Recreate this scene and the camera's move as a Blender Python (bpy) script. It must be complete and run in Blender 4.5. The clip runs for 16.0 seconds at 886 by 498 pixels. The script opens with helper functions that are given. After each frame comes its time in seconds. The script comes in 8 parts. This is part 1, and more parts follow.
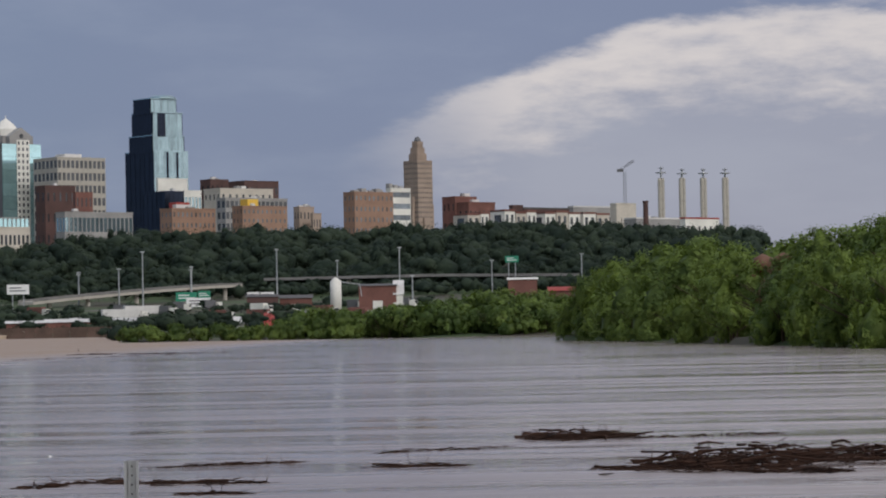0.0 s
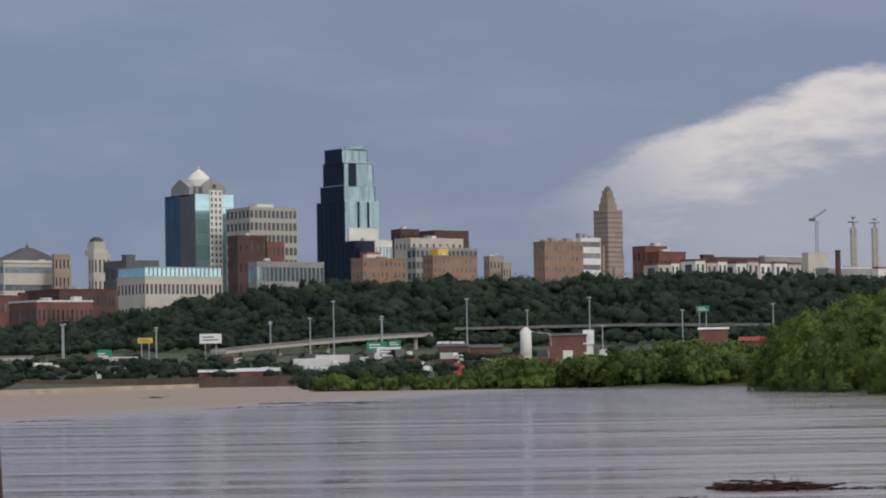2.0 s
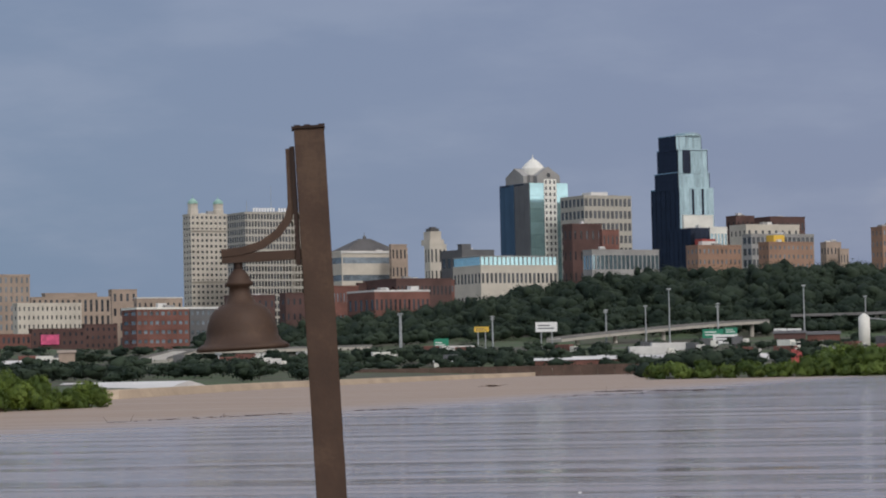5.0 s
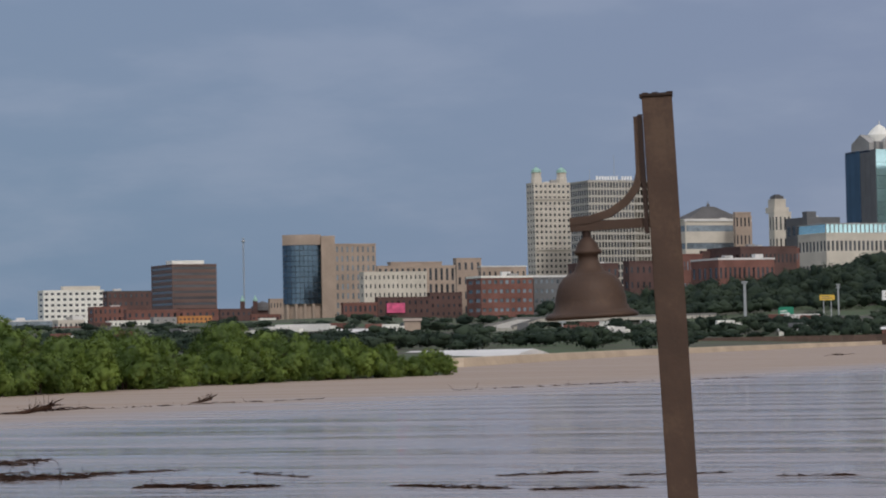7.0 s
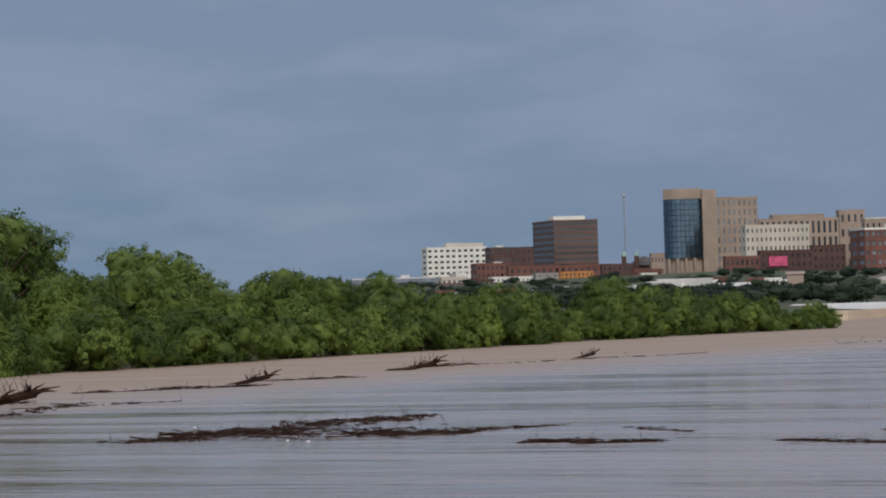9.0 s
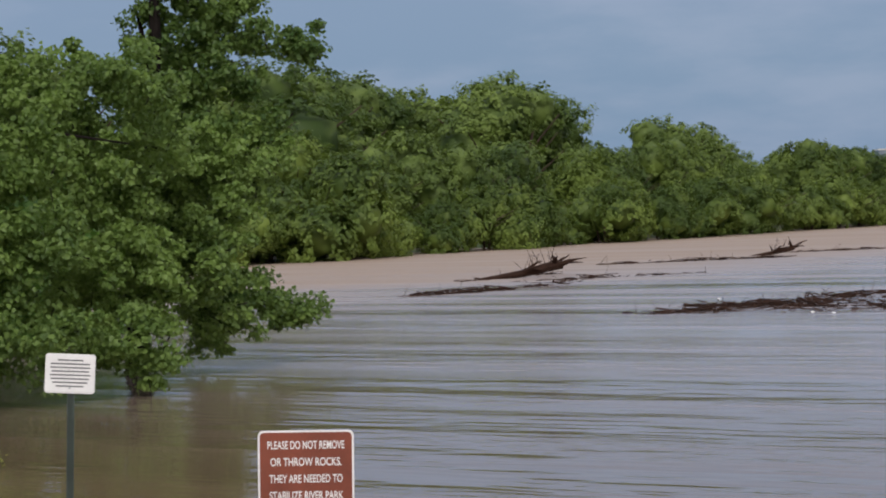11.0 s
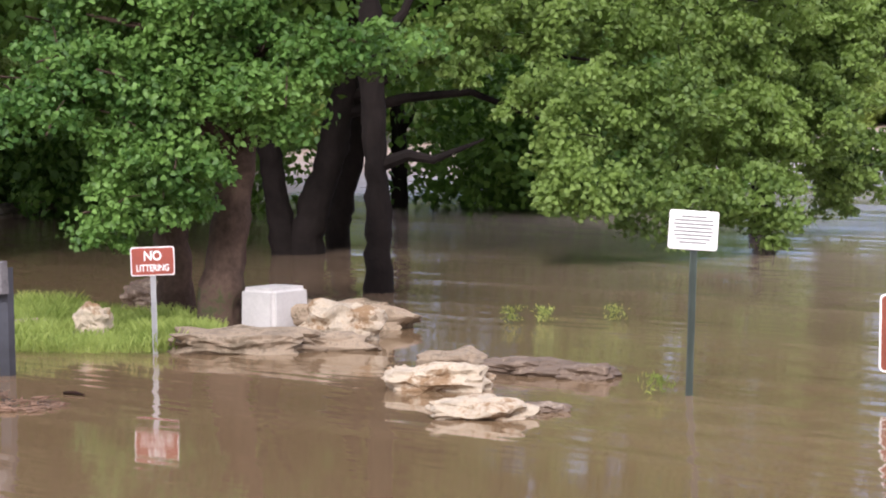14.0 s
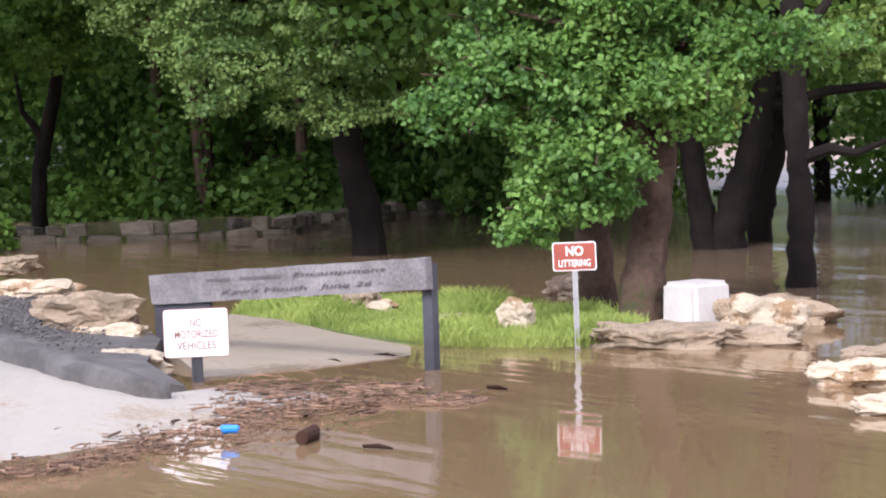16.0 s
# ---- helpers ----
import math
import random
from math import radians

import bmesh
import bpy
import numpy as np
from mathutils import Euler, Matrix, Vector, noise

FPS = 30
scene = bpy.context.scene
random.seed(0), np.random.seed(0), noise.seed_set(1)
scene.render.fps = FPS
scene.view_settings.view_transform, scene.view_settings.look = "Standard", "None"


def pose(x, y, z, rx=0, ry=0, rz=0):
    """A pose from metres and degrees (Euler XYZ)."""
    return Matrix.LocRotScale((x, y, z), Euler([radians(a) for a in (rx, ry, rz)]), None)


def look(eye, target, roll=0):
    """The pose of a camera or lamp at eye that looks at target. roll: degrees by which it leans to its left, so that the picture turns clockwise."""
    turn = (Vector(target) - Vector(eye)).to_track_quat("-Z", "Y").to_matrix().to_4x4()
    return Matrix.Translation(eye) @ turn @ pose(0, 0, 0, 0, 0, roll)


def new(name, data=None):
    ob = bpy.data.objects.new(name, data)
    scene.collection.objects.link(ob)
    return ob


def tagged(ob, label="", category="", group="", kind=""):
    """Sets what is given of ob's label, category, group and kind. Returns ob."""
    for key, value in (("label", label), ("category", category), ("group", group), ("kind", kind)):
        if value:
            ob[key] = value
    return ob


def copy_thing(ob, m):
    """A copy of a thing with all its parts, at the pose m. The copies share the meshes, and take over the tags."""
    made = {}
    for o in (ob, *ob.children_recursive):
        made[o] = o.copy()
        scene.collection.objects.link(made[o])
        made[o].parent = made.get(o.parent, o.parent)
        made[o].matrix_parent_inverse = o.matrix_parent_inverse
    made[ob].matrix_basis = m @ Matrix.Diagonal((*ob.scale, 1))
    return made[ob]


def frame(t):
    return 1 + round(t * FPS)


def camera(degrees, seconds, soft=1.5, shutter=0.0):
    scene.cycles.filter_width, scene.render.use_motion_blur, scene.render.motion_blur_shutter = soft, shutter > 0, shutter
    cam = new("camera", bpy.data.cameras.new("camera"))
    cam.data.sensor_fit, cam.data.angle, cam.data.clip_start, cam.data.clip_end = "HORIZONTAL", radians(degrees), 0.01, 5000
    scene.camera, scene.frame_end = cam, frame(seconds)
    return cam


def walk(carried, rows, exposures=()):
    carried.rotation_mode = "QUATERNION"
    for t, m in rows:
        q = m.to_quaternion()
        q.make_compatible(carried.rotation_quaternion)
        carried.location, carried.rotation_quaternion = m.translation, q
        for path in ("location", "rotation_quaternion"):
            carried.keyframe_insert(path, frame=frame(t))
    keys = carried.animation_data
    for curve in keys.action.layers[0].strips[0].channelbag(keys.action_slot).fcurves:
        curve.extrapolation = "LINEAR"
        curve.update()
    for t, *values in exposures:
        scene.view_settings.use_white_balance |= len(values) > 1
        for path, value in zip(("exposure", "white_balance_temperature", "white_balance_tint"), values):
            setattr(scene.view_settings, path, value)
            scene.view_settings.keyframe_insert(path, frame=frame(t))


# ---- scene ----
cam = camera(18.2, 16.0, soft=2.0)

EXPOSURES = [(0.0, 0.05, 6200, 10), (5.5, 0.18, 6250, 10), (9.0, 0.11, 6250, 10), (10.2, 0.28, 6250, 10), (12.3, 0.84, 6350, 15), (13.0, 1.12, 6350, 16), (13.5, 1.34, 6250, 17), (14.5, 1.70, 6100, 18), (16.0, 1.88, 5950, 18)]
EYE = (0.0, 0.0, 2.6)


def aim(pan, tilt, lean, drift=0.0):
    """The pose of the turning camera: pan to the right, tilt up and lean, in degrees; drift of the hand to the right."""
    turn = Matrix.Rotation(radians(-pan), 4, 'Z') @ Matrix.Rotation(radians(90 + tilt), 4, 'X') @ Matrix.Rotation(radians(lean), 4, 'Z')
    return Matrix.Translation((EYE[0] + drift, EYE[1], EYE[2])) @ turn


walk(cam, [
    (0.0, aim(0.000, 1.486, -1.127, 0.04)),
    (0.5, aim(-1.348, 1.925, -0.651, 0.04)),
    (1.0, aim(-1.798, 2.506, -0.568, 0.04)),
    (1.5, aim(-2.725, 2.602, -0.408, 0.04)),
    (2.0, aim(-3.918, 2.586, -0.986, 0.04)),
    (2.5, aim(-5.071, 2.551, -1.281, 0.04)),
    (3.0, aim(-6.339, 2.717, -1.643, 0.038)),
    (3.2, aim(-6.857, 2.770, -1.914, 0.037)),
    (5.3, aim(-12.037, 2.312, -1.286, 0.018)),
    (5.5, aim(-13.002, 2.056, -1.366, 0.012)),
    (6.0, aim(-15.556, 1.957, -0.600)),
    (6.5, aim(-17.032, 1.851, -0.757)),
    (7.0, aim(-17.975, 1.968, -1.186)),
    (7.5, aim(-20.255, 1.680, -1.101)),
    (8.0, aim(-22.310, 1.400, -1.364)),
    (8.5, aim(-23.687, 1.494, -1.754)),
    (9.0, aim(-25.879, 1.231, -1.712)),
    (9.5, aim(-29.351, 0.614, -1.922)),
    (9.6, aim(-30.119, 0.487, -2.134)),
    (10.0, aim(-32.640, 0.259, -1.823)),
    (10.2, aim(-33.688, 0.127, -1.972)),
    (12.3, aim(-41.572, -3.377, -1.572)),
    (12.5, aim(-42.712, -3.434, -1.727)),
    (13.0, aim(-45.700, -3.244, -1.438)),
    (13.5, aim(-47.822, -3.293, -1.515)),
    (14.0, aim(-49.739, -3.674, -1.042)),
    (14.5, aim(-52.095, -3.808, -1.078)),
    (15.0, aim(-53.977, -3.929, -0.856)),
    (15.5, aim(-56.058, -3.531, -1.637)),
    (16.0, aim(-58.470, -3.561, -1.823)),
], EXPOSURES)

# ---- light ----
SUN_AZ, SUN_EL = 140.0, 38.0          # degrees to the right of +y, and above the horizon
sun = new("sun", bpy.data.lights.new("sun", "SUN"))
sun.data.energy, sun.data.angle, sun.data.color = 1.3, radians(14), (1.0, 0.95, 0.88)
sun.matrix_world = look((0, 0, 0), (-math.sin(radians(SUN_AZ)), -math.cos(radians(SUN_AZ)), -math.tan(radians(SUN_EL))))


def link(tree, a, b):
    tree.links.new(a, b)


def node(tree, kind, **values):
    n = tree.nodes.new(kind)
    for key, value in values.items():
        if key in n.inputs:
            n.inputs[key].default_value = value
        else:
            setattr(n, key, value)
    return n


def maths(tree, op, a, b=None, clamp=False):
    n = tree.nodes.new("ShaderNodeMath")
    n.operation, n.use_clamp = op, clamp
    for i, v in enumerate((a, b)):
        if v is None:
            continue
        if isinstance(v, (int, float)):
            n.inputs[i].default_value = v
        else:
            link(tree, v, n.inputs[i])
    return n.outputs[0]


def step(tree, value, low, high, out_low=0.0, out_high=1.0):
    n = tree.nodes.new("ShaderNodeMapRange")
    n.interpolation_type = "SMOOTHSTEP"
    n.inputs["From Min"].default_value, n.inputs["From Max"].default_value = low, high
    n.inputs["To Min"].default_value, n.inputs["To Max"].default_value = out_low, out_high
    link(tree, value, n.inputs["Value"])
    return n.outputs[0]


def blend(tree, fac, a, b, mode="MIX"):
    n = tree.nodes.new("ShaderNodeMix")
    n.data_type, n.blend_type = "RGBA", mode
    for sock, v in ((n.inputs[0], fac), (n.inputs[6], a), (n.inputs[7], b)):
        if isinstance(v, (int, float)):
            sock.default_value = v
        elif isinstance(v, tuple):
            sock.default_value = (*v, 1.0)
        else:
            link(tree, v, sock)
    return n.outputs[2]


def storm_sky():
    """A broken storm sky: slate blue cloud, with a bright break low in the south-west."""
    world = bpy.data.worlds.new("storm_sky")
    scene.world = world
    world.use_nodes = True
    tr = world.node_tree
    tr.nodes.clear()
    co = node(tr, "ShaderNodeTexCoord")
    sep = node(tr, "ShaderNodeSeparateXYZ")
    link(tr, co.outputs["Generated"], sep.inputs[0])
    x, y, z = sep.outputs[0], sep.outputs[1], sep.outputs[2]
    stretch = node(tr, "ShaderNodeMapping")
    stretch.inputs["Scale"].default_value = (1.0, 1.0, 3.4)
    link(tr, co.outputs["Generated"], stretch.inputs[0])
    big = node(tr, "ShaderNodeTexNoise", Scale=9.0, Detail=6.0, Roughness=0.55)
    wisps = node(tr, "ShaderNodeTexNoise", Scale=34.0, Detail=7.0, Roughness=0.6)
    link(tr, stretch.outputs[0], big.inputs["Vector"])
    link(tr, stretch.outputs[0], wisps.inputs["Vector"])
    shift = maths(tr, "ADD", maths(tr, "MULTIPLY", maths(tr, "SUBTRACT", big.outputs[0], 0.5), 0.030),
                  maths(tr, "MULTIPLY", maths(tr, "SUBTRACT", wisps.outputs[0], 0.5), 0.020))
    # edge of the storm deck: climbs towards the south-west; under it the break is brightest and greys out downwards
    edge = maths(tr, "ADD", maths(tr, "ADD", maths(tr, "MINIMUM", maths(tr, "MULTIPLY", x, 0.40), 0.030), 0.079), shift)
    under = maths(tr, "SUBTRACT", edge, z)
    below = step(tr, under, -0.003, 0.007)
    side = step(tr, maths(tr, "ADD", x, maths(tr, "MULTIPLY", shift, 1.5)), -0.040, 0.045)
    gap = maths(tr, "MULTIPLY", below, side)
    lower = step(tr, maths(tr, "ADD", under, maths(tr, "MULTIPLY", maths(tr, "SUBTRACT", wisps.outputs[0], 0.5), 0.045)), 0.004, 0.042, 1.0, 0.26)
    gap = maths(tr, "MULTIPLY", gap, lower)
    deck = blend(tr, step(tr, z, 0.0, 0.12), (0.132, 0.209, 0.312), (0.176, 0.230, 0.328))
    deck = blend(tr, step(tr, x, -0.55, 0.05), deck, (0.206, 0.233, 0.336))
    deck = blend(tr, step(tr, big.outputs[0], 0.42, 0.68, 0.0, 0.35), deck, (0.30, 0.33, 0.42))
    deck = blend(tr, step(tr, z, 0.15, 0.7), deck, (0.52, 0.55, 0.62))
    deck = blend(tr, step(tr, maths(tr, "SUBTRACT", maths(tr, "MULTIPLY", x, 0.64), maths(tr, "MULTIPLY", y, 0.77)), 0.05, 0.75), deck, (1.05, 1.02, 1.0))      # the brighter western sky behind
    deck = blend(tr, maths(tr, "MULTIPLY", step(tr, z, 0.118, 0.19), step(tr, maths(tr, "ADD", x, shift), 0.02, 0.22)), deck, (0.60, 0.57, 0.58))      # the break goes on above the dark band
    cloud = blend(tr, gap, deck, (0.68, 0.61, 0.575))
    sky = node(tr, "ShaderNodeTexSky", sky_type="NISHITA", sun_disc=False, sun_elevation=radians(SUN_EL), sun_rotation=radians(SUN_AZ))
    clear = node(tr, "ShaderNodeBackground", Strength=0.06)
    link(tr, sky.outputs[0], clear.inputs[0])
    cover = node(tr, "ShaderNodeBackground", Strength=1.0)
    link(tr, cloud, cover.inputs[0])
    mix = node(tr, "ShaderNodeMixShader")
    mix.inputs[0].default_value = 0.9
    link(tr, clear.outputs[0], mix.inputs[1])
    link(tr, cover.outputs[0], mix.inputs[2])
    out = node(tr, "ShaderNodeOutputWorld")
    link(tr, mix.outputs[0], out.inputs[0])


storm_sky()


# ---- materials ----
def surface(name, color, rough=0.8, metal=0.0, var=0.3, scale=1.0, fine=14.0, bump=0.15, per_piece=0.0, stain=None, stain_at=0.6, per_island=0.0):
    """Base colour with broad and fine variation, optional stains, and fine relief. scale: broad patches per metre."""
    m = bpy.data.materials.new(name)
    m.use_nodes = True
    tr = m.node_tree
    bsdf = tr.nodes["Principled BSDF"]
    co = node(tr, "ShaderNodeTexCoord")
    info = node(tr, "ShaderNodeObjectInfo")
    place = node(tr, "ShaderNodeVectorMath", operation="ADD")
    link(tr, co.outputs["Object"], place.inputs[0])
    link(tr, maths(tr, "MULTIPLY", info.outputs["Random"], 60.0), place.inputs[1])
    broad = node(tr, "ShaderNodeTexNoise", Scale=scale, Detail=4.0, Roughness=0.6)
    grain = node(tr, "ShaderNodeTexNoise", Scale=scale * fine, Detail=5.0, Roughness=0.65)
    for n in (broad, grain):
        link(tr, place.outputs[0], n.inputs["Vector"])
    value = maths(tr, "ADD", step(tr, broad.outputs[0], 0.25, 0.75, -var, var), step(tr, grain.outputs[0], 0.2, 0.8, -var * 0.7, var * 0.7))
    if per_piece:
        value = maths(tr, "ADD", value, maths(tr, "MULTIPLY", maths(tr, "SUBTRACT", info.outputs["Random"], 0.5), per_piece * 2))
    if per_island:
        geo = node(tr, "ShaderNodeNewGeometry")
        value = maths(tr, "ADD", value, maths(tr, "MULTIPLY", maths(tr, "SUBTRACT", geo.outputs["Random Per Island"], 0.35), per_island * 2))
    gain = maths(tr, "MAXIMUM", maths(tr, "ADD", value, 1.0), 0.12)
    col = blend(tr, 1.0, color, (1.0, 1.0, 1.0), "MULTIPLY")
    scaled = node(tr, "ShaderNodeVectorMath", operation="SCALE")
    link(tr, col, scaled.inputs[0])
    link(tr, gain, scaled.inputs["Scale"])
    last = scaled.outputs[0]
    if stain:
        last = blend(tr, step(tr, maths(tr, "ADD", broad.outputs[0], maths(tr, "MULTIPLY", maths(tr, "SUBTRACT", grain.outputs[0], 0.5), 0.5)), stain_at - 0.06, stain_at + 0.08), last, stain)
    link(tr, last, bsdf.inputs["Base Color"])
    bsdf.inputs["Metallic"].default_value = metal
    link(tr, step(tr, grain.outputs[0], 0.2, 0.8, max(0.02, rough - 0.12), min(1.0, rough + 0.1)), bsdf.inputs["Roughness"])
    if bump:
        b = node(tr, "ShaderNodeBump", Strength=bump, Distance=0.25 / scale / fine)
        link(tr, grain.outputs[0], b.inputs["Height"])
        link(tr, b.outputs[0], bsdf.inputs["Normal"])
    return m


def glass_pane(name, color, rough=0.12):
    """Dark window glass of a building seen from far outside: a dim room behind a glossy sheet."""
    m = surface(name, color, rough, 0.0, 0.35, 0.05, 8.0, 0.0, 0.35)
    m.node_tree.nodes["Principled BSDF"].inputs["Specular IOR Level"].default_value = 0.8
    return m


def mirror_glass(name, color, rough=0.1):
    m = surface(name, color, rough, 0.85, 0.12, 0.06, 6.0, 0.0, 0.12)
    return m


def leaf_material(name, color, tip, through_light=0.35, rough=0.55, patches=0.35, single=0.6):
    """Leaves that differ one by one from colour to tip."""
    m = bpy.data.materials.new(name)
    m.use_nodes = True
    tr = m.node_tree
    bsdf = tr.nodes["Principled BSDF"]
    geo = node(tr, "ShaderNodeNewGeometry")
    co = node(tr, "ShaderNodeTexCoord")
    broad = node(tr, "ShaderNodeTexNoise", Scale=patches, Detail=3.0)
    link(tr, co.outputs["Object"], broad.inputs["Vector"])
    info = node(tr, "ShaderNodeObjectInfo")
    whole_tree = maths(tr, "MULTIPLY", maths(tr, "SUBTRACT", info.outputs["Random"], 0.5), 0.55)
    f = maths(tr, "ADD", maths(tr, "ADD", whole_tree, maths(tr, "MULTIPLY", geo.outputs["Random Per Island"], single)), step(tr, broad.outputs[0], 0.35, 0.65, -0.1, 0.5), True)
    col = blend(tr, f, color, tip)
    link(tr, col, bsdf.inputs["Base Color"])
    bsdf.inputs["Roughness"].default_value = rough
    bsdf.inputs["Specular IOR Level"].default_value = 0.25
    thin = node(tr, "ShaderNodeBsdfTranslucent")
    link(tr, blend(tr, 0.4, col, (tip[0] * 1.4, tip[1] * 1.4, tip[2] * 0.8)), thin.inputs[0])
    mix = node(tr, "ShaderNodeMixShader")
    mix.inputs[0].default_value = through_light
    link(tr, bsdf.outputs[0], mix.inputs[1])
    link(tr, thin.outputs[0], mix.inputs[2])
    link(tr, mix.outputs[0], tr.nodes["Material Output"].inputs[0])
    return m


def water_material():
    """Flood water: silty brown, slack and glossy near the park, a choppy pale current beyond the drift line."""
    m = bpy.data.materials.new("flood_water")
    m.use_nodes = True
    tr = m.node_tree
    bsdf = tr.nodes["Principled BSDF"]
    co = node(tr, "ShaderNodeTexCoord")
    sep = node(tr, "ShaderNodeSeparateXYZ")
    link(tr, co.outputs["Object"], sep.inputs[0])
    x, y = sep.outputs[0], sep.outputs[1]
    streak = node(tr, "ShaderNodeMapping")
    streak.inputs["Rotation"].default_value = (0, 0, radians(24))
    streak.inputs["Scale"].default_value = (0.035, 0.16, 1.0)
    link(tr, co.outputs["Object"], streak.inputs[0])
    drift = node(tr, "ShaderNodeTexNoise", Scale=1.0, Detail=5.0, Roughness=0.6)
    link(tr, streak.outputs[0], drift.inputs["Vector"])
    # the shear line runs from beside the left bank out along the far channel
    line = maths(tr, "ADD", maths(tr, "ADD", maths(tr, "MULTIPLY", x, -1.42), maths(tr, "MULTIPLY", y, 0.10)), -70.0)
    line = maths(tr, "ADD", line, maths(tr, "MULTIPLY", maths(tr, "SUBTRACT", drift.outputs[0], 0.5), 26.0))
    current = step(tr, line, -12.0, 22.0)
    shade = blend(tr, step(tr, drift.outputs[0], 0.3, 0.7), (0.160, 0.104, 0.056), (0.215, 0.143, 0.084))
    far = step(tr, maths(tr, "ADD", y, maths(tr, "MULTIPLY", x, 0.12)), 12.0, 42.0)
    # outer slack water painted paler and greyer, standing in for reflected sky
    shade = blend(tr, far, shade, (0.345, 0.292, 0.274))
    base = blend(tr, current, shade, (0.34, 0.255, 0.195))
    link(tr, base, bsdf.inputs["Base Color"])
    # ripples: two crossing trains, stronger out in the stream
    patch = step(tr, drift.outputs[0], 0.40, 0.60, 0.12, 1.0)
    height = None
    for turn, sx, sy, gain in ((20, 0.10, 0.55, 1.2), (8, 0.40, 2.0, 1.0), (-12, 1.3, 5.0, 0.5)):
        mp = node(tr, "ShaderNodeMapping")
        mp.inputs["Rotation"].default_value = (0, 0, radians(turn))
        mp.inputs["Scale"].default_value = (sx, sy, 1.0)
        link(tr, co.outputs["Object"], mp.inputs[0])
        n = node(tr, "ShaderNodeTexNoise", Scale=1.0, Detail=3.0, Roughness=0.5)
        link(tr, mp.outputs[0], n.inputs["Vector"])
        part_h = maths(tr, "MULTIPLY", n.outputs[0], gain)
        height = part_h if height is None else maths(tr, "ADD", height, part_h)
    height = maths(tr, "MULTIPLY", height, maths(tr, "MULTIPLY", patch, maths(tr, "ADD", maths(tr, "MULTIPLY", far, 0.030), 0.018)))
    b = node(tr, "ShaderNodeBump", Strength=1.0, Distance=1.0)
    link(tr, height, b.inputs["Height"])
    link(tr, b.outputs[0], bsdf.inputs["Normal"])
    # wind lanes: long narrow strips of ruffled water between slick ones
    lane = node(tr, "ShaderNodeMapping")
    lane.inputs["Rotation"].default_value = (0, 0, radians(6))
    lane.inputs["Scale"].default_value = (0.022, 0.30, 1.0)
    link(tr, co.outputs["Object"], lane.inputs[0])
    lanes = node(tr, "ShaderNodeTexNoise", Scale=1.0, Detail=4.0, Roughness=0.6)
    link(tr, lane.outputs[0], lanes.inputs["Vector"])
    ruffled = step(tr, lanes.outputs[0], 0.40, 0.60, 0.01, 0.17)
    rough = maths(tr, "ADD", maths(tr, "MULTIPLY", current, 0.45), maths(tr, "ADD", maths(tr, "MULTIPLY", far, ruffled), 0.05))
    link(tr, rough, bsdf.inputs["Roughness"])
    bsdf.inputs["IOR"].default_value = 1.33
    return m


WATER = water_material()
SOIL = surface("bank_soil", (0.085, 0.075, 0.050), 0.95, var=0.45, scale=0.03, fine=20, stain=(0.045, 0.075, 0.022), stain_at=0.48)
CONCRETE = surface("weathered_concrete", (0.42, 0.39, 0.34), 0.9, var=0.16, scale=0.25, stain=(0.30, 0.27, 0.23), stain_at=0.62)
DARKCONCRETE = surface("dark_concrete", (0.17, 0.165, 0.16), 0.9, var=0.2, scale=0.2)
CREAM = surface("cream_stone", (0.54, 0.49, 0.42), 0.85, var=0.12, scale=0.06)
WHITE = surface("white_painted_wall", (0.74, 0.72, 0.66), 0.7, var=0.10, scale=0.08)
TAN = surface("tan_stone", (0.35, 0.270, 0.215), 0.85, var=0.15, scale=0.06)
TANBRICK = surface("tan_brick", (0.30, 0.185, 0.130), 0.9, var=0.15, scale=0.08)
BRICK = surface("red_brick", (0.175, 0.078, 0.062), 0.9, var=0.22, scale=0.09)
DARKBRICK = surface("maroon_brick", (0.095, 0.052, 0.046), 0.9, var=0.22, scale=0.08)
BROWN = surface("brown_granite", (0.125, 0.074, 0.062), 0.6, var=0.15, scale=0.06)
GREYSTONE = surface("grey_stone", (0.30, 0.29, 0.28), 0.85, var=0.15, scale=0.06)
DARKGREY = surface("dark_grey_cladding", (0.12, 0.12, 0.125), 0.6, var=0.15, scale=0.06)
ORANGE = surface("orange_cladding", (0.50, 0.22, 0.07), 0.8, var=0.15, scale=0.1)
ROOF = surface("pale_roofing", (0.62, 0.60, 0.58), 0.7, var=0.12, scale=0.07)
DARKROOF = surface("dark_roofing", (0.09, 0.085, 0.085), 0.8, var=0.2, scale=0.08)
REDROOF = surface("red_roofing", (0.30, 0.045, 0.035), 0.7, var=0.2, scale=0.1)
COPPER = surface("green_copper", (0.26, 0.42, 0.36), 0.7, var=0.2, scale=0.2)
PANE = glass_pane("window_glass", (0.045, 0.05, 0.06))
PANEPALE = glass_pane("pale_window_glass", (0.16, 0.19, 0.22))
# on the towers these tones also hold the bright west and dim north sides
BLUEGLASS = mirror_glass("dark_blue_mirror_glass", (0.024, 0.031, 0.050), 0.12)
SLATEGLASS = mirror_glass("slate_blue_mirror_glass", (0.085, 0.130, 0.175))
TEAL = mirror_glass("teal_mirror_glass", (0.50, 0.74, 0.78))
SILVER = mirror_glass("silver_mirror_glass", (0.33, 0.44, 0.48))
STEEL = surface("galvanised_steel", (0.45, 0.46, 0.47), 0.45, 0.8, 0.15, 2.0)
WHITEPAINT = surface("white_sign_paint", (0.78, 0.77, 0.76), 0.45, var=0.06, scale=3.0)
GREENPAINT = surface("road_sign_green", (0.02, 0.22, 0.13), 0.4, var=0.08, scale=1.0)
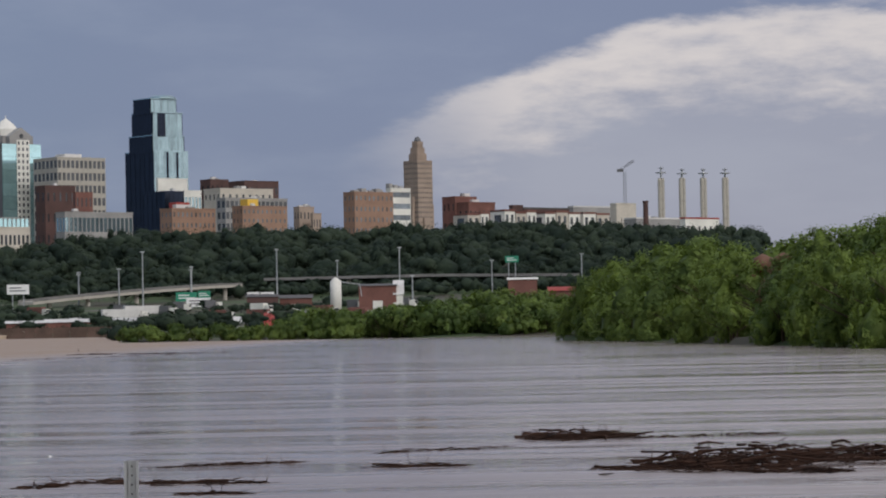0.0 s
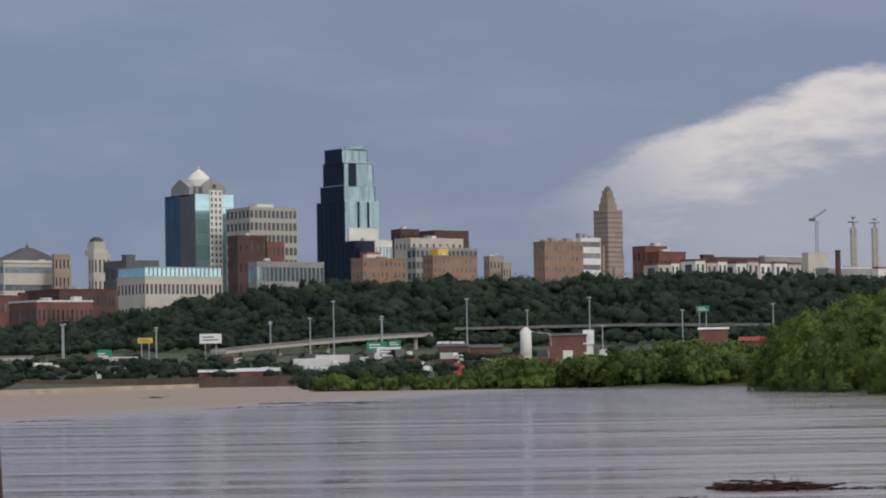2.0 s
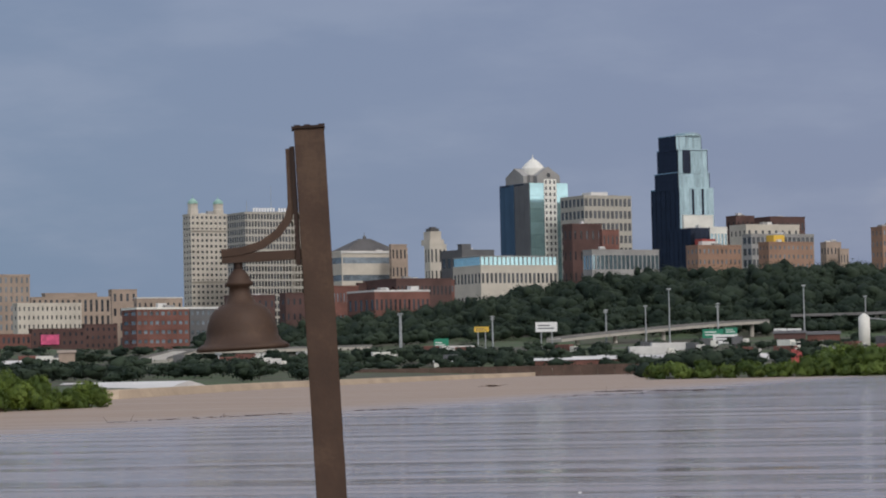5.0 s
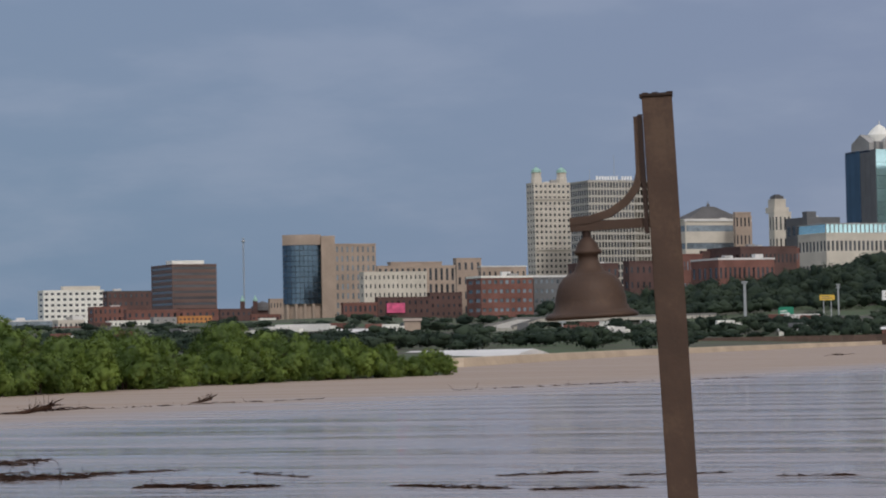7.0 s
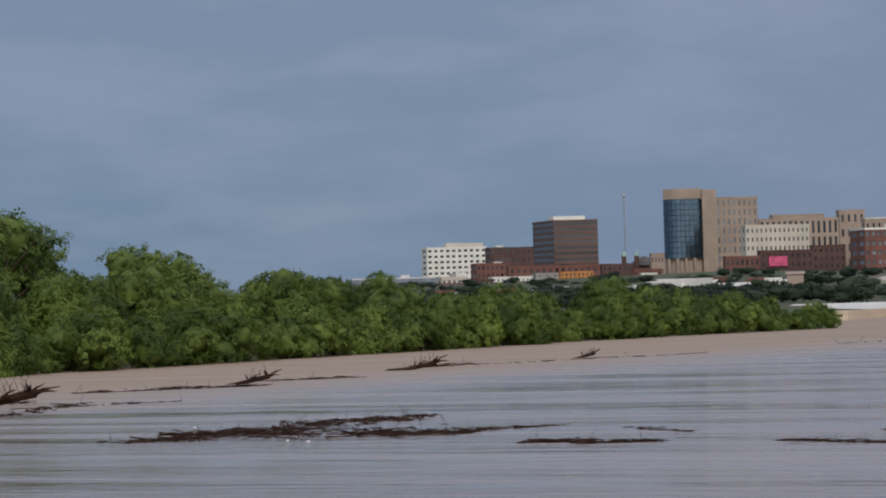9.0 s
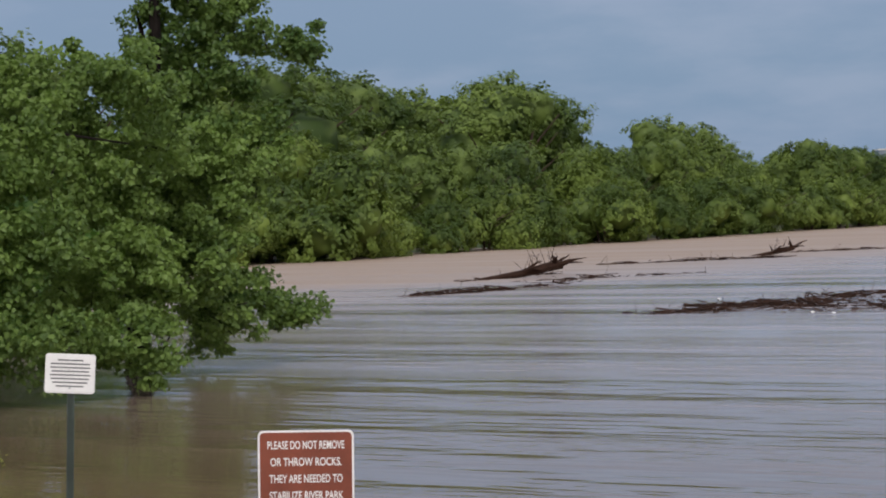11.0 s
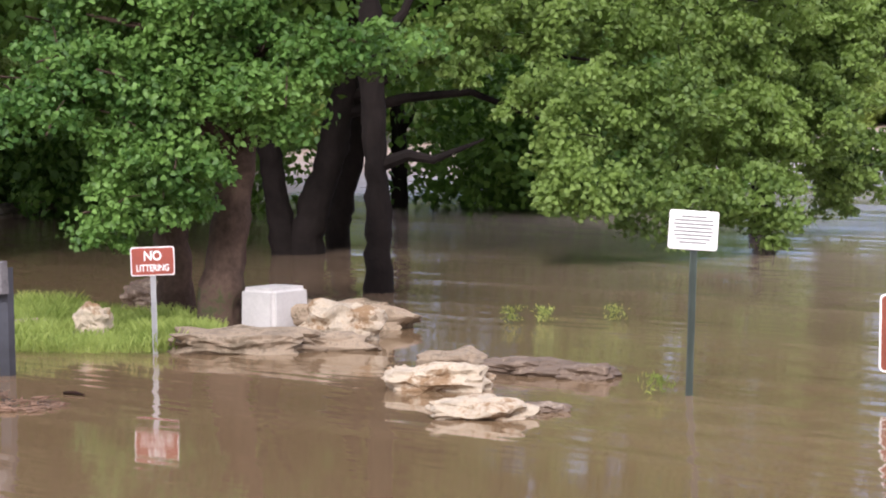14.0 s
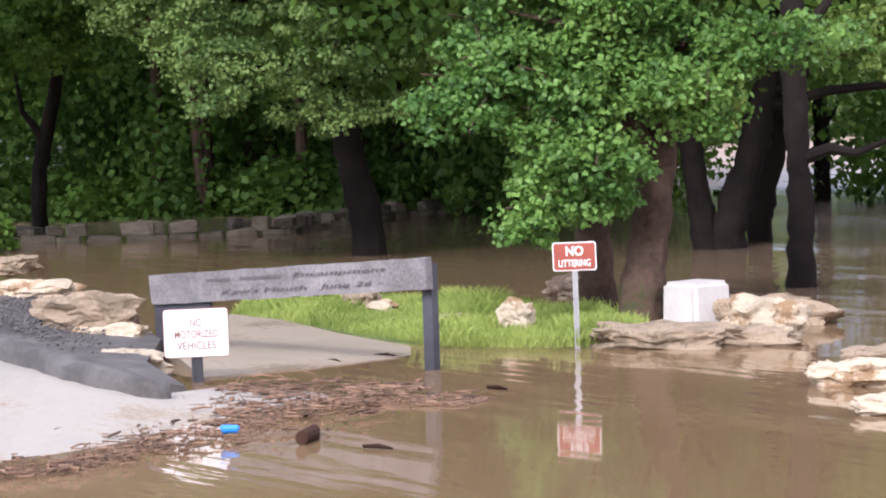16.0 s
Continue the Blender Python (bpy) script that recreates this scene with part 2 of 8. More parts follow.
YELLOWPAINT = surface("yellow_board_paint", (0.72, 0.46, 0.06), 0.5, var=0.08, scale=1.0)
PINKPAINT = surface("pink_board_paint", (0.62, 0.10, 0.22), 0.5, var=0.3, scale=0.3)
BLUEPAINT = surface("blue_paint", (0.02, 0.10, 0.42), 0.5, var=0.15, scale=0.5)
BARK = surface("grey_brown_bark", (0.075, 0.050, 0.038), 0.95, var=0.4, scale=1.6, fine=9, bump=0.9, stain=(0.055, 0.062, 0.028), stain_at=0.62)
DEADWOOD = surface("wet_driftwood", (0.030, 0.016, 0.011), 0.9, var=0.45, scale=1.5, fine=10, bump=0.6, per_island=0.5)
LEAF_WILLOW = leaf_material("willow_leaves", (0.058, 0.096, 0.020), (0.220, 0.292, 0.058), 0.3, 0.55, 0.55, 0.28)
LEAF_DARK = leaf_material("cottonwood_leaves", (0.054, 0.092, 0.022), (0.195, 0.265, 0.058), 0.3, 0.55, 0.45, 0.28)
LEAF_NEAR = leaf_material("mulberry_leaves", (0.048, 0.118, 0.027), (0.195, 0.335, 0.080), 0.35, 0.45, 1.1, 0.6)
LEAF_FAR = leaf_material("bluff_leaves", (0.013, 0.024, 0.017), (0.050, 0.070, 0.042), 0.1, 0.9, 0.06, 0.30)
LEAF_RUST = leaf_material("rusty_twig_tips", (0.20, 0.10, 0.07), (0.28, 0.16, 0.11))


# ---- mesh helpers ----
def box(bm, x0, y0, z0, x1, y1, z1, m=None):
    made = bmesh.ops.create_cube(bm, size=1.0)["verts"]
    bmesh.ops.transform(bm, matrix=Matrix.Translation(((x0 + x1) / 2, (y0 + y1) / 2, (z0 + z1) / 2)) @ Matrix.Diagonal((abs(x1 - x0), abs(y1 - y0), abs(z1 - z0), 1)), verts=made)
    if m is not None:
        bmesh.ops.transform(bm, matrix=m, verts=made)
    return made


def tube(bm, points, radii, seg=8):
    """A tapering limb through points, closed at both ends."""
    rings, ref = [], Vector((1.0, 0.1, 0.05))
    for i, p in enumerate(points):
        p = Vector(p)
        a = Vector(points[max(0, i - 1)])
        b = Vector(points[min(len(points) - 1, i + 1)])
        d = (b - a).normalized()
        u = ref - d * ref.dot(d)
        if u.length < 0.05:
            ref = Vector((0.3, 1.0, 0.2))
            u = ref - d * ref.dot(d)
        u.normalize()
        v, ref = d.cross(u), u
        rings.append([bm.verts.new(p + (u * math.cos(k * math.tau / seg) + v * math.sin(k * math.tau / seg)) * radii[i]) for k in range(seg)])
    for r0, r1 in zip(rings, rings[1:]):
        for k in range(seg):
            bm.faces.new((r0[k], r0[(k + 1) % seg], r1[(k + 1) % seg], r1[k]))
    bm.faces.new(rings[0][::-1])
    bm.faces.new(rings[-1])


def lathe(bm, profile, seg=24, at=(0, 0, 0)):
    """A turned form from (radius, height) pairs."""
    rings = [[bm.verts.new((at[0] + r * math.cos(k * math.tau / seg), at[1] + r * math.sin(k * math.tau / seg), at[2] + z)) for k in range(seg)] for r, z in profile]
    for r0, r1 in zip(rings, rings[1:]):
        for k in range(seg):
            bm.faces.new((r0[k], r0[(k + 1) % seg], r1[(k + 1) % seg], r1[k]))
    bm.faces.new(rings[0][::-1])
    bm.faces.new(rings[-1])


def mesh_of(name, bm, material, smooth=False):
    me = bpy.data.meshes.new(name)
    bm.to_mesh(me)
    bm.free()
    me.materials.append(material)
    if smooth:
        me.shade_smooth()
    return me


def part(name, bm, material, parent, label="", smooth=False):
    ob = new(name, mesh_of(name, bm, material, smooth))
    ob.parent = parent
    if label:
        tagged(ob, label)
    return ob


def thing(name, label, category, m=None, group="", kind=""):
    ob = new(name)
    ob.empty_display_size = 0.1
    if m is not None:
        ob.matrix_world = m
    return tagged(ob, label, category, group, kind)


def whole(name, bm, material, label, category, m=None, group="", kind="", smooth=False):
    ob = new(name, mesh_of(name, bm, material, smooth))
    if m is not None:
        ob.matrix_world = m
    return tagged(ob, label, category, group, kind)


def leaf_mesh(name, pts, nrm, size, material, aspect=0.62, rng=None, pointed=False):
    """Many small folded leaves: a point, a facing and a length for each; pointed ones have a broad base and a drawn-out tip."""
    rng = rng or np.random.default_rng(3)
    n = len(pts)
    nrm = nrm / np.maximum(np.linalg.norm(nrm, axis=1, keepdims=True), 1e-6)
    ref = rng.normal(size=(n, 3))
    along = np.cross(nrm, ref)
    along /= np.maximum(np.linalg.norm(along, axis=1, keepdims=True), 1e-6)
    if pointed:       # tips hang down
        along[along[:, 2] > 0.2] *= -1
    side = np.cross(nrm, along)
    s = np.asarray(size).reshape(-1, 1)
    if pointed:
        outline = ((-0.5, 0.0, 0.0), (-0.28, -0.46, 0.10), (0.12, -0.36, 0.08), (0.5, 0.0, -0.10), (0.12, 0.36, 0.08), (-0.28, 0.46, 0.10))
        corners = ((0, 1, 2), (0, 2, 3), (0, 3, 4), (0, 4, 5))
    else:
        outline = ((-0.5, 0.0, 0.0), (0.0, -0.5, 0.12), (0.5, 0.0, -0.05), (0.0, 0.5, 0.12))
        corners = ((0, 1, 2), (0, 2, 3))
    k, f = len(outline), len(corners)
    v = np.empty((n, k, 3), np.float32)
    for i, (u, w, lift) in enumerate(outline):
        v[:, i] = pts + along * s * u + side * s * w * aspect + nrm * s * lift
    base = (np.arange(n) * k)[:, None]
    tris = np.concatenate([base + np.array([c]) for c in corners], axis=1).reshape(-1).astype(np.int32)
    me = bpy.data.meshes.new(name)
    me.vertices.add(n * k)
    me.vertices.foreach_set("co", v.reshape(-1))
    me.loops.add(len(tris))
    me.loops.foreach_set("vertex_index", tris)
    me.polygons.add(n * f)
    me.polygons.foreach_set("loop_start", np.arange(0, n * f * 3, 3, dtype=np.int32))
    me.update(calc_edges=True)
    me.materials.append(material)
    return me


def shells(rng, blobs, count, depth=0.45, droop=0.0, jitter=0.55):
    """Points and facings on the outer part of uneven ellipsoids (x, y, z, rx, ry, rz), shared out by their area."""
    blobs = np.array(blobs, float)
    area = (blobs[:, 3] * blobs[:, 4] + blobs[:, 3] * blobs[:, 5] + blobs[:, 4] * blobs[:, 5])
    pick = rng.choice(len(blobs), count, p=area / area.sum())
    d = rng.normal(size=(count, 3))
    d /= np.linalg.norm(d, axis=1, keepdims=True)
    r = 1.0 - depth * rng.random(count) ** 1.6 + 0.06 * rng.normal(size=count)
    b = blobs[pick]
    pts = b[:, :3] + d * b[:, 3:] * r[:, None]
    nrm = d + rng.normal(size=(count, 3)) * jitter + np.array([0, 0, 0.35 - droop])
    return pts, nrm


def polar(pan, r):
    return r * math.sin(radians(pan)), r * math.cos(radians(pan))


# ---- ground ----
SHORE = [(-180, 9), (-110, 9), (-80, 50), (-66, 62), (-62, 85), (-50, 103), (-39.8, 123), (-33, 145), (-26, 181), (-20.6, 215), (-18.02, 234), (-17.98, 306),
         (-16.5, 350), (-12, 553), (-9, 745), (-6.75, 750), (-6.6, 455), (-3.3, 447), (2.3, 432), (2.5, 322), (6, 246), (9, 198), (14, 150), (30, 100), (60, 60), (100, 12), (180, 9)]
PLATEAU = [(-180, 4), (-60, 4), (-40, 8), (-30, 13), (-20, 18), (-16, 15), (-14, 15), (-12.7, 19), (-10.5, 25), (-9, 33), (-7.6, 40), (-5, 41), (1, 42), (5, 38), (12, 32), (40, 10), (180, 4)]


def profile(rows, a):
    return float(np.interp(a, [p for p, _ in rows], [v for _, v in rows]))


def ground(x, y):
    """Height of the land; the flood stands at 0."""
    r, a = math.hypot(x, y), math.degrees(math.atan2(x, y))
    shore, top = profile(SHORE, a), profile(PLATEAU, a)
    near = 1.05 - 2.2 * min(1.0, max(0.0, (r - 5.0) / 9.0))
    land = -1.6 + 2.2 * min(1.0, max(0.0, (r - shore + 6) / 9.0))
    land += 2.0 * min(1.0, max(0.0, (r - shore - 6) / 320.0))
    land += min(1.0, max(0.0, (r - 780) / 420.0)) * min(12.0, top * 0.5)
    s = min(1.0, max(0.0, (r - 1150) / 320.0))
    land += s * s * (3 - 2 * s) * max(0.0, top - min(12.0, top * 0.5) - 2.6)
    return max(near, land)


def build_ground():
    pans = sorted(set([float(a) for a in range(-180, 180, 6)] + [round(float(a), 2) for a in np.arange(-70, 14, 0.4)] + [-18.02, -17.98, -6.75, -6.6, 2.3, 2.5]))
    radii = [0.0] + list(np.geomspace(3.0, 4900.0, 130))
    verts, faces = [], []
    for r in radii:
        for a in pans:
            x, y = polar(a, max(r, 0.01))
            verts.append((x, y, ground(x, y)))
    k = len(pans)
    for i in range(len(radii) - 1):
        for j in range(k):
            a, b = i * k + j, i * k + (j + 1) % k
            faces.append((a, a + k, b + k, b))
    faces.append(tuple(range(k)))
    me = bpy.data.meshes.new("ground")
    me.from_pydata(verts, [], faces)
    me.materials.append(SOIL)
    me.shade_smooth()
    tagged(new("ground", me), "brown earth banks and green flats rising to a bluff", "ground", kind="structure")
    bm = bmesh.new()
    bmesh.ops.create_grid(bm, x_segments=4, y_segments=4, size=4800)
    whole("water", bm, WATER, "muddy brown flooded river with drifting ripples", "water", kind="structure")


build_ground()

# ---- the city ----
GRID_TURN = 42.0      # the street grid: local x runs south along west fronts, local y runs east along north fronts


def grid_lines(length, count, share):
    """Edges of count openings, each taking that share of its bay."""
    bay = length / count
    lines = [0.0]
    for k in range(count):
        lines += [bay * (k + 0.5 - share / 2), bay * (k + 0.5 + share / 2)]
    return lines + [length]


class Shell:
    """Collects welded faces."""

    def __init__(self):
        self.index, self.verts, self.faces = {}, [], []

    def face(self, *points):
        ids = []
        for p in points:
            key = tuple(round(c, 3) for c in p)
            if key not in self.index:
                self.index[key] = len(self.verts)
                self.verts.append(key)
            ids.append(self.index[key])
        if len(set(ids)) == len(ids):
            self.faces.append(ids)

    def mesh(self, name, material):
        me = bpy.data.meshes.new(name)
        me.from_pydata(self.verts, [], self.faces)
        bm = bmesh.new()
        bm.from_mesh(me)
        bmesh.ops.recalc_face_normals(bm, faces=bm.faces)
        bm.to_mesh(me)
        bm.free()
        me.materials.append(material)
        return me


def pierced(shell, place, length, height, floors, cols, fw, fh, deep=0.45):
    """A wall face with real openings; place(x, depth, z) maps into the building. Returns the openings."""
    xs, zs = grid_lines(length, cols, fw), grid_lines(height, floors, fh)
    cells = []
    for i in range(len(xs) - 1):
        for k in range(len(zs) - 1):
            x0, x1, z0, z1 = xs[i], xs[i + 1], zs[k], zs[k + 1]
            ring = [(x0, z0), (x1, z0), (x1, z1), (x0, z1)]
            if i % 2 and k % 2:
                for (xa, za), (xb, zb) in zip(ring, ring[1:] + ring[:1]):
                    shell.face(place(xa, 0, za), place(xb, 0, zb), place(xb, deep, zb), place(xa, deep, za))
                cells.append(((x0 + x1) / 2, (z0 + z1) / 2, x1 - x0, z1 - z0))
            else:
                shell.face(*[place(x, 0, z) for x, z in ring])
    return cells


def facade(bm, length, z0, z1, floors, cols, fw, fh, m, thick=0.45):
    """A pierced panel set in front of a wall; returns its openings (x, z, w, h)."""
    shell = Shell()
    cells = pierced(shell, lambda x, d, z: tuple(m @ Vector((x, d, z0 + z))), length, z1 - z0, floors, cols, fw, fh, thick)
    made = [bm.verts.new(v) for v in shell.verts]
    for f in shell.faces:
        bm.faces.new([made[k] for k in f])
    return [(x, z0 + z, w, h) for x, z, w, h in cells]


def tower(name, label, at, west, north, top, floors, cols_w, cols_n, wall, pane=None, fw=0.55, fh=0.55, base=None, turn=GRID_TURN, roof=None, category="building", parapet=0.8):
    """A building from its near corner: a west front and a north front with real piers, bands and panes."""
    pane = pane or PANE
    z0 = ground(*at) - 3.0 if base is None else base
    owner = thing(name, label, category, pose(at[0], at[1], z0, 0, 0, turn))
    h = top - z0
    shell = Shell()
    cells_w = pierced(shell, lambda x, d, z: (x, d, z), west, h, floors, cols_w, fw, fh)
    cells_n = pierced(shell, lambda y, d, z: (d, y, z), north, h, floors, cols_n, fw, fh)
    zs = grid_lines(h, floors, fh)
    for za, zb in zip(zs, zs[1:]):
        shell.face((west, 0, za), (west, north, za), (west, north, zb), (west, 0, zb))
        shell.face((0, north, za), (west, north, za), (west, north, zb), (0, north, zb))
    shell_ob = new("wall", shell.mesh("wall", wall))
    shell_ob.parent = owner
    side = Matrix(((0, 1, 0, 0), (1, 0, 0, 0), (0, 0, 1, 0), (0, 0, 0, 1)))
    shared = {}
    for cells, m in ((cells_w, Matrix.Identity(4)), (cells_n, side)):
        for x, z, w, hh in cells[:300]:
            key = (round(w, 2), round(hh, 2))
            if key not in shared:
                bm = bmesh.new()
                box(bm, -w / 2 - 0.02, 0, -hh / 2 - 0.02, w / 2 + 0.02, 0.12, hh / 2 + 0.02)
                shared[key] = mesh_of("window", bm, pane)
            ob = new("window", shared[key])
            ob.parent = owner
            ob.matrix_basis = m @ Matrix.Translation((x, 0.3, z))
    bm = bmesh.new()
    rings = []
    for o, z in ((-0.2, h - 0.3), (-0.2, h + parapet), (0.5, h + parapet), (0.5, h + 0.15)):
        rings.append([bm.verts.new(p) for p in ((o, o, z), (west - o, o, z), (west - o, north - o, z), (o, north - o, z))])
    for r0, r1 in zip(rings, rings[1:]):
        for k in range(4):
            bm.faces.new((r0[k], r0[(k + 1) % 4], r1[(k + 1) % 4], r1[k]))
    bm.faces.new(rings[-1])
    part("roof", bm, roof or wall, owner)
    rng = np.random.default_rng(int(abs(at[0] * 7 + at[1])))
    for k in range(int(rng.integers(1, 4))):
        if west < 14 or north < 9:
            break
        x0, y0 = (0.12 + 0.6 * rng.random()) * west, 2.0 + 0.35 * rng.random() * north
        bm = bmesh.new()
        box(bm, x0, y0, h + 0.15, x0 + 2.5 + 5 * rng.random(), y0 + 2.5 + 2 * rng.random(), h + 1.4 + 2.2 * rng.random())
        part("rooftop_unit", bm, GREYSTONE if k % 2 else ROOF, owner)
    return owner, h


def block_on(owner, name, x0, y0, x1, y1, z0, z1, material, label=""):
    bm = bmesh.new()
    box(bm, x0, y0, z0, x1, y1, z1)
    bmesh.ops.bevel(bm, geom=bm.edges[:], offset=min(0.12, (z1 - z0) * 0.1), segments=1, affect="EDGES")
    return part(name, bm, material, owner, label)


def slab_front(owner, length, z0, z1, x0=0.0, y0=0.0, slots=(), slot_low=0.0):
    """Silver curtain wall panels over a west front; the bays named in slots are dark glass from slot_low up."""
    # silver over the dark core: the west side's brightness is put into the panels
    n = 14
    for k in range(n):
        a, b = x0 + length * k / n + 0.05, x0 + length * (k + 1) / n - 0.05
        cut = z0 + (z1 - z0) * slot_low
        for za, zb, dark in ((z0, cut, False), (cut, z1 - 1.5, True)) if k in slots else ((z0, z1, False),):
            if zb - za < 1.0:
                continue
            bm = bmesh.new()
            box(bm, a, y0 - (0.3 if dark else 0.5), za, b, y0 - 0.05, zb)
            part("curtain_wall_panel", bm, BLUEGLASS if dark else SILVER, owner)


def setback(owner, at, west, north, z0, z1, slots=()):
    """A narrower storey block of a stepped tower."""
    base = owner.matrix_world.inverted() @ Vector((at[0], at[1], z0))
    bm = bmesh.new()
    x, y, z = base
    h = z1 - z0
    box(bm, x, y, z - 1, x + west, y + north, z + h)
    part("setback", bm, BLUEGLASS, owner, "dark mirrored glass")
    n = max(3, int(h / 4))
    for k in range(1, n):
        bm = bmesh.new()
        box(bm, x - 0.25, y + 0.1, z + h * k / n, x - 0.02, y + north + 0.25, z + h * k / n + 0.4)
        part("spandrel", bm, BLUEGLASS, owner)
    slab_front(owner, west * 0.95, z, z + h - 0.8, x + 0.5, y - 0.2, slots)
    bm = bmesh.new()
    box(bm, x - 0.4, y - 0.4, z + h, x + west + 0.4, y + north + 0.4, z + h + 0.9)
    part("cornice", bm, SILVER, owner)


def glass_crown(owner, at, z0, z1):
    p = owner.matrix_world.inverted() @ Vector((at[0], at[1], z0))
    bm = bmesh.new()
    lathe(bm, [(14, 0), (14, (z1 - z0) * 0.5), (11, z1 - z0), (2, z1 - z0 + 0.5)], 16, (p.x + 6, p.y + 8, p.z))
    part("crown", bm, SILVER, owner, "pale glass crown")


def teal_tower(at, west, north, shoulder, crown, dome):
    """Mirror-glass office tower: dark north front, teal west front with a white window strip, gabled white crown and dome."""
    z0 = ground(*at) - 3
    owner = thing("office_tower", "teal mirror glass tower with white gabled crown", "building", pose(at[0], at[1], z0, 0, 0, GRID_TURN))
    h = shoulder - z0
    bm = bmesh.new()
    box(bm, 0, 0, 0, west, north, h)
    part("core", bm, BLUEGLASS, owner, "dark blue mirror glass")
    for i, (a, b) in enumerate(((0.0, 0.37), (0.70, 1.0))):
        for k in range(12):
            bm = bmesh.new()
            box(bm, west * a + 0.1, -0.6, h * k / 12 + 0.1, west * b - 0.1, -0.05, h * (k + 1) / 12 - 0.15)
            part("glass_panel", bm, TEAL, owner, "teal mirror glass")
    bm = bmesh.new()
    facade_m = Matrix.Translation((west * 0.37, -0.9, 0))
    cells = facade(bm, west * 0.33, 0, h + 4, 26, 3, 0.45, 0.55, facade_m, 0.85)
    part("window_strip", bm, WHITE, owner, "white panelled window strip")
    bm = bmesh.new()
    box(bm, -1.2, -0.2, -0.9, 1.2, 0.0, 0.9)
    shared = mesh_of("window", bm, PANE)
    for x, z, w, hh in cells:
        ob = new("window", shared)
        ob.parent = owner
        ob.matrix_basis = facade_m @ Matrix.Translation((x, 0.6, z)) @ Matrix.Diagonal((w / 2.4, 1, hh / 1.8, 1))
    # north bays get darker glass: the dim side is put into the colour
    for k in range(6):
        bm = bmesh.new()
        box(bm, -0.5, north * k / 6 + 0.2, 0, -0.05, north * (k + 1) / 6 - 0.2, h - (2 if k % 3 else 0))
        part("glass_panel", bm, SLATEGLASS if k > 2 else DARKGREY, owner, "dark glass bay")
    c, cz = crown - z0, dome - z0
    bm = bmesh.new()
    box(bm, west * 0.12, north * 0.12, h, west * 0.88, north * 0.88, c)
    part("crown_base", bm, GREYSTONE, owner, "grey stone crown storey")
    for m, span in ((Matrix.Translation((west / 2, 0, 0)), west), (Matrix.Translation((0, north / 2, 0)) @ Matrix.Rotation(radians(90), 4, "Z"), north)):
        bm = bmesh.new()
        s = span * 0.30
        top = c + (cz - c) * 0.42
        front = [bm.verts.new(m @ Vector(p)) for p in ((-s, -0.3, h), (s, -0.3, h), (s, -0.3, c - 1), (0, -0.3, top), (-s, -0.3, c - 1))]
        back = [bm.verts.new(v.co + m.to_3x3() @ Vector((0, 8 if m[0][0] > 0.5 else -8, 0))) for v in front]
        bm.faces.new(front)
        bm.faces.new(back[::-1])
        for k in range(5):
            bm.faces.new((front[k], front[(k + 1) % 5], back[(k + 1) % 5], back[k]))
        bmesh.ops.recalc_face_normals(bm, faces=bm.faces)
        part("gable", bm, GREYSTONE, owner, "grey stone gable")
        bm = bmesh.new()
        lathe(bm, [(2.2, 0), (2.2, 0.5)], 16)
        bmesh.ops.transform(bm, matrix=m @ Matrix.Translation((0, -0.35, c - 0.5)) @ Matrix.Rotation(radians(90), 4, "X"), verts=bm.verts)
        part("round_window", bm, PANE, owner)
    bm = bmesh.new()
    r = west * 0.27
    lathe(bm, [(r, 0), (r * 0.98, (cz - c) * 0.42), (r * 0.72, (cz - c) * 0.64), (r * 0.36, (cz - c) * 0.86), (0.6, cz - c), (0.15, cz - c + 3.5)], 20, (west / 2, north / 2, c))
    part("dome", bm, WHITE, owner, "pale dome with a finial")


def glass_storey(owner, top, height):
    bb = [ob for ob in owner.children if ob.name.startswith("wall")][0].bound_box
    west, north = bb[6][0], bb[6][1]
    bm = bmesh.new()
    box(bm, 0.6, 0.6, top, west - 0.6, north - 0.6, top + height)
    part("upper_core", bm, TEAL, owner, "teal glass top storey")
    bm = bmesh.new()
    for k in range(19):
        box(bm, west * k / 18 - 0.25, 0.1, top, west * k / 18 + 0.25, 0.6, top + height)
    box(bm, 0, 0, top + height, west, north, top + height + 0.8)
    part("mullion_frame", bm, GREYSTONE, owner)


def stepped_top(owner, top, width, height):
    for k, (a, b, s) in enumerate(((0.0, 0.30, 0.86), (0.30, 0.75, 0.66), (0.75, 0.92, 0.5), (0.92, 1.0, 0.28))):
        o = width * (1 - s) / 2
        bm = bmesh.new()
        box(bm, o, o + 1, top + height * a, width - o, width - o + 1, top + height * b)
        if k == 1:
            for i in range(5):
                box(bm, o + (width - 2 * o) * (i + 0.2) / 5, o + 0.6, top + height * a, o + (width - 2 * o) * (i + 0.6) / 5, o + 1, top + height * b)
        part("tower_stage", bm, CREAM if k < 2 else DARKROOF, owner)


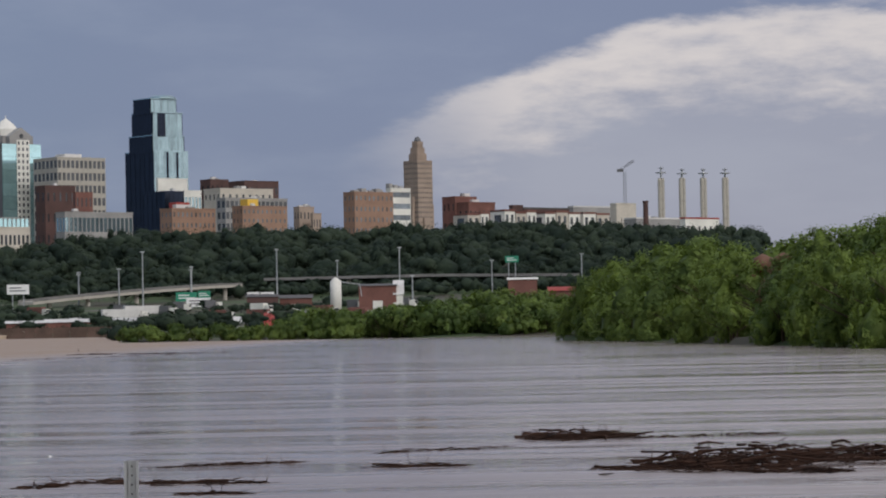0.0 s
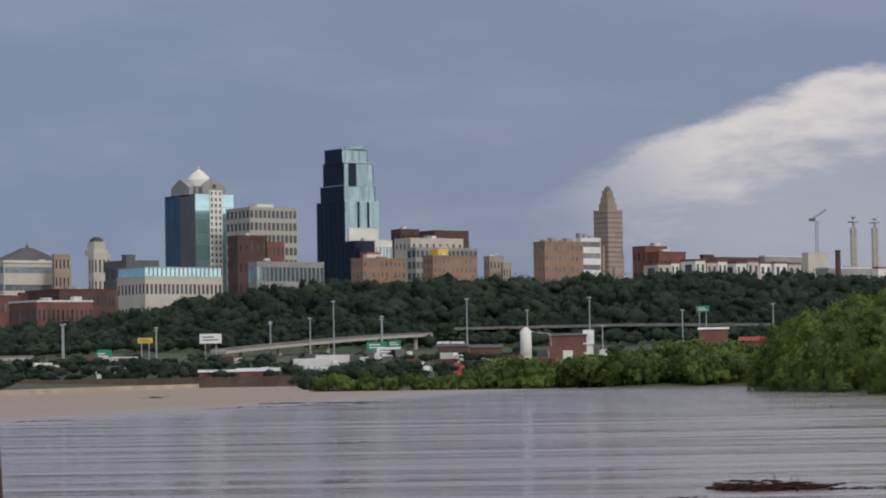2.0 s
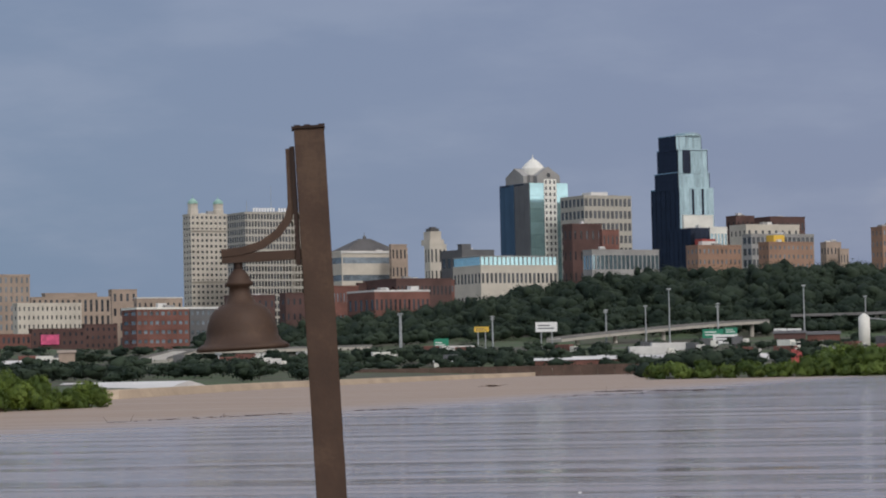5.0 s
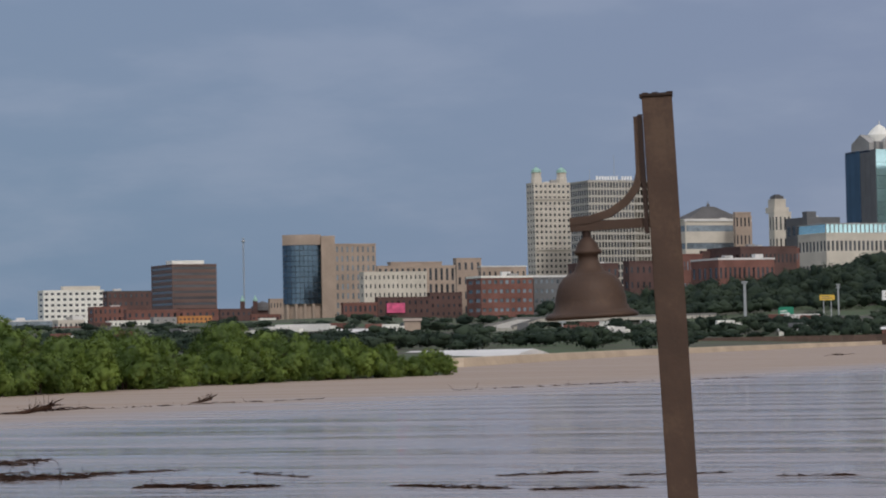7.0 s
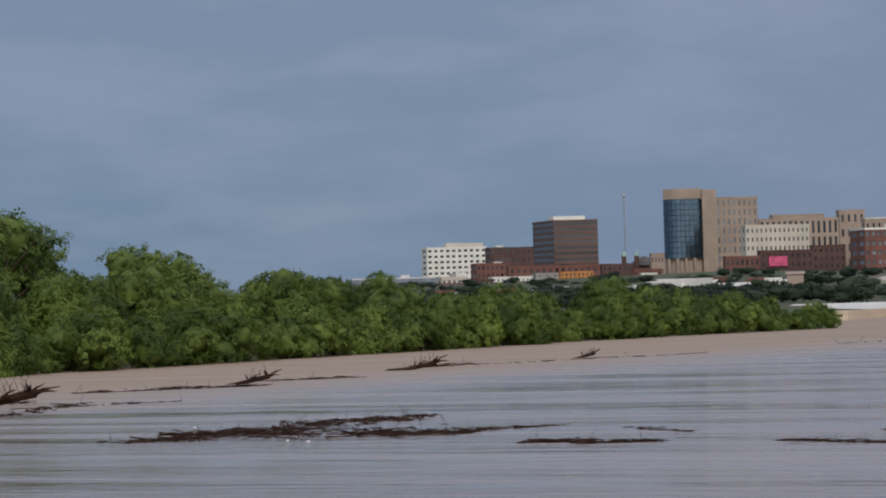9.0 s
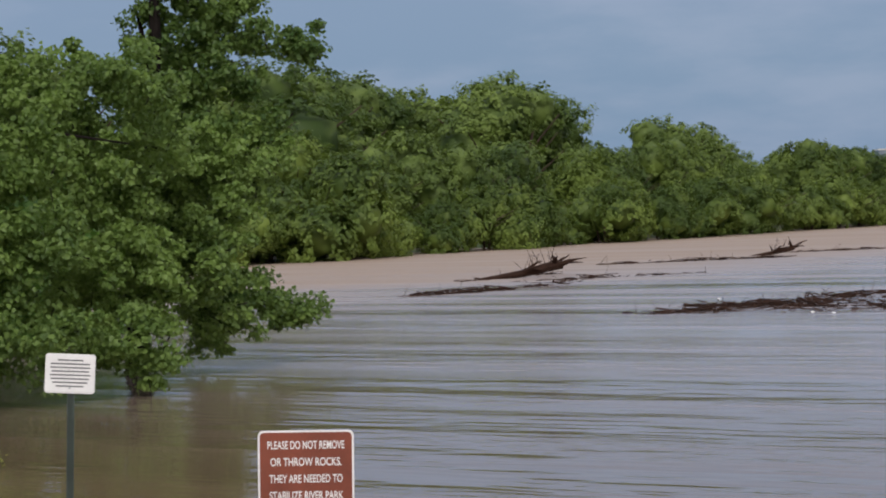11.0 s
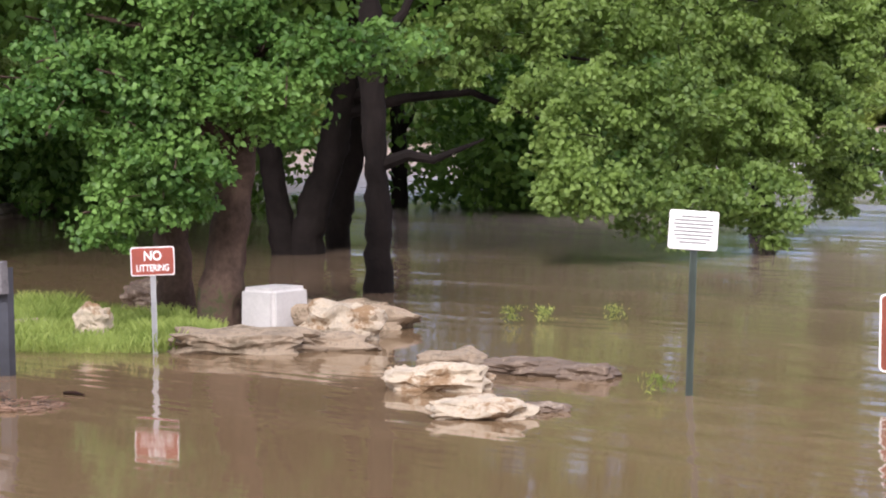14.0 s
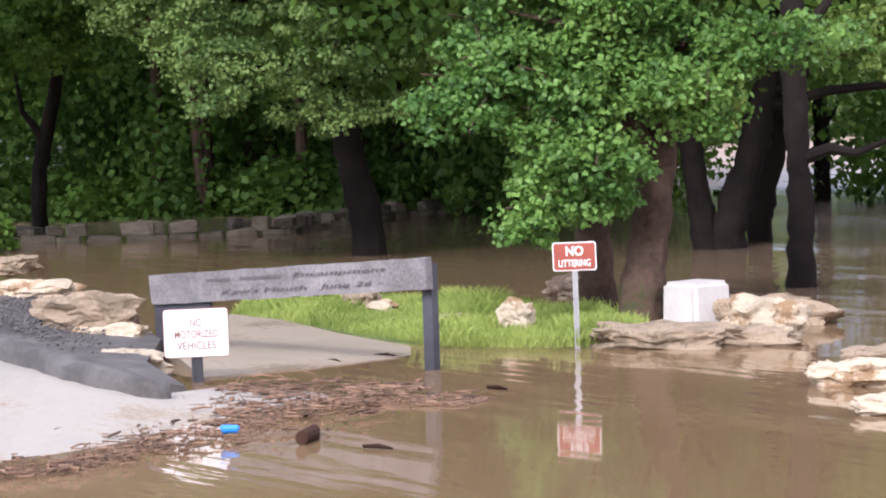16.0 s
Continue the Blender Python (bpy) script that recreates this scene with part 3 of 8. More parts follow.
def deco_tower(at, west, north, shoulder, mid, tip):
    """Stepped stone tower of the thirties with a lantern top."""
    z0 = ground(*at) - 3
    owner, h = tower("stone_tower", "tan stone art deco tower with a lantern top", at, west, north, shoulder, 26, 7, 7, TAN, PANE, 0.38, 0.5)
    for x0, y0, x1, y1, top in ((-3, 6, 0.1, north - 6, h * 0.72), (west - 0.1, 4, west + 5, north - 4, h * 0.66), (6, -3, west - 6, 0.0, h * 0.55)):
        block_on(owner, "shoulder", x0, y0, x1, y1, 0, top, TAN)
    rise = tip - shoulder
    for k, (a, b, s) in enumerate(((0, 0.30, 0.62), (0.30, 0.55, 0.50), (0.55, 0.80, 0.38))):
        ox, oy = west * (1 - s) / 2, north * (1 - s) / 2
        bm = bmesh.new()
        box(bm, ox, oy, h + rise * a, west - ox, north - oy, h + rise * b)
        for i in range(4):
            box(bm, ox + (west - 2 * ox) * (i + 0.25) / 4, oy - 0.5, h + rise * a, ox + (west - 2 * ox) * (i + 0.75) / 4, oy, h + rise * b + 0.6)
            box(bm, ox - 0.5, oy + (north - 2 * oy) * (i + 0.25) / 4, h + rise * a, ox, oy + (north - 2 * oy) * (i + 0.75) / 4, h + rise * b + 0.6)
        part("tower_stage", bm, TAN, owner)
    bm = bmesh.new()
    r = west * 0.17
    lathe(bm, [(r, 0), (r, rise * 0.08), (r * 0.75, rise * 0.16), (0.3, rise * 0.22)], 8, (west / 2, north / 2, h + rise * 0.8))
    part("lantern", bm, DARKGREY, owner, "dark lantern cap")


def twin_turret_tower(at, west, north, shoulder, tip):
    """Pale stone tower with two domed turrets on its front corners."""
    owner, h = tower("stone_tower", "pale stone tower with two domed turrets", at, west, north, shoulder, 26, 8, 3, CREAM, PANE, 0.5, 0.45)
    bm = bmesh.new()
    for k in range(9):
        box(bm, west * k / 8 - 0.6, -0.6, h - 14, west * k / 8 + 0.6, 0.0, h + 0.6)
    part("pilaster_row", bm, CREAM, owner)
    bm = bmesh.new()
    box(bm, -1.2, -1.2, h - 16, west + 1.2, -0.02, h - 14.5)
    box(bm, -1.2, -1.2, h * 0.55, west + 1.2, -0.02, h * 0.55 + 1.2)
    part("cornice", bm, CREAM, owner)
    rise = tip - shoulder
    for x in (west * 0.14, west * 0.84):
        bm = bmesh.new()
        r = west * 0.14
        lathe(bm, [(r, -12), (r, rise * 0.3), (r * 0.9, rise * 0.32), (r * 0.9, rise * 0.6), (r * 1.05, rise * 0.62)], 8, (x, r + 0.5, h))
        turret = part("turret", bm, CREAM, owner)
        bm = bmesh.new()
        lathe(bm, [(r * 0.95, rise * 0.62), (r * 0.8, rise * 0.76), (r * 0.4, rise * 0.88), (0.3, rise * 0.93), (0.1, rise * 1.1)], 12, (x, r + 0.5, h))
        part("dome", bm, COPPER, turret, "green copper dome")


def roof_letters(owner, top):
    """Plain white bars for the name on the roof, on a dark frame, and two aerials."""
    bm = bmesh.new()
    box(bm, 3, 1.2, top, 52, 1.6, top + 1.0)
    part("sign_frame", bm, DARKGREY, owner)
    for k in range(13):
        if k == 8:
            continue
        bm = bmesh.new()
        box(bm, 9 + k * 3.0, 0.8, top + 1.2, 11.0 + k * 3.0, 1.15, top + 4.8)
        part("sign_bar", bm, WHITEPAINT, owner, "white roof sign bar")
    for x, hgt in ((8, 12), (34, 26)):
        bm = bmesh.new()
        tube(bm, [(x, 12, top), (x, 12, top + hgt)], [0.35, 0.15], 6)
        part("aerial", bm, STEEL, owner)


def roof_board(owner, material):
    top = max(v[2] for ob in owner.children for v in ob.bound_box)
    bm = bmesh.new()
    box(bm, 5, -1.0, top - 9, 16, -0.4, top - 3.5)
    part("billboard", bm, material, owner, "pink advertising board")


def hip_roof(owner, top, width, rise):
    bm = bmesh.new()
    n = 34.0
    a = [bm.verts.new(p) for p in ((4, 2, top), (width - 4, 2, top), (width - 4, n, top), (4, n, top))]
    b = [bm.verts.new(p) for p in ((width * 0.42, n * 0.45, top + rise), (width * 0.58, n * 0.45, top + rise), (width * 0.58, n * 0.55, top + rise), (width * 0.42, n * 0.55, top + rise))]
    bm.faces.new(b)
    bm.faces.new(a[::-1])
    for k in range(4):
        bm.faces.new((a[k], a[(k + 1) % 4], b[(k + 1) % 4], b[k]))
    part("roof_hip", bm, DARKROOF, owner, "dark slate hipped roof")
    bm = bmesh.new()
    lathe(bm, [(1.6, 0), (1.6, 2), (0.3, 3.4), (0.1, 6)], 8, (width / 2, n / 2, top + rise))
    part("cupola", bm, DARKGREY, owner)
    bm = bmesh.new()
    box(bm, -1, -1, top - 1.5, width + 1, 0.02, top + 0.5)
    part("eaves", bm, ROOF, owner)


def pylon(at, body, tip):
    """Concrete convention-hall pylon with a metal sculpture on top."""
    z0 = ground(*at) - 3
    owner = thing("pylon", "tall concrete pylon with a ringed metal sculpture", "pylon", pose(at[0], at[1], z0, 0, 0, 20), "skyline pylons")
    h = body - z0
    bm = bmesh.new()
    for s in (-1, 1):
        lathe(bm, [(2.0, 0), (2.0, h - 2), (1.5, h)], 12, (s * 1.7, 0, 0))
    box(bm, -1.7, -1.2, 0, 1.7, 1.2, h - 1)
    part("shaft", bm, CONCRETE, owner)
    rise = tip - body
    bm = bmesh.new()
    lathe(bm, [(1.2, 0), (1.0, rise * 0.4), (5.6, rise * 0.42), (5.6, rise * 0.5), (0.9, rise * 0.55), (0.8, rise * 0.75), (3.0, rise * 0.86), (0.4, rise * 0.95), (0.2, rise * 1.05)], 14, (0, 0, h))
    part("sculpture", bm, STEEL, owner, "grey metal sculpture")


def brick_chimney(at, top):
    z0 = ground(*at) - 3
    bm = bmesh.new()
    h = top - z0
    lathe(bm, [(2.0, 0), (1.6, h - 1.5), (1.9, h - 1.2), (1.9, h)], 14)
    whole("chimney", bm, DARKBRICK, "maroon brick factory chimney", "chimney", pose(at[0], at[1], z0))


def lattice(bm, a, b, width, bays):
    """A square lattice boom between two points."""
    a, b = Vector(a), Vector(b)
    q = (b - a).to_track_quat("Z", "X")
    corners = [q @ Vector((sx * width / 2, sy * width / 2, 0)) for sx, sy in ((-1, -1), (1, -1), (1, 1), (-1, 1))]
    for c in corners:
        tube(bm, [a + c, b + c], [width * 0.09] * 2, 4)
    for k in range(bays):
        p, r = a.lerp(b, k / bays), a.lerp(b, (k + 1) / bays)
        for i in range(4):
            tube(bm, [p + corners[i], r + corners[(i + 1) % 4]], [width * 0.06] * 2, 4)


def tower_crane(at, mast, tip):
    z0 = ground(*at) - 3
    owner = thing("tower_crane", "grey tower crane with a raised luffing jib", "crane", pose(at[0], at[1], z0))
    h = mast - z0
    bm = bmesh.new()
    lattice(bm, (0, 0, 0), (0, 0, h), 2.2, 24)
    part("mast", bm, STEEL, owner)
    bm = bmesh.new()
    lattice(bm, (-5, 0, h + 0.5), (8.5, 0, tip - z0), 1.6, 10)
    part("jib", bm, DARKGREY, owner)
    bm = bmesh.new()
    box(bm, -6.5, -1.2, h - 0.5, -1, 1.2, h + 2.0)
    part("counterweight", bm, DARKGREY, owner)


def radio_mast(at, top):
    z0 = ground(*at) - 3
    bm = bmesh.new()
    lattice(bm, (0, 0, 0), (0, 0, top - z0), 1.1, 40)
    lathe(bm, [(1.2, 0), (1.8, 1.0), (1.2, 2.0)], 8, (0, 0, top - z0 - 4))
    whole("radio_mast", bm, STEEL, "thin grey lattice radio mast", "mast", pose(at[0], at[1], z0))


def twin_tower_church(at, top):
    z0 = ground(*at) - 3
    h = top - z0
    owner = thing("church", "dark stone church with two capped towers", "church", pose(at[0], at[1], z0, 0, 0, 20))
    bm = bmesh.new()
    box(bm, -6, 0, 0, 22, 20, h - 8)
    part("nave", bm, DARKBRICK, owner)
    bm = bmesh.new()
    lathe(bm, [(11, 0), (10, 3), (6, 6), (0.5, 8)], 16, (12, 8, h - 8))
    part("dome", bm, DARKROOF, owner, "dark domed roof")
    for x in (-5, 6):
        bm = bmesh.new()
        box(bm, x - 2, -2.2, 0, x + 2, 2, h)
        spire = part("bell_tower", bm, DARKBRICK, owner)
        bm = bmesh.new()
        lathe(bm, [(2.2, 0), (2.0, 1.5), (1.0, 3.0), (0.2, 5.5)], 10, (x, 0, h))
        part("cap", bm, COPPER, spire, "green cap")


def courthouse(left, right, west, glass_top, top):
    """Curved glass court building between stone ends."""
    l, r = Vector((*left, 0)), Vector((*right, 0))
    z0 = ground(*right) - 3
    ax = (r - l).normalized()
    turn = math.degrees(math.atan2(ax.y, ax.x))
    owner = thing("courthouse", "tan stone courthouse with a curved dark glass front", "building", pose(l.x, l.y, z0, 0, 0, turn))
    span = (r - l).length
    g, t = glass_top - z0, top - z0
    n = 9
    arc = [(span * k / n, -5.0 * math.sin(math.pi * k / n)) for k in range(n + 1)]
    for row in range(11):
        for k in range(n):
            za, zb = g * (0.30 + 0.70 * row / 11), g * (0.30 + 0.70 * (row + 1) / 11) - 0.25
            bm = bmesh.new()
            (xa, ya), (xb, yb) = arc[k], arc[k + 1]
            xb -= 0.2
            lo = [bm.verts.new(p) for p in ((xa, ya, za), (xb, yb, za), (xb, yb + 0.5, za), (xa, ya + 0.5, za))]
            hi = [bm.verts.new(v.co + Vector((0, 0, zb - za))) for v in lo]
            bm.faces.new(lo[::-1])
            bm.faces.new(hi)
            for i in range(4):
                bm.faces.new((lo[i], lo[(i + 1) % 4], hi[(i + 1) % 4], hi[i]))
            part("glass_panel", bm, SLATEGLASS, owner, "dark curved glass")
    bm = bmesh.new()
    for dz0, dz1, off in ((g, t, 0.0), (0.0, g, 1.6)):
        lo = [bm.verts.new((x, y + off + (1.0 if off else -0.5), dz0 + 0.01)) for x, y in arc] + [bm.verts.new((span, 30, dz0 + 0.01)), bm.verts.new((0, 30, dz0 + 0.01))]
        hi = [bm.verts.new((v.co.x, v.co.y, dz1)) for v in lo]
        bm.faces.new(lo[::-1])
        bm.faces.new(hi)
        for i in range(len(lo)):
            j = (i + 1) % len(lo)
            bm.faces.new((lo[i], lo[j], hi[j], hi[i]))
    part("drum", bm, TAN, owner)
    for k in (1, 3, 5, 7):
        bm = bmesh.new()
        x, y = arc[k]
        lathe(bm, [(1.1, 0), (1.1, g * 0.30)], 12, (x, y + 1.0, 0))
        part("column", bm, TAN, owner)
    bm = bmesh.new()
    box(bm, span, -2, 0, span + west * 1.0, 28, t - 1)
    for k in range(3):
        box(bm, span + west * (k + 0.1) / 3, -2.6, 0, span + west * (k + 0.45) / 3, -2, t - 3)
    part("stone_bay", bm, TAN, owner)


def shed(label, a, b, z0, z1, wall, roof, slope):
    """A low works building between two front corners, with a pitched or flat roof and loading doors."""
    a, b = Vector((*a, 0)), Vector((*b, 0))
    ax = b - a
    length = ax.length
    base = min(z0, ground(a.x, a.y), ground(b.x, b.y)) - 1.0
    owner = thing("shed", label, "shed", pose(a.x, a.y, base, 0, 0, math.degrees(math.atan2(ax.y, ax.x))))
    h, depth = z1 - base, max(10.0, min(24.0, length * 0.7))
    rise = min(6.0, depth * 0.5 * slope)
    eave = h - rise
    bm = bmesh.new()
    box(bm, 0, 0, 0, length, depth, eave)
    part("wall", bm, wall, owner)
    bm = bmesh.new()
    pts = [(-0.4, eave), (depth * 0.2, eave + rise * 0.7), (depth * 0.5, eave + rise + 0.25), (depth * 0.8, eave + rise * 0.7), (depth + 0.4, eave)]
    low = [bm.verts.new((-0.4, y, z + 0.02)) for y, z in pts]
    far = [bm.verts.new((length + 0.4, y, z + 0.02)) for y, z in pts]
    for k in range(4):
        bm.faces.new((low[k], low[k + 1], far[k + 1], far[k]))
    bm.faces.new(low[::-1])
    bm.faces.new(far)
    bm.faces.new((low[0], far[0], far[4], low[4]))
    part("roof", bm, roof, owner)
    n = max(1, int(length / 9))
    for k in range(n):
        bm = bmesh.new()
        x = length * (k + 0.5) / n
        box(bm, x - 1.6, -0.2, 0.5, x + 1.6, -0.01, min(eave * 0.6, 4.5))
        part("door", bm, DARKROOF if k % 2 else WHITE, owner)


def silo(at, z0, z1):
    owner = thing("silo", "white steel storage silo with a conical top", "silo", pose(at[0], at[1], min(z0, ground(*at)) - 0.5))
    h = z1 - min(z0, ground(*at)) + 0.5
    bm = bmesh.new()
    lathe(bm, [(1.75, 0), (1.75, h - 1.2), (0.6, h - 0.2), (0.5, h)], 24)
    part("shell", bm, WHITE, owner, smooth=True)
    bm = bmesh.new()
    tube(bm, [(1.7, 0, h - 1.5), (7.5, 0, h - 2.2), (8.0, 0, h - 6)], [0.18] * 3, 6)
    part("feed_pipe", bm, STEEL, owner)


def levee(points):
    """A sloping pale stone levee along the far bank."""
    bm = bmesh.new()
    rows = []
    for x, y in points:
        r = math.hypot(x, y)
        ux, uy = x / r, y / r
        rows.append([bm.verts.new((x + ux * d, y + uy * d, z)) for d, z in ((0, -1.2), (6, 0.95), (9, 1.05), (16, -1.0))])
    for r0, r1 in zip(rows, rows[1:]):
        for k in range(3):
            bm.faces.new((r0[k], r1[k], r1[k + 1], r0[k + 1]))
    whole("levee", bm, LEVEE, "pale stone faced levee along the far bank", "levee", kind="structure")


def viaduct(label, points, width, step_len, deep=1.8, material=None):
    """A deck with parapets on round piers, along points of its upper edge."""
    owner = thing("viaduct", label, "viaduct", kind="structure")
    pts = [Vector(p) for p in points]
    bm = bmesh.new()
    rows = []
    for i, p in enumerate(pts):
        d = (pts[min(i + 1, len(pts) - 1)] - pts[max(i - 1, 0)])
        side = Vector((-d.y, d.x, 0)).normalized()
        if side.dot(p) < 0:
            side = -side
        rows.append([bm.verts.new(p + side * o + Vector((0, 0, z))) for o, z in ((0, -0.75), (0.4, -0.75), (width - 0.4, -0.75), (width, -0.75), (width, -deep), (width - 0.9, -deep), (0.9, -deep), (0, -deep))])
    for r0, r1 in zip(rows, rows[1:]):
        for k in range(8):
            bm.faces.new((r0[k], r1[k], r1[(k + 1) % 8], r0[(k + 1) % 8]))
    bm.faces.new(rows[0])
    bm.faces.new(rows[-1][::-1])
    bmesh.ops.recalc_face_normals(bm, faces=bm.faces)
    part("deck", bm, material or CONCRETE, owner)
    for o in (0.05, width - 0.35):
        bm = bmesh.new()
        rows = []
        for i, p in enumerate(pts):
            d = (pts[min(i + 1, len(pts) - 1)] - pts[max(i - 1, 0)])
            side = Vector((-d.y, d.x, 0)).normalized()
            side = -side if side.dot(p) < 0 else side
            rows.append([bm.verts.new(p + side * u + Vector((0, 0, z))) for u, z in ((o, 0), (o + 0.3, 0), (o + 0.3, -0.74), (o, -0.74))])
        for r0, r1 in zip(rows, rows[1:]):
            for k in range(4):
                bm.faces.new((r0[k], r1[k], r1[(k + 1) % 4], r0[(k + 1) % 4]))
        bm.faces.new(rows[0])
        bm.faces.new(rows[-1][::-1])
        bmesh.ops.recalc_face_normals(bm, faces=bm.faces)
        part("parapet", bm, DARKCONCRETE, owner, "dark grey parapet")
    for a, b in zip(pts, pts[1:]):
        n = max(1, int((b - a).length / step_len))
        for k in range(n):
            p = a.lerp(b, (k + 0.5) / n)
            q = p * (1 + width * 0.5 / p.length)
            g = ground(q.x, q.y) - 1
            if p.z - deep - g < 0.5:
                continue
            bm = bmesh.new()
            lathe(bm, [(0.9, g), (0.9, p.z - deep + 0.05)], 10, (q.x, q.y, 0))
            part("pier", bm, CONCRETE, owner)


def light_mast(at, z0, z1):
    owner = thing("light_mast", "tall slim grey highway light mast", "lamp post", pose(at[0], at[1], min(z0, ground(*at))), "highway light masts")
    h = z1 - min(z0, ground(*at))
    bm = bmesh.new()
    tube(bm, [(0, 0, 0), (0, 0, h)], [0.32, 0.2], 8)
    part("pole", bm, STEEL, owner)
    bm = bmesh.new()
    box(bm, -0.8, -0.3, h - 0.5, 0.8, 0.3, h)
    part("lamp_head", bm, STEEL, owner)


def board(label, a, b, z0, z1, base, material):
    a, b = Vector((*a, 0)), Vector((*b, 0))
    ax = b - a
    owner = thing("billboard", label, "sign", pose(a.x, a.y, 0, 0, 0, math.degrees(math.atan2(ax.y, ax.x))))
    bm = bmesh.new()
    box(bm, 0, 0, z0, ax.length, 0.4, z1)
    part("panel", bm, material, owner)
    for f in (0.25, 0.75):
        bm = bmesh.new()
        tube(bm, [(ax.length * f, 0.6, min(base, ground(a.x, a.y)) - 0.5), (ax.length * f, 0.6, z1 - 0.2)], [0.22, 0.22], 8)
        part("post", bm, STEEL, owner)
    bm = bmesh.new()
    for k in range(2):
        box(bm, ax.length * 0.12, -0.06, z0 + (z1 - z0) * (0.3 + 0.3 * k), ax.length * (0.85 - 0.2 * k), 0.0, z0 + (z1 - z0) * (0.42 + 0.3 * k))
    part("text_bar", bm, WHITEPAINT if material is GREENPAINT else DARKGREY, owner)


def floodwall(points):
    """A dark concrete floodwall behind the far shore, in panels."""
    owner = thing("floodwall", "dark brown concrete floodwall along the far shore", "wall", kind="structure")
    for a, b in zip(points, points[1:]):
        a, b = Vector((*a, 0)), Vector((*b, 0))
        n = 5
        for k in range(n):
            p, q = a.lerp(b, k / n), a.lerp(b, (k + 0.985) / n)
            d = (q - p).normalized()
            side = Vector((-d.y, d.x, 0)) * 0.4
            bm = bmesh.new()
            lo = [bm.verts.new(v) for v in (p - Vector((0, 0, 1.5)), q - Vector((0, 0, 1.5)), q + side - Vector((0, 0, 1.5)), p + side - Vector((0, 0, 1.5)))]
            hi = [bm.verts.new(v.co + Vector((0, 0, 4.3))) for v in lo]
            bm.faces.new(lo[::-1])
            bm.faces.new(hi)
            for i in range(4):
                bm.faces.new((lo[i], lo[(i + 1) % 4], hi[(i + 1) % 4], hi[i]))
            bmesh.ops.recalc_face_normals(bm, faces=bm.faces)
            part("panel", bm, DARKWALL, owner)


def truck(label, body, length):
    owner = thing("truck", label, "truck", group="yard trucks")
    bm = bmesh.new()
    box(bm, -length / 2, -1.2, 1.0, length / 2 - 2.4, 1.2, 3.6)
    bmesh.ops.bevel(bm, geom=bm.edges[:], offset=0.08, segments=1, affect="EDGES")
    part("body", bm, body, owner)
    bm = bmesh.new()
    box(bm, length / 2 - 2.2, -1.15, 0.7, length / 2, 1.15, 2.9)
    bmesh.ops.bevel(bm, geom=bm.edges[:], offset=0.2, segments=2, affect="EDGES")
    part("cab", bm, WHITE, owner)
    bm = bmesh.new()
    box(bm, length / 2 - 0.6, -1.0, 1.8, length / 2 + 0.02, 1.0, 2.6)
    part("windscreen", bm, PANE, owner)
    for x in (-length / 2 + 1.2, length / 2 - 1.2):
        for y in (-1.2, 1.2):
            bm = bmesh.new()
            lathe(bm, [(0.5, -0.15), (0.5, 0.15)], 12)
            bmesh.ops.transform(bm, matrix=Matrix.Translation((x, y, 0.5)) @ Matrix.Rotation(radians(90), 4, "X"), verts=bm.verts)
            part("wheel", bm, DARKROOF, owner)
    return owner


def yard_traffic():
    rng = np.random.default_rng(9)
    kinds = [truck("white box truck parked in the yard", WHITE, 8), truck("white trailer truck parked in the yard", ROOF, 14), truck("red box truck parked in the yard", BRICK, 9), truck("dark van parked in the yard", DARKGREY, 6)]
    used = set()
    for k in range(46):
        if k < 28:
            x, y = polar(-15.5 + 15 * rng.random(), 790 + 180 * rng.random())
        else:
            x, y = polar(-26 + 12 * rng.random(), 880 + 120 * rng.random())
        m = pose(x, y, ground(x, y) + 0.1, 0, 0, float(rng.normal() * 25))
        src = kinds[int(rng.integers(4))]
        if src.name in used:
            copy_thing(src, m)
        else:
            used.add(src.name)
            src.matrix_basis = m


DARKWALL = surface("stained_floodwall", (0.095, 0.062, 0.048), 0.9, var=0.3, scale=0.2)
LEVEE = surface("pale_levee_stone", (0.40, 0.31, 0.22), 0.95, var=0.2, scale=0.05, fine=30)


# glass towers and offices on the bluff
t1, top = tower('office_tower', 'dark and silver glass stepped skyscraper with crown', (-293.9, 2824.8), 43.4, 49.9, 182.0, 24, 7, 6, BLUEGLASS, BLUEGLASS, 0.9, 0.9, roof=SILVER)
OKC = t1
setback(OKC, (-294.9, 2824.6), 40.5, 40.8, 181.4, 197.7)
setback(OKC, (-294.8, 2824.7), 38.3, 35.8, 197.1, 221.5, (2, 3, 4, 5))
setback(OKC, (-296.5, 2824.5), 33.2, 29.8, 221.0, 235.5)
slab_front(OKC, 43.4, 30, top, slots=(5, 9), slot_low=0.62)
glass_crown(OKC, (-285.4, 2835.7), 236.3, 239.8)
teal_tower((-431.9, 2715.9), 45.6, 55.0, 185.5, 193.9, 212.5)
t3, top = tower('office_block', 'grey concrete office block with deep square windows', (-371.6, 2674.3), 56.3, 41.6, 167.8, 11, 11, 6, CONCRETE, PANE, 0.7, 0.62)
block_on(t3, 'penthouse', 14, 8, 34, 24, top, top + 4.5, ROOF)
tower('brick_block', 'maroon brick block beside the grey offices', (-343.8, 2395.5), 31.6, 15.1, 126.0, 5, 5, 2, DARKBRICK, fw=0.3, fh=0.4)
tower('apartment_block', 'pinkish brick apartment block', (-315.4, 2379.2), 17.8, 4.3, 119.1, 5, 4, 1, BRICK, fw=0.35, fh=0.45)
tower('office_block', 'low grey glass office block', (-286.8, 2100.5), 63.1, 12.3, 90.4, 3, 16, 3, GREYSTONE, SILVER, 0.75, 0.6)
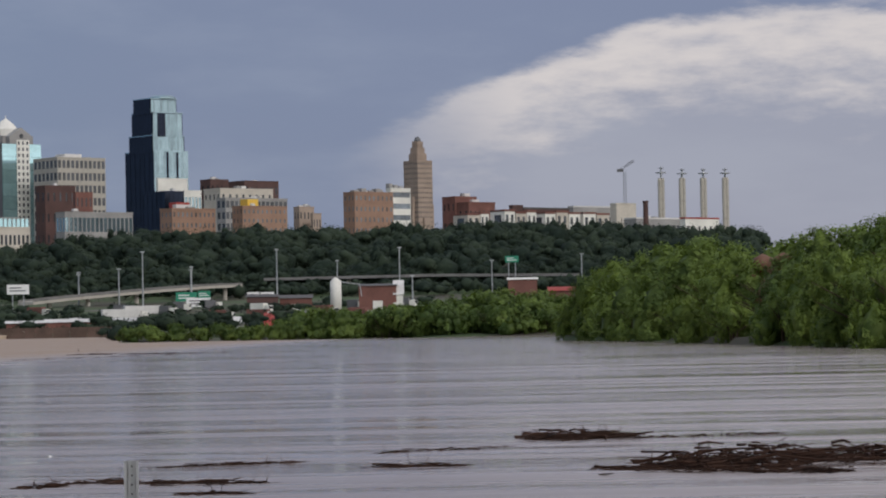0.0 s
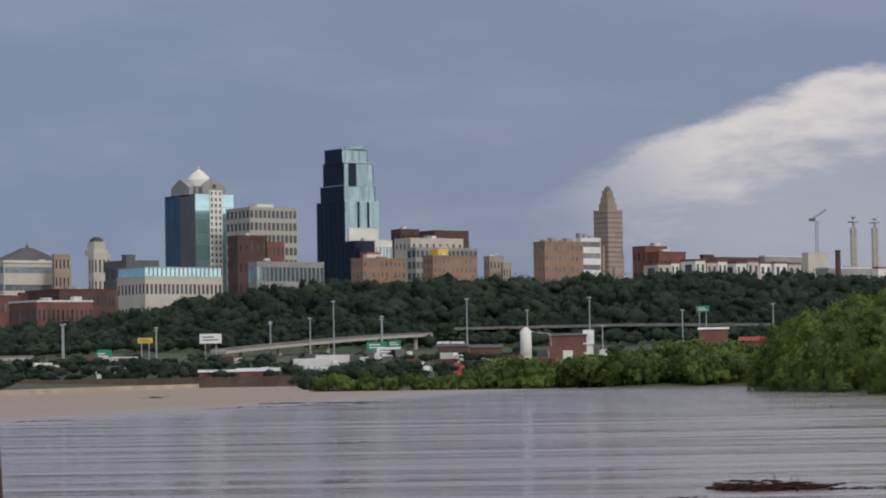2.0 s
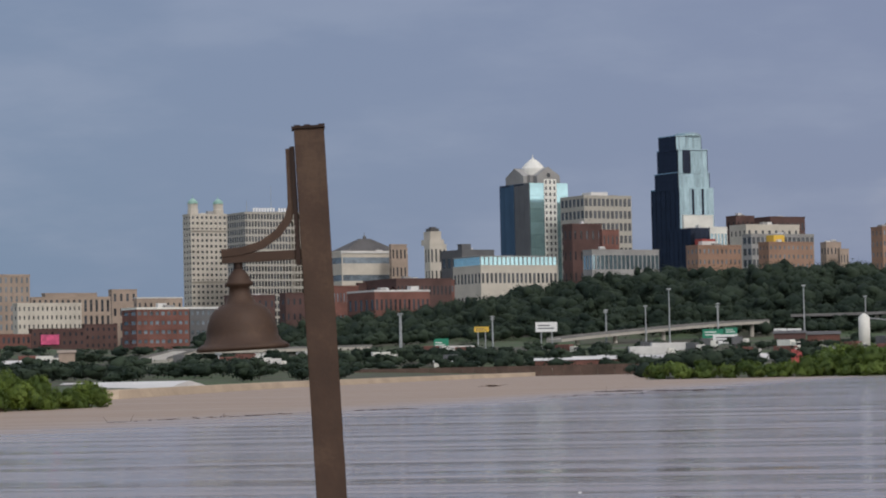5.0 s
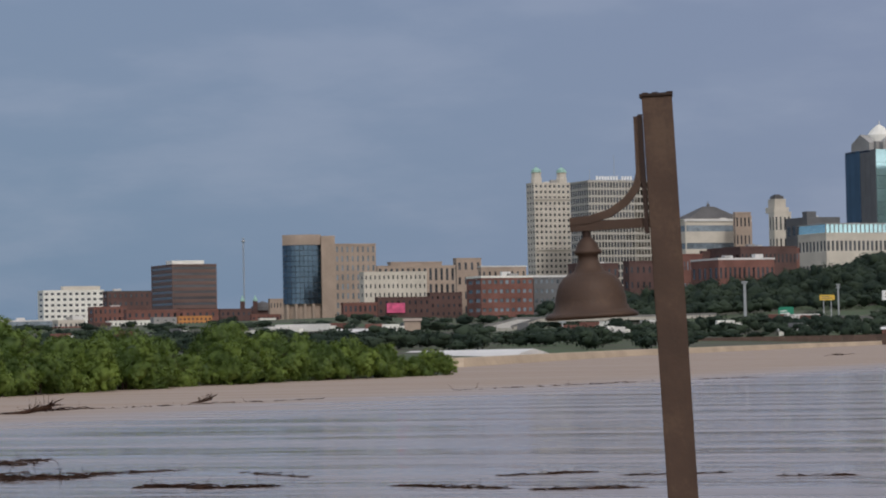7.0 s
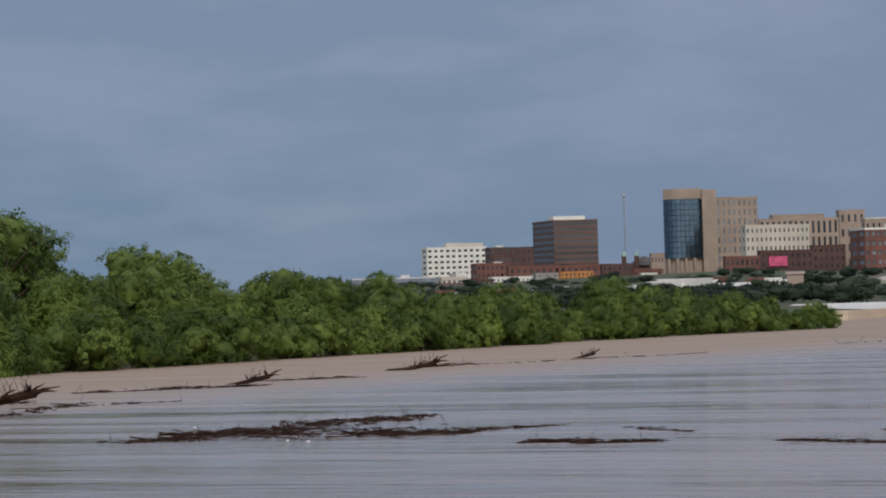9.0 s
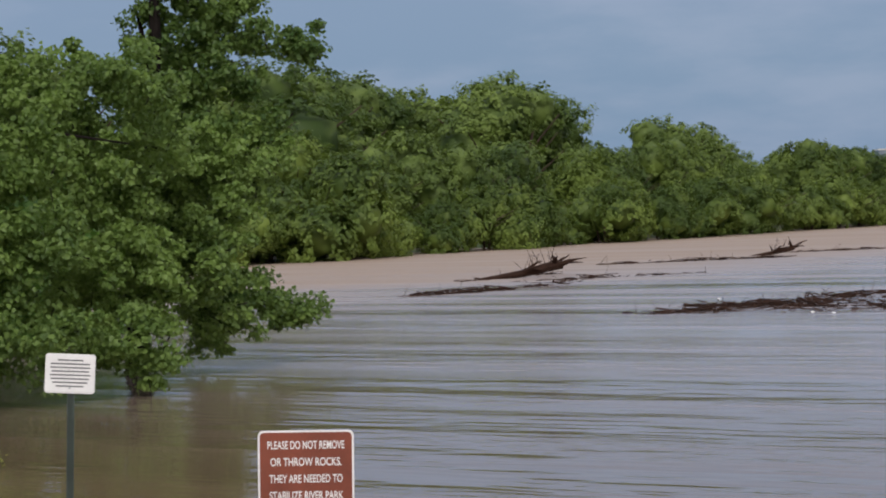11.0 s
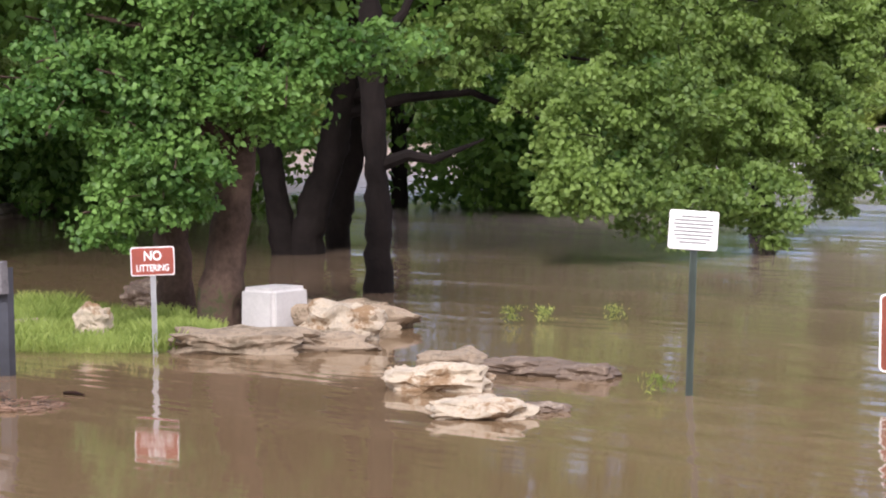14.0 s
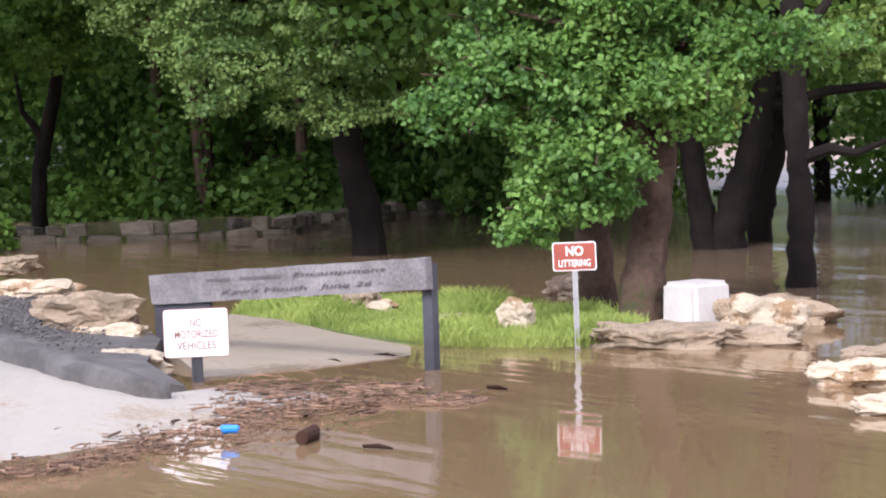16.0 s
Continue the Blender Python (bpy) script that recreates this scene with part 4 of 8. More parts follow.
t5, top = tower('office_block', 'cream stone office block with a teal glass top storey', (-350.0, 1969.1), 66.3, 38.6, 75.9, 3, 18, 8, CREAM, PANE, 0.6, 0.42)
glass_storey(t5, top, 6.9)
t6, top = tower('town_hall', 'stone town hall tower with stepped top', (-575.0, 2924.0), 20.9, 11.7, 136.0, 5, 4, 2, CREAM, fw=0.4, fh=0.6)
stepped_top(t6, top, 20.9, 19.9)
tower('office_block', 'dark grey stepped office block', (-472.0, 2556.8), 35.8, 38.4, 113.2, 4, 7, 4, DARKGREY, fw=0.6, fh=0.4)
tower('office_block', 'dark grey stepped office block', (-473.8, 2566.6), 9.9, 8.0, 118.9, 2, 3, 2, DARKGREY, fw=0.6, fh=0.4)
tower('apartment_block', 'pink stone apartment block', (-516.6, 2446.0), 16.2, 4.0, 115.1, 6, 4, 1, TAN, fw=0.4, fh=0.5)
tower('warehouse', 'low maroon brick warehouse row', (-358.9, 1712.8), 40.9, 42.4, 59.4, 3, 14, 5, DARKBRICK, fw=0.45, fh=0.4)
tower('warehouse', 'low maroon brick warehouse with white trim', (-349.1, 1602.4), 38.1, 33.4, 49.2, 2, 12, 5, BRICK, fw=0.5, fh=0.4, roof=ROOF)
tower('office_block', 'dark glass lower office block', (-231.3, 2308.4), 19.5, 31.5, 114.9, 5, 4, 5, BLUEGLASS, BLUEGLASS, 0.9, 0.85)
tower('office_block', 'white glass lower office block', (-231.9, 2489.2), 19.2, 1.7, 124.0, 4, 5, 1, WHITE, SILVER, 0.7, 0.5)
tower('hotel_block', 'white hotel block below the glass tower', (-281.8, 2745.6), 36.6, 2.9, 149.2, 3, 8, 2, WHITE, SILVER, 0.6, 0.3)
tower('apartment_block', 'maroon brick apartment slab', (-226.8, 2710.5), 22.4, 16.6, 145.2, 6, 4, 2, DARKBRICK, fw=0.35, fh=0.4)
tower('apartment_block', 'maroon brick apartment slab', (-192.2, 2693.2), 42.4, 25.3, 142.3, 6, 7, 3, DARKBRICK, fw=0.35, fh=0.4)
tower('apartment_block', 'cream rendered apartment block', (-179.9, 2242.8), 54.7, 22.1, 113.1, 6, 8, 4, CREAM, fw=0.35, fh=0.35)
tower('apartment_block', 'grey gridded apartment block', (-162.5, 2073.6), 59.5, 11.2, 97.5, 7, 14, 2, GREYSTONE, PANE, 0.72, 0.6)
# pale pane colour here stands in for bright sky reflected in the windows
a1, top = tower('apartment_block', 'tan brick apartment block', (-131.1, 1815.3), 37.2, 11.0, 80.0, 7, 10, 3, TANBRICK, PANEPALE, 0.38, 0.42)
block_on(a1, 'plant_room', 9, 6, 18, 14, top, top + 5.5, YELLOWPAINT, 'yellow plant room')
a2, top = tower('apartment_block', 'tan brick apartment block', (-178.0, 1821.3), 35.7, 13.3, 79.6, 6, 10, 3, TANBRICK, PANEPALE, 0.38, 0.42)
block_on(a2, 'plant_room', 8, 6, 19, 14, top, top + 5.0, REDROOF, 'red plant room')
tower('apartment_block', 'small cream stone block', (-144.6, 2796.3), 19.2, 9.1, 120.2, 5, 4, 2, TAN, fw=0.4, fh=0.4)
tower('apartment_block', 'small cream stone block', (-130.5, 2786.9), 11.1, 3.6, 112.8, 4, 3, 1, TAN, fw=0.4, fh=0.4)
# pale panes again in place of reflected sky
a3, top = tower('apartment_block', 'tan brick apartment block with rooftop plant', (-72.0, 2278.9), 42.0, 14.5, 109.7, 8, 9, 3, TANBRICK, PANEPALE, 0.36, 0.42)
for k in range(4):
    block_on(a3, 'rooftop_unit', 4 + 8 * k, 5, 9 + 8 * k, 11, top, top + 2.5 + 1.5 * (k % 2), GREYSTONE)
a4, top = tower('office_block', 'white banded office block', (-44.8, 2419.6), 23.1, 6.0, 118.9, 8, 1, 1, WHITE, PANEPALE, 0.96, 0.45)
for k in range(3):
    block_on(a4, 'rooftop_unit', 2 + 6 * k, 4, 6 + 6 * k, 9, top, top + 5 - k, GREYSTONE)
deco_tower((-26.0, 3019.9), 21.5, 23.4, 177.8, 187.7, 205.1)
tower('brick_block', 'red brick block on the bluff', (10.9, 2300.0), 24.3, 16.1, 105.2, 4, 5, 3, BRICK, fw=0.35, fh=0.35)
tower('brick_block', 'red brick block on the bluff', (22.0, 2289.9), 30.0, 20.9, 99.9, 3, 6, 3, BRICK, fw=0.35, fh=0.35)
tower('townhouse', 'white balconied townhouse on the bluff edge', (14.3, 1559.9), 9.5, 12.0, 62.2, 3, 2, 1, CREAM, PANE, 0.5, 0.5, roof=BRICK)
tower('townhouse', 'white balconied townhouse on the bluff edge', (21.7, 1567.8), 6.5, 12.0, 63.1, 3, 2, 1, WHITE, PANE, 0.5, 0.5, roof=BRICK)
tower('townhouse', 'white balconied townhouse on the bluff edge', (35.6, 1575.6), 8.0, 12.0, 64.6, 3, 2, 1, WHITE, PANE, 0.5, 0.5, roof=BRICK)
tower('townhouse', 'white balconied townhouse on the bluff edge', (42.3, 1583.4), 8.0, 12.0, 63.5, 3, 2, 1, CREAM, PANE, 0.5, 0.5, roof=BRICK)
tower('townhouse', 'white balconied townhouse on the bluff edge', (48.9, 1591.2), 7.2, 12.0, 64.4, 3, 2, 1, WHITE, PANE, 0.5, 0.5, roof=BRICK)
tower('townhouse', 'white balconied townhouse on the bluff edge', (59.6, 1598.9), 8.2, 12.0, 63.6, 3, 2, 1, WHITE, PANE, 0.5, 0.5, roof=BRICK)
tower('townhouse', 'white balconied townhouse on the bluff edge', (66.4, 1606.6), 9.2, 12.0, 64.5, 3, 2, 1, CREAM, PANE, 0.5, 0.5, roof=BRICK)
tower('townhouse', 'white balconied townhouse on the bluff edge', (73.9, 1614.3), 9.2, 12.0, 63.8, 3, 2, 1, WHITE, PANE, 0.5, 0.5, roof=BRICK)
tower('townhouse', 'white balconied townhouse on the bluff edge', (82.8, 1621.9), 10.3, 12.0, 64.0, 3, 2, 1, WHITE, PANE, 0.5, 0.5, roof=BRICK)
tower('townhouse', 'white balconied townhouse on the bluff edge', (91.1, 1629.5), 10.3, 12.0, 63.5, 3, 2, 1, CREAM, PANE, 0.5, 0.5, roof=BRICK)
tower('townhouse', 'maroon gabled townhouse behind the white row', (41.8, 1639.5), 8.3, 2.9, 69.7, 4, 3, 1, DARKBRICK, fw=0.4,fh=0.4)
tower('warehouse', 'long grey roofed hall behind the townhouses', (56.1, 1899.2), 43.9, 3.9, 78.7, 2, 10, 1, DARKBRICK, fw=0.4, fh=0.4, roof=DARKROOF)
tower('hall', 'long grey exhibition hall on the skyline', (109.0, 2297.4), 53.2, 6.6, 95.2, 2, 9, 1, GREYSTONE, fw=0.6, fh=0.4, roof=ROOF)
tower('hall', 'cream stone block beside the tower crane', (141.6, 2245.5), 22.9, 7.0, 94.7, 2, 2, 1, CREAM, fw=0.1, fh=0.2)
tower('hall', 'long grey exhibition hall with pale roof', (136.4, 1945.2), 50.6, 12.1, 71.9, 2, 10, 2, GREYSTONE, fw=0.6, fh=0.5, roof=ROOF)
tower('hall', 'white gabled hall beneath the pylons', (166.4, 1892.7), 33.9, 5.2, 69.4, 2, 6, 1, WHITE, fw=0.4, fh=0.4, roof=REDROOF)
pylon((229.5, 2890.9), 147.2, 159.6)
pylon((251.3, 2889.1), 146.9, 156.9)
pylon((273.3, 2887.1), 146.6, 156.6)
pylon((296.0, 2884.9), 146.3, 156.2)
brick_chimney((128.5, 1745.3), 75.8)
tower_crane((158.7, 2394.7), 129.0, 138.3)
# river market quarter
m1, top = tower('apartment_block', 'white apartment slab with rows of balconies', (-1148.5, 2332.6), 58.4, 19.5, 59.3, 9, 10, 1, WHITE, PANE, 0.55, 0.42)
block_on(m1, 'penthouse', 20, 3, 56, 12, top, top + 4.5, CREAM)
tower('apartment_block', 'maroon apartment block with dark top', (-1053.2, 2267.3), 44.9, 13.9, 55.6, 6, 9, 1, DARKBRICK, fw=0.4, fh=0.45, roof=DARKROOF)
tower('brick_block', 'red brick loft block', (-958.0, 2035.9), 27.8, 15.9, 37.7, 4, 7, 1, BRICK, fw=0.4, fh=0.5)
tower('brick_block', 'red brick loft block', (-913.2, 2001.5), 85.6, 7.5, 33.8, 3, 16, 1, BRICK, fw=0.4, fh=0.45)
m2, top = tower('office_tower', 'brown granite office tower with ribbon windows', (-920.0, 2108.0), 38.8, 56.1, 72.5, 12, 1, 1, BROWN, PANE, 0.97, 0.42)
block_on(m2, 'penthouse', 2, 6, 30, 22, top, top + 4.0, WHITE, 'white penthouse')
tower('apartment_block', 'white rendered apartment block', (-799.3, 1723.7), 30.0, 7.9, 22.4, 3, 10, 1, WHITE, fw=0.4, fh=0.45)
tower('apartment_block', 'pale grey apartment block with a dark recess', (-751.6, 1690.5), 16.7, 7.3, 23.6, 4, 3, 1, GREYSTONE, fw=0.3, fh=0.3)
tower('apartment_block', 'orange clad apartment block', (-732.7, 1687.8), 23.4, 3.5, 23.9, 4, 8, 1, ORANGE, fw=0.5, fh=0.5)
tower('shop_row', 'low orange shop row', (-697.0, 1659.6), 30.5, 5.6, 17.5, 2, 8, 1, ORANGE, fw=0.5, fh=0.4)
tower('brick_block', 'low red brick depot', (-658.5, 1347.7), 19.7, 6.6, 15.4, 2, 5, 1, BRICK, fw=0.25, fh=0.3)
tower('brick_block', 'maroon brick mill on the city hill', (-662.9, 1401.1), 13.2, 6.6, 17.7, 3, 5, 1, DARKBRICK, fw=0.4, fh=0.4)
tower('hall', 'long flat pale roofed hall', (-1071.7, 2035.1), 77.2, 15.1, 28.6, 1, 12, 1, PANEPALE, SILVER, 0.8, 0.6, roof=ROOF)
tower('hall', 'pale block behind the willows', (-743.2, 1529.0), 16.2, 12.5, 21.2, 2, 5, 1, CREAM, fw=0.4, fh=0.4)
radio_mast((-940.8, 2316.2), 102.0)
twin_tower_church((-900.0, 2224.9), 43.0)
tower('brick_block', 'maroon brick row near the market', (-826.3, 1984.9), 25.7, 4.0, 32.6, 3, 6, 1, DARKBRICK, fw=0.4, fh=0.4)
tower('brick_block', 'red brick row near the market', (-766.6, 1901.3), 22.4, 3.7, 26.6, 3, 6, 1, BRICK, fw=0.4, fh=0.4)
tower('brick_block', 'tan stone block near the market', (-864.3, 2185.3), 16.9, 4.1, 43.2, 3, 6, 1, TAN, fw=0.4, fh=0.4)
tower('brick_block', 'white shed near the market', (-660.6, 1652.9), 10.5, 3.2, 20.8, 3, 6, 1, WHITE, fw=0.4, fh=0.4)
courthouse((-690.2, 1770.2), (-665.5, 1779.6), 9.6, 72.5, 79.5)
tower('court_wing', 'tan stone court wing with tall window bays', (-674.1, 1829.8), 31.5, 6.5, 74.1, 9, 8, 1, TAN, PANEPALE, 0.4, 0.62)
tower('office_block', 'cream stone block with rows of small windows', (-577.7, 1620.1), 42.6, 7.4, 47.7, 6, 14, 1, CREAM, fw=0.35, fh=0.45)
tower('office_block', 'tan stone office block with tall dark windows', (-745.2, 2123.0), 69.5, 8.4, 66.5, 4, 14, 1, TAN, PANE, 0.45, 0.75)
tower('office_block', 'tan stone upper storeys', (-751.1, 2173.9), 46.3, 7.3, 71.0, 2, 10, 1, TAN, fw=0.4,fh=0.4)
tower('brick_block', 'red brick shop building with cream piers', (-514.5, 1409.0), 19.9, 3.3, 25.3, 2, 7, 1, BRICK, fw=0.5, fh=0.6)
m7, top = tower('brick_block', 'maroon brick block with a pink billboard', (-516.7, 1471.9), 32.0, 4.1, 29.0, 3, 9, 1, DARKBRICK, fw=0.35, fh=0.4)
roof_board(m7, PINKPAINT)
tower('brick_block', 'maroon brick block on the city hill', (-517.2, 1566.9), 21.1, 4.2, 32.7, 4, 6, 1, DARKBRICK, fw=0.35, fh=0.4)
tower('stone_block', 'brown stone block with small corner turrets', (-760.2, 2381.6), 24.7, 7.5, 79.3, 5, 4, 1, TAN, fw=0.4, fh=0.5)
tower('stone_block', 'tan stone block on the city hill', (-724.1, 2340.5), 44.3, 7.2, 70.3, 4, 8, 1, TAN, fw=0.35, fh=0.4, roof=ROOF)
twin_turret_tower((-746.9, 2594.6), 39.3, 17.7, 157.7, 175.2)
m9, top = tower('bank_tower', 'grey and white gridded bank tower', (-670.3, 2512.1), 71.2, 37.6, 152.8, 20, 22, 8, CONCRETE, PANE, 0.70, 0.70)
roof_letters(m9, top)
tower('warehouse', 'red brick warehouse with white trim and white end wall', (-437.6, 1413.8), 30.8, 18.9, 37.8, 5, 9, 2, BRICK, PANEPALE, 0.6, 0.4, roof=WHITE)
tower('warehouse', 'grey brick warehouse with pale roof', (-416.3, 1441.1), 25.9, 6.3, 38.0, 5, 8, 1, DARKGREY, PANEPALE, 0.5, 0.4, roof=ROOF)
tower('brick_block', 'maroon brick block below the bank tower', (-498.9, 1833.3), 32.6, 12.9, 55.3, 4, 7, 2, DARKBRICK, fw=0.35, fh=0.4)
tower('brick_block', 'maroon brick warehouse on the city hill', (-366.3, 1454.6), 21.6, 6.6, 44.7, 4, 6, 1, DARKBRICK, fw=0.35, fh=0.4)
g1, top = tower('arena', 'pale stone civic building with a dark hipped roof', (-560.6, 2436.3), 67.5, 20.1, 110.1, 6, 1, 1, CREAM, PANEPALE, 0.97, 0.35)
hip_roof(g1, top, 67.5, 12.7)
tower('warehouse', 'maroon brick warehouse row with white parapet', (-400.4, 1713.8), 18.6, 3.0, 56.0, 3, 8, 1, BRICK, PANEPALE, 0.4, 0.4)
tower('warehouse', 'maroon brick warehouse row with white parapet', (-389.0, 1737.0), 23.1, 3.0, 58.1, 3, 8, 1, DARKBRICK, PANEPALE, 0.4, 0.4)
tower('warehouse', 'maroon brick warehouse row with white parapet', (-373.6, 1760.8), 25.7, 2.9, 59.4, 4, 8, 1, BRICK, PANEPALE, 0.4, 0.4)
tower('warehouse', 'maroon brick warehouse row with white parapet', (-355.8, 1784.9), 23.9, 2.9, 60.3, 4, 8, 1, BRICK, PANEPALE, 0.4, 0.4)
tower('warehouse', 'maroon brick warehouse row with white parapet', (-392.8, 1551.0), 33.6, 2.8, 42.7, 3, 8, 1, BRICK, PANEPALE, 0.4, 0.4)
tower('stone_block', 'tan stone tower block', (-521.9, 2496.0), 11.5, 7.3, 113.7, 6, 3, 1, TAN, fw=0.4,fh=0.4)
# works and sheds on the flats
shed('low red brick depot with a white roof', (-125.1, 790.2), (-114.2, 791.8), 0.2, 4.7, BRICK, ROOF, 0.10)
shed('low red brick depot with a white roof', (-114.2, 791.8), (-101.4, 793.5), 0.1, 5.0, BRICK, ROOF, 0.15)
shed('long white roofed depot', (-112.4, 832.4), (-88.7, 835.3), 0.9, 5.4, DARKBRICK, ROOF, 0.15)
shed('small dark brick works', (-67.5, 947.6), (-56.8, 948.3), 6.3, 12.7, DARKBRICK, DARKROOF, 0.15)
shed('brick works beside the viaduct', (-56.8, 958.3), (-45.7, 958.9), 7.2, 12.4, BRICK, DARKROOF, 0.20)
shed('red arched roof shed', (-45.2, 698.5), (-38.6, 698.9), 2.6, 5.2, CREAM, REDROOF, 0.80)
shed('cream block works by the river', (-37.3, 699.0), (-33.8, 699.2), 2.5, 6.0, CREAM, ROOF, 0.10)
shed('pale roofed shed by the river', (-32.2, 689.3), (-23.7, 689.6), 2.3, 5.2, GREYSTONE, ROOF, 0.30)
shed('pale roofed shed by the river', (-55.4, 687.8), (-46.2, 688.4), 2.1, 4.4, GREYSTONE, ROOF, 0.30)
shed('red brick grain works', (-27.6, 899.6), (-15.4, 899.9), 8.2, 14.9, BRICK, DARKROOF, 0.10)
shed('white roofed store by the river', (-16.2, 899.9), (-13.4, 899.9), 13.7, 15.9, WHITE, ROOF, 0.90)
shed('orange and white container stack', (21.0, 899.8), (30.4, 899.5), 8.6, 16.0, BRICK, WHITE, 0.10)
shed('red brick pump house', (30.4, 799.4), (37.6, 799.1), 4.3, 11.6, BRICK, REDROOF, 0.20)
shed('blue tarpaulined stack by the river', (20.5, 559.6), (23.8, 559.5), 2.9, 5.6, BLUEPAINT, BLUEPAINT, 0.20)
shed('grey steel dock frame house', (14.8, 539.8), (17.5, 539.7), 0.0, 4.9, GREYSTONE, ROOF, 0.10)
shed('long rusty barge hull moored by the trees', (15.3, 479.8), (20.8, 479.6), -0.3, 2.5, DARKBRICK, DARKROOF, 0.05)
shed('pale trailer beside the levee', (-157.7, 804.7), (-148.9, 806.4), 1.3, 4.8, WHITE, ROOF, 0.05)
shed('pale trailer beside the levee', (-153.7, 815.6), (-150.4, 816.3), 1.0, 3.9, WHITE, ROOF, 0.05)
shed('pale trailer beside the levee', (-132.9, 788.9), (-128.1, 789.7), -0.4, 1.6, WHITE, ROOF, 0.05)
shed('long low shed with a pale roof', (-124.2, 359.2), (-106.3, 356.5), 0.3, 1.45, GREYSTONE, ROOF, 0.12)
shed('orange roofed works by the river', (-167.2, 617.8), (-162.5, 619.0), 0.2, 2.1, BRICK, ORANGE, 0.20)
shed('cream block works by the river', (-245.0, 719.4), (-240.8, 720.8), 6.3, 9.6, TAN, TAN, 0.10)
shed('pale roofed shed among the trees', (-221.1, 600.6), (-214.0, 603.2), 3.9, 6.3, WHITE, ROOF, 0.30)
silo((-33.5, 859.3), 8.1, 16.7)
levee([(-97.3, 279.5), (-91.9, 289.8), (-97.1, 327.9), (-109.4, 432.4), (-113.1, 532.1), (-116.4, 640.5), (-115.1, 726.9)])
viaduct('curving concrete ramp on tall piers', [(-154.1, 1038.6, 13.4), (-143.9, 1050.2, 14.6), (-129.2, 1072.2, 16.2), (-111.6, 1094.3, 17.9), (-95.5, 1115.9, 19.2), (-82.6, 1137.0, 19.9)], 9.0, 32.0)
viaduct('long concrete highway viaduct', [(-89.2, 1146.5, 10.0), (-118.3, 1113.7, 9.7), (-152.1, 1109.6, 11.4), (-167.8, 1107.4, 13.1)], 9.0, 32.0)
viaduct('long low highway viaduct', [(-52.7, 998.6, 8.0), (-85.3, 996.4, 8.9), (-115.7, 993.3, 9.5), (-139.8, 990.2, 8.0), (-171.4, 995.4, 9.9), (-209.2, 998.3, 10.6)], 12.0, 30.0)
viaduct('long low highway viaduct', [(-214.0, 976.8, 11.8), (-240.9, 949.9, 11.5), (-264.3, 922.9, 11.4), (-268.3, 900.9, 8.4)], 12.0, 30.0)
viaduct('road bridge beyond the willows', [(-367.1, 821.7, 4.6), (-370.3, 798.3, 4.6), (-376.1, 773.4, 4.5)], 10.0, 25.0)
viaduct('upper highway on the bluff foot', [(58.5, 1188.6, 21.9), (-4.4, 1190.0, 22.9), (-77.2, 1187.5, 22.5)], 10.0, 60.0, 1.2, DARKCONCRETE)
light_mast((-113.5, 1043.8), 16.3, 31.0)
light_mast((-63.1, 1048.1), 11.3, 31.1)
light_mast((-16.6, 1049.9), 7.9, 30.9)
light_mast((-179.8, 1034.5), 15.0, 22.1)
light_mast((-204.1, 978.9), 9.5, 22.9)
light_mast((-125.9, 1072.6), 16.8, 25.4)
light_mast((-98.2, 1075.5), 17.1, 24.6)
light_mast((-204.2, 978.9), 9.2, 22.6)
light_mast((-178.2, 1024.6), 12.1, 20.9)
light_mast((-203.7, 979.0), 9.8, 22.9)
light_mast((-141.2, 1070.7), 15.6, 24.2)
light_mast((-10.7, 949.9), 7.2, 18.5)
light_mast((-46.0, 1199.1), 22.2, 29.8)
light_mast((20.2, 1149.8), 20.8, 27.5)
light_mast((59.0, 1178.5), 22.2, 30.2)
light_mast((-142.6, 1080.6), 10.6, 23.6)
light_mast((-98.9, 1085.5), 11.7, 25.9)
light_mast((-233.6, 509.0), -0.9, 4.2)
light_mast((-223.9, 513.3), -2.3, 2.6)
light_mast((-187.5, 674.4), -0.6, 7.8)
board('white roadside billboard on a post', (-156.0, 987.8), (-148.2, 989.0), 15.0, 18.5, 8.1, WHITEPAINT)
board('green motorway direction sign on a gantry', (-97.4, 1005.3), (-89.8, 1006.0), 11.5, 14.8, 7.8, GREENPAINT)
board('green motorway direction sign on a gantry', (-89.4, 1006.0), (-84.9, 1006.4), 12.7, 15.1, 7.7, GREENPAINT)
board('white trailer board beside the highway', (-91.8, 985.7), (-83.2, 986.5), 9.3, 12.5, 7.6, WHITEPAINT)
board('green motorway direction sign', (-193.9, 991.2), (-188.9, 992.2), 10.7, 13.5, 8.4, GREENPAINT)
board('yellow roadside billboard beside the road', (-179.6, 993.9), (-174.3, 994.8), 15.6, 17.5, 9.8, YELLOWPAINT)
board('green motorway direction sign', (-188.5, 961.7), (-183.8, 962.6), 9.9, 12.7, 6.4, GREENPAINT)
board('white road gantry sign', (26.5, 1179.7), (32.2, 1179.6), 26.9, 29.7, 23.2, GREENPAINT)
board('white trailer board beside the highway', (-66.1, 997.8), (-61.2, 998.1), 11.8, 14.2, 9.1, WHITEPAINT)
board('white trailer board beside the highway', (-71.0, 997.5), (-66.5, 997.8), 11.8, 14.3, 9.2, WHITEPAINT)
# floodwall and yard traffic
floodwall([(-170.0, 725.3), (-153.7, 729.0), (-138.8, 732.0), (-123.8, 734.6), (-108.9, 737.0), (-86.4, 740.0)])
yard_traffic()

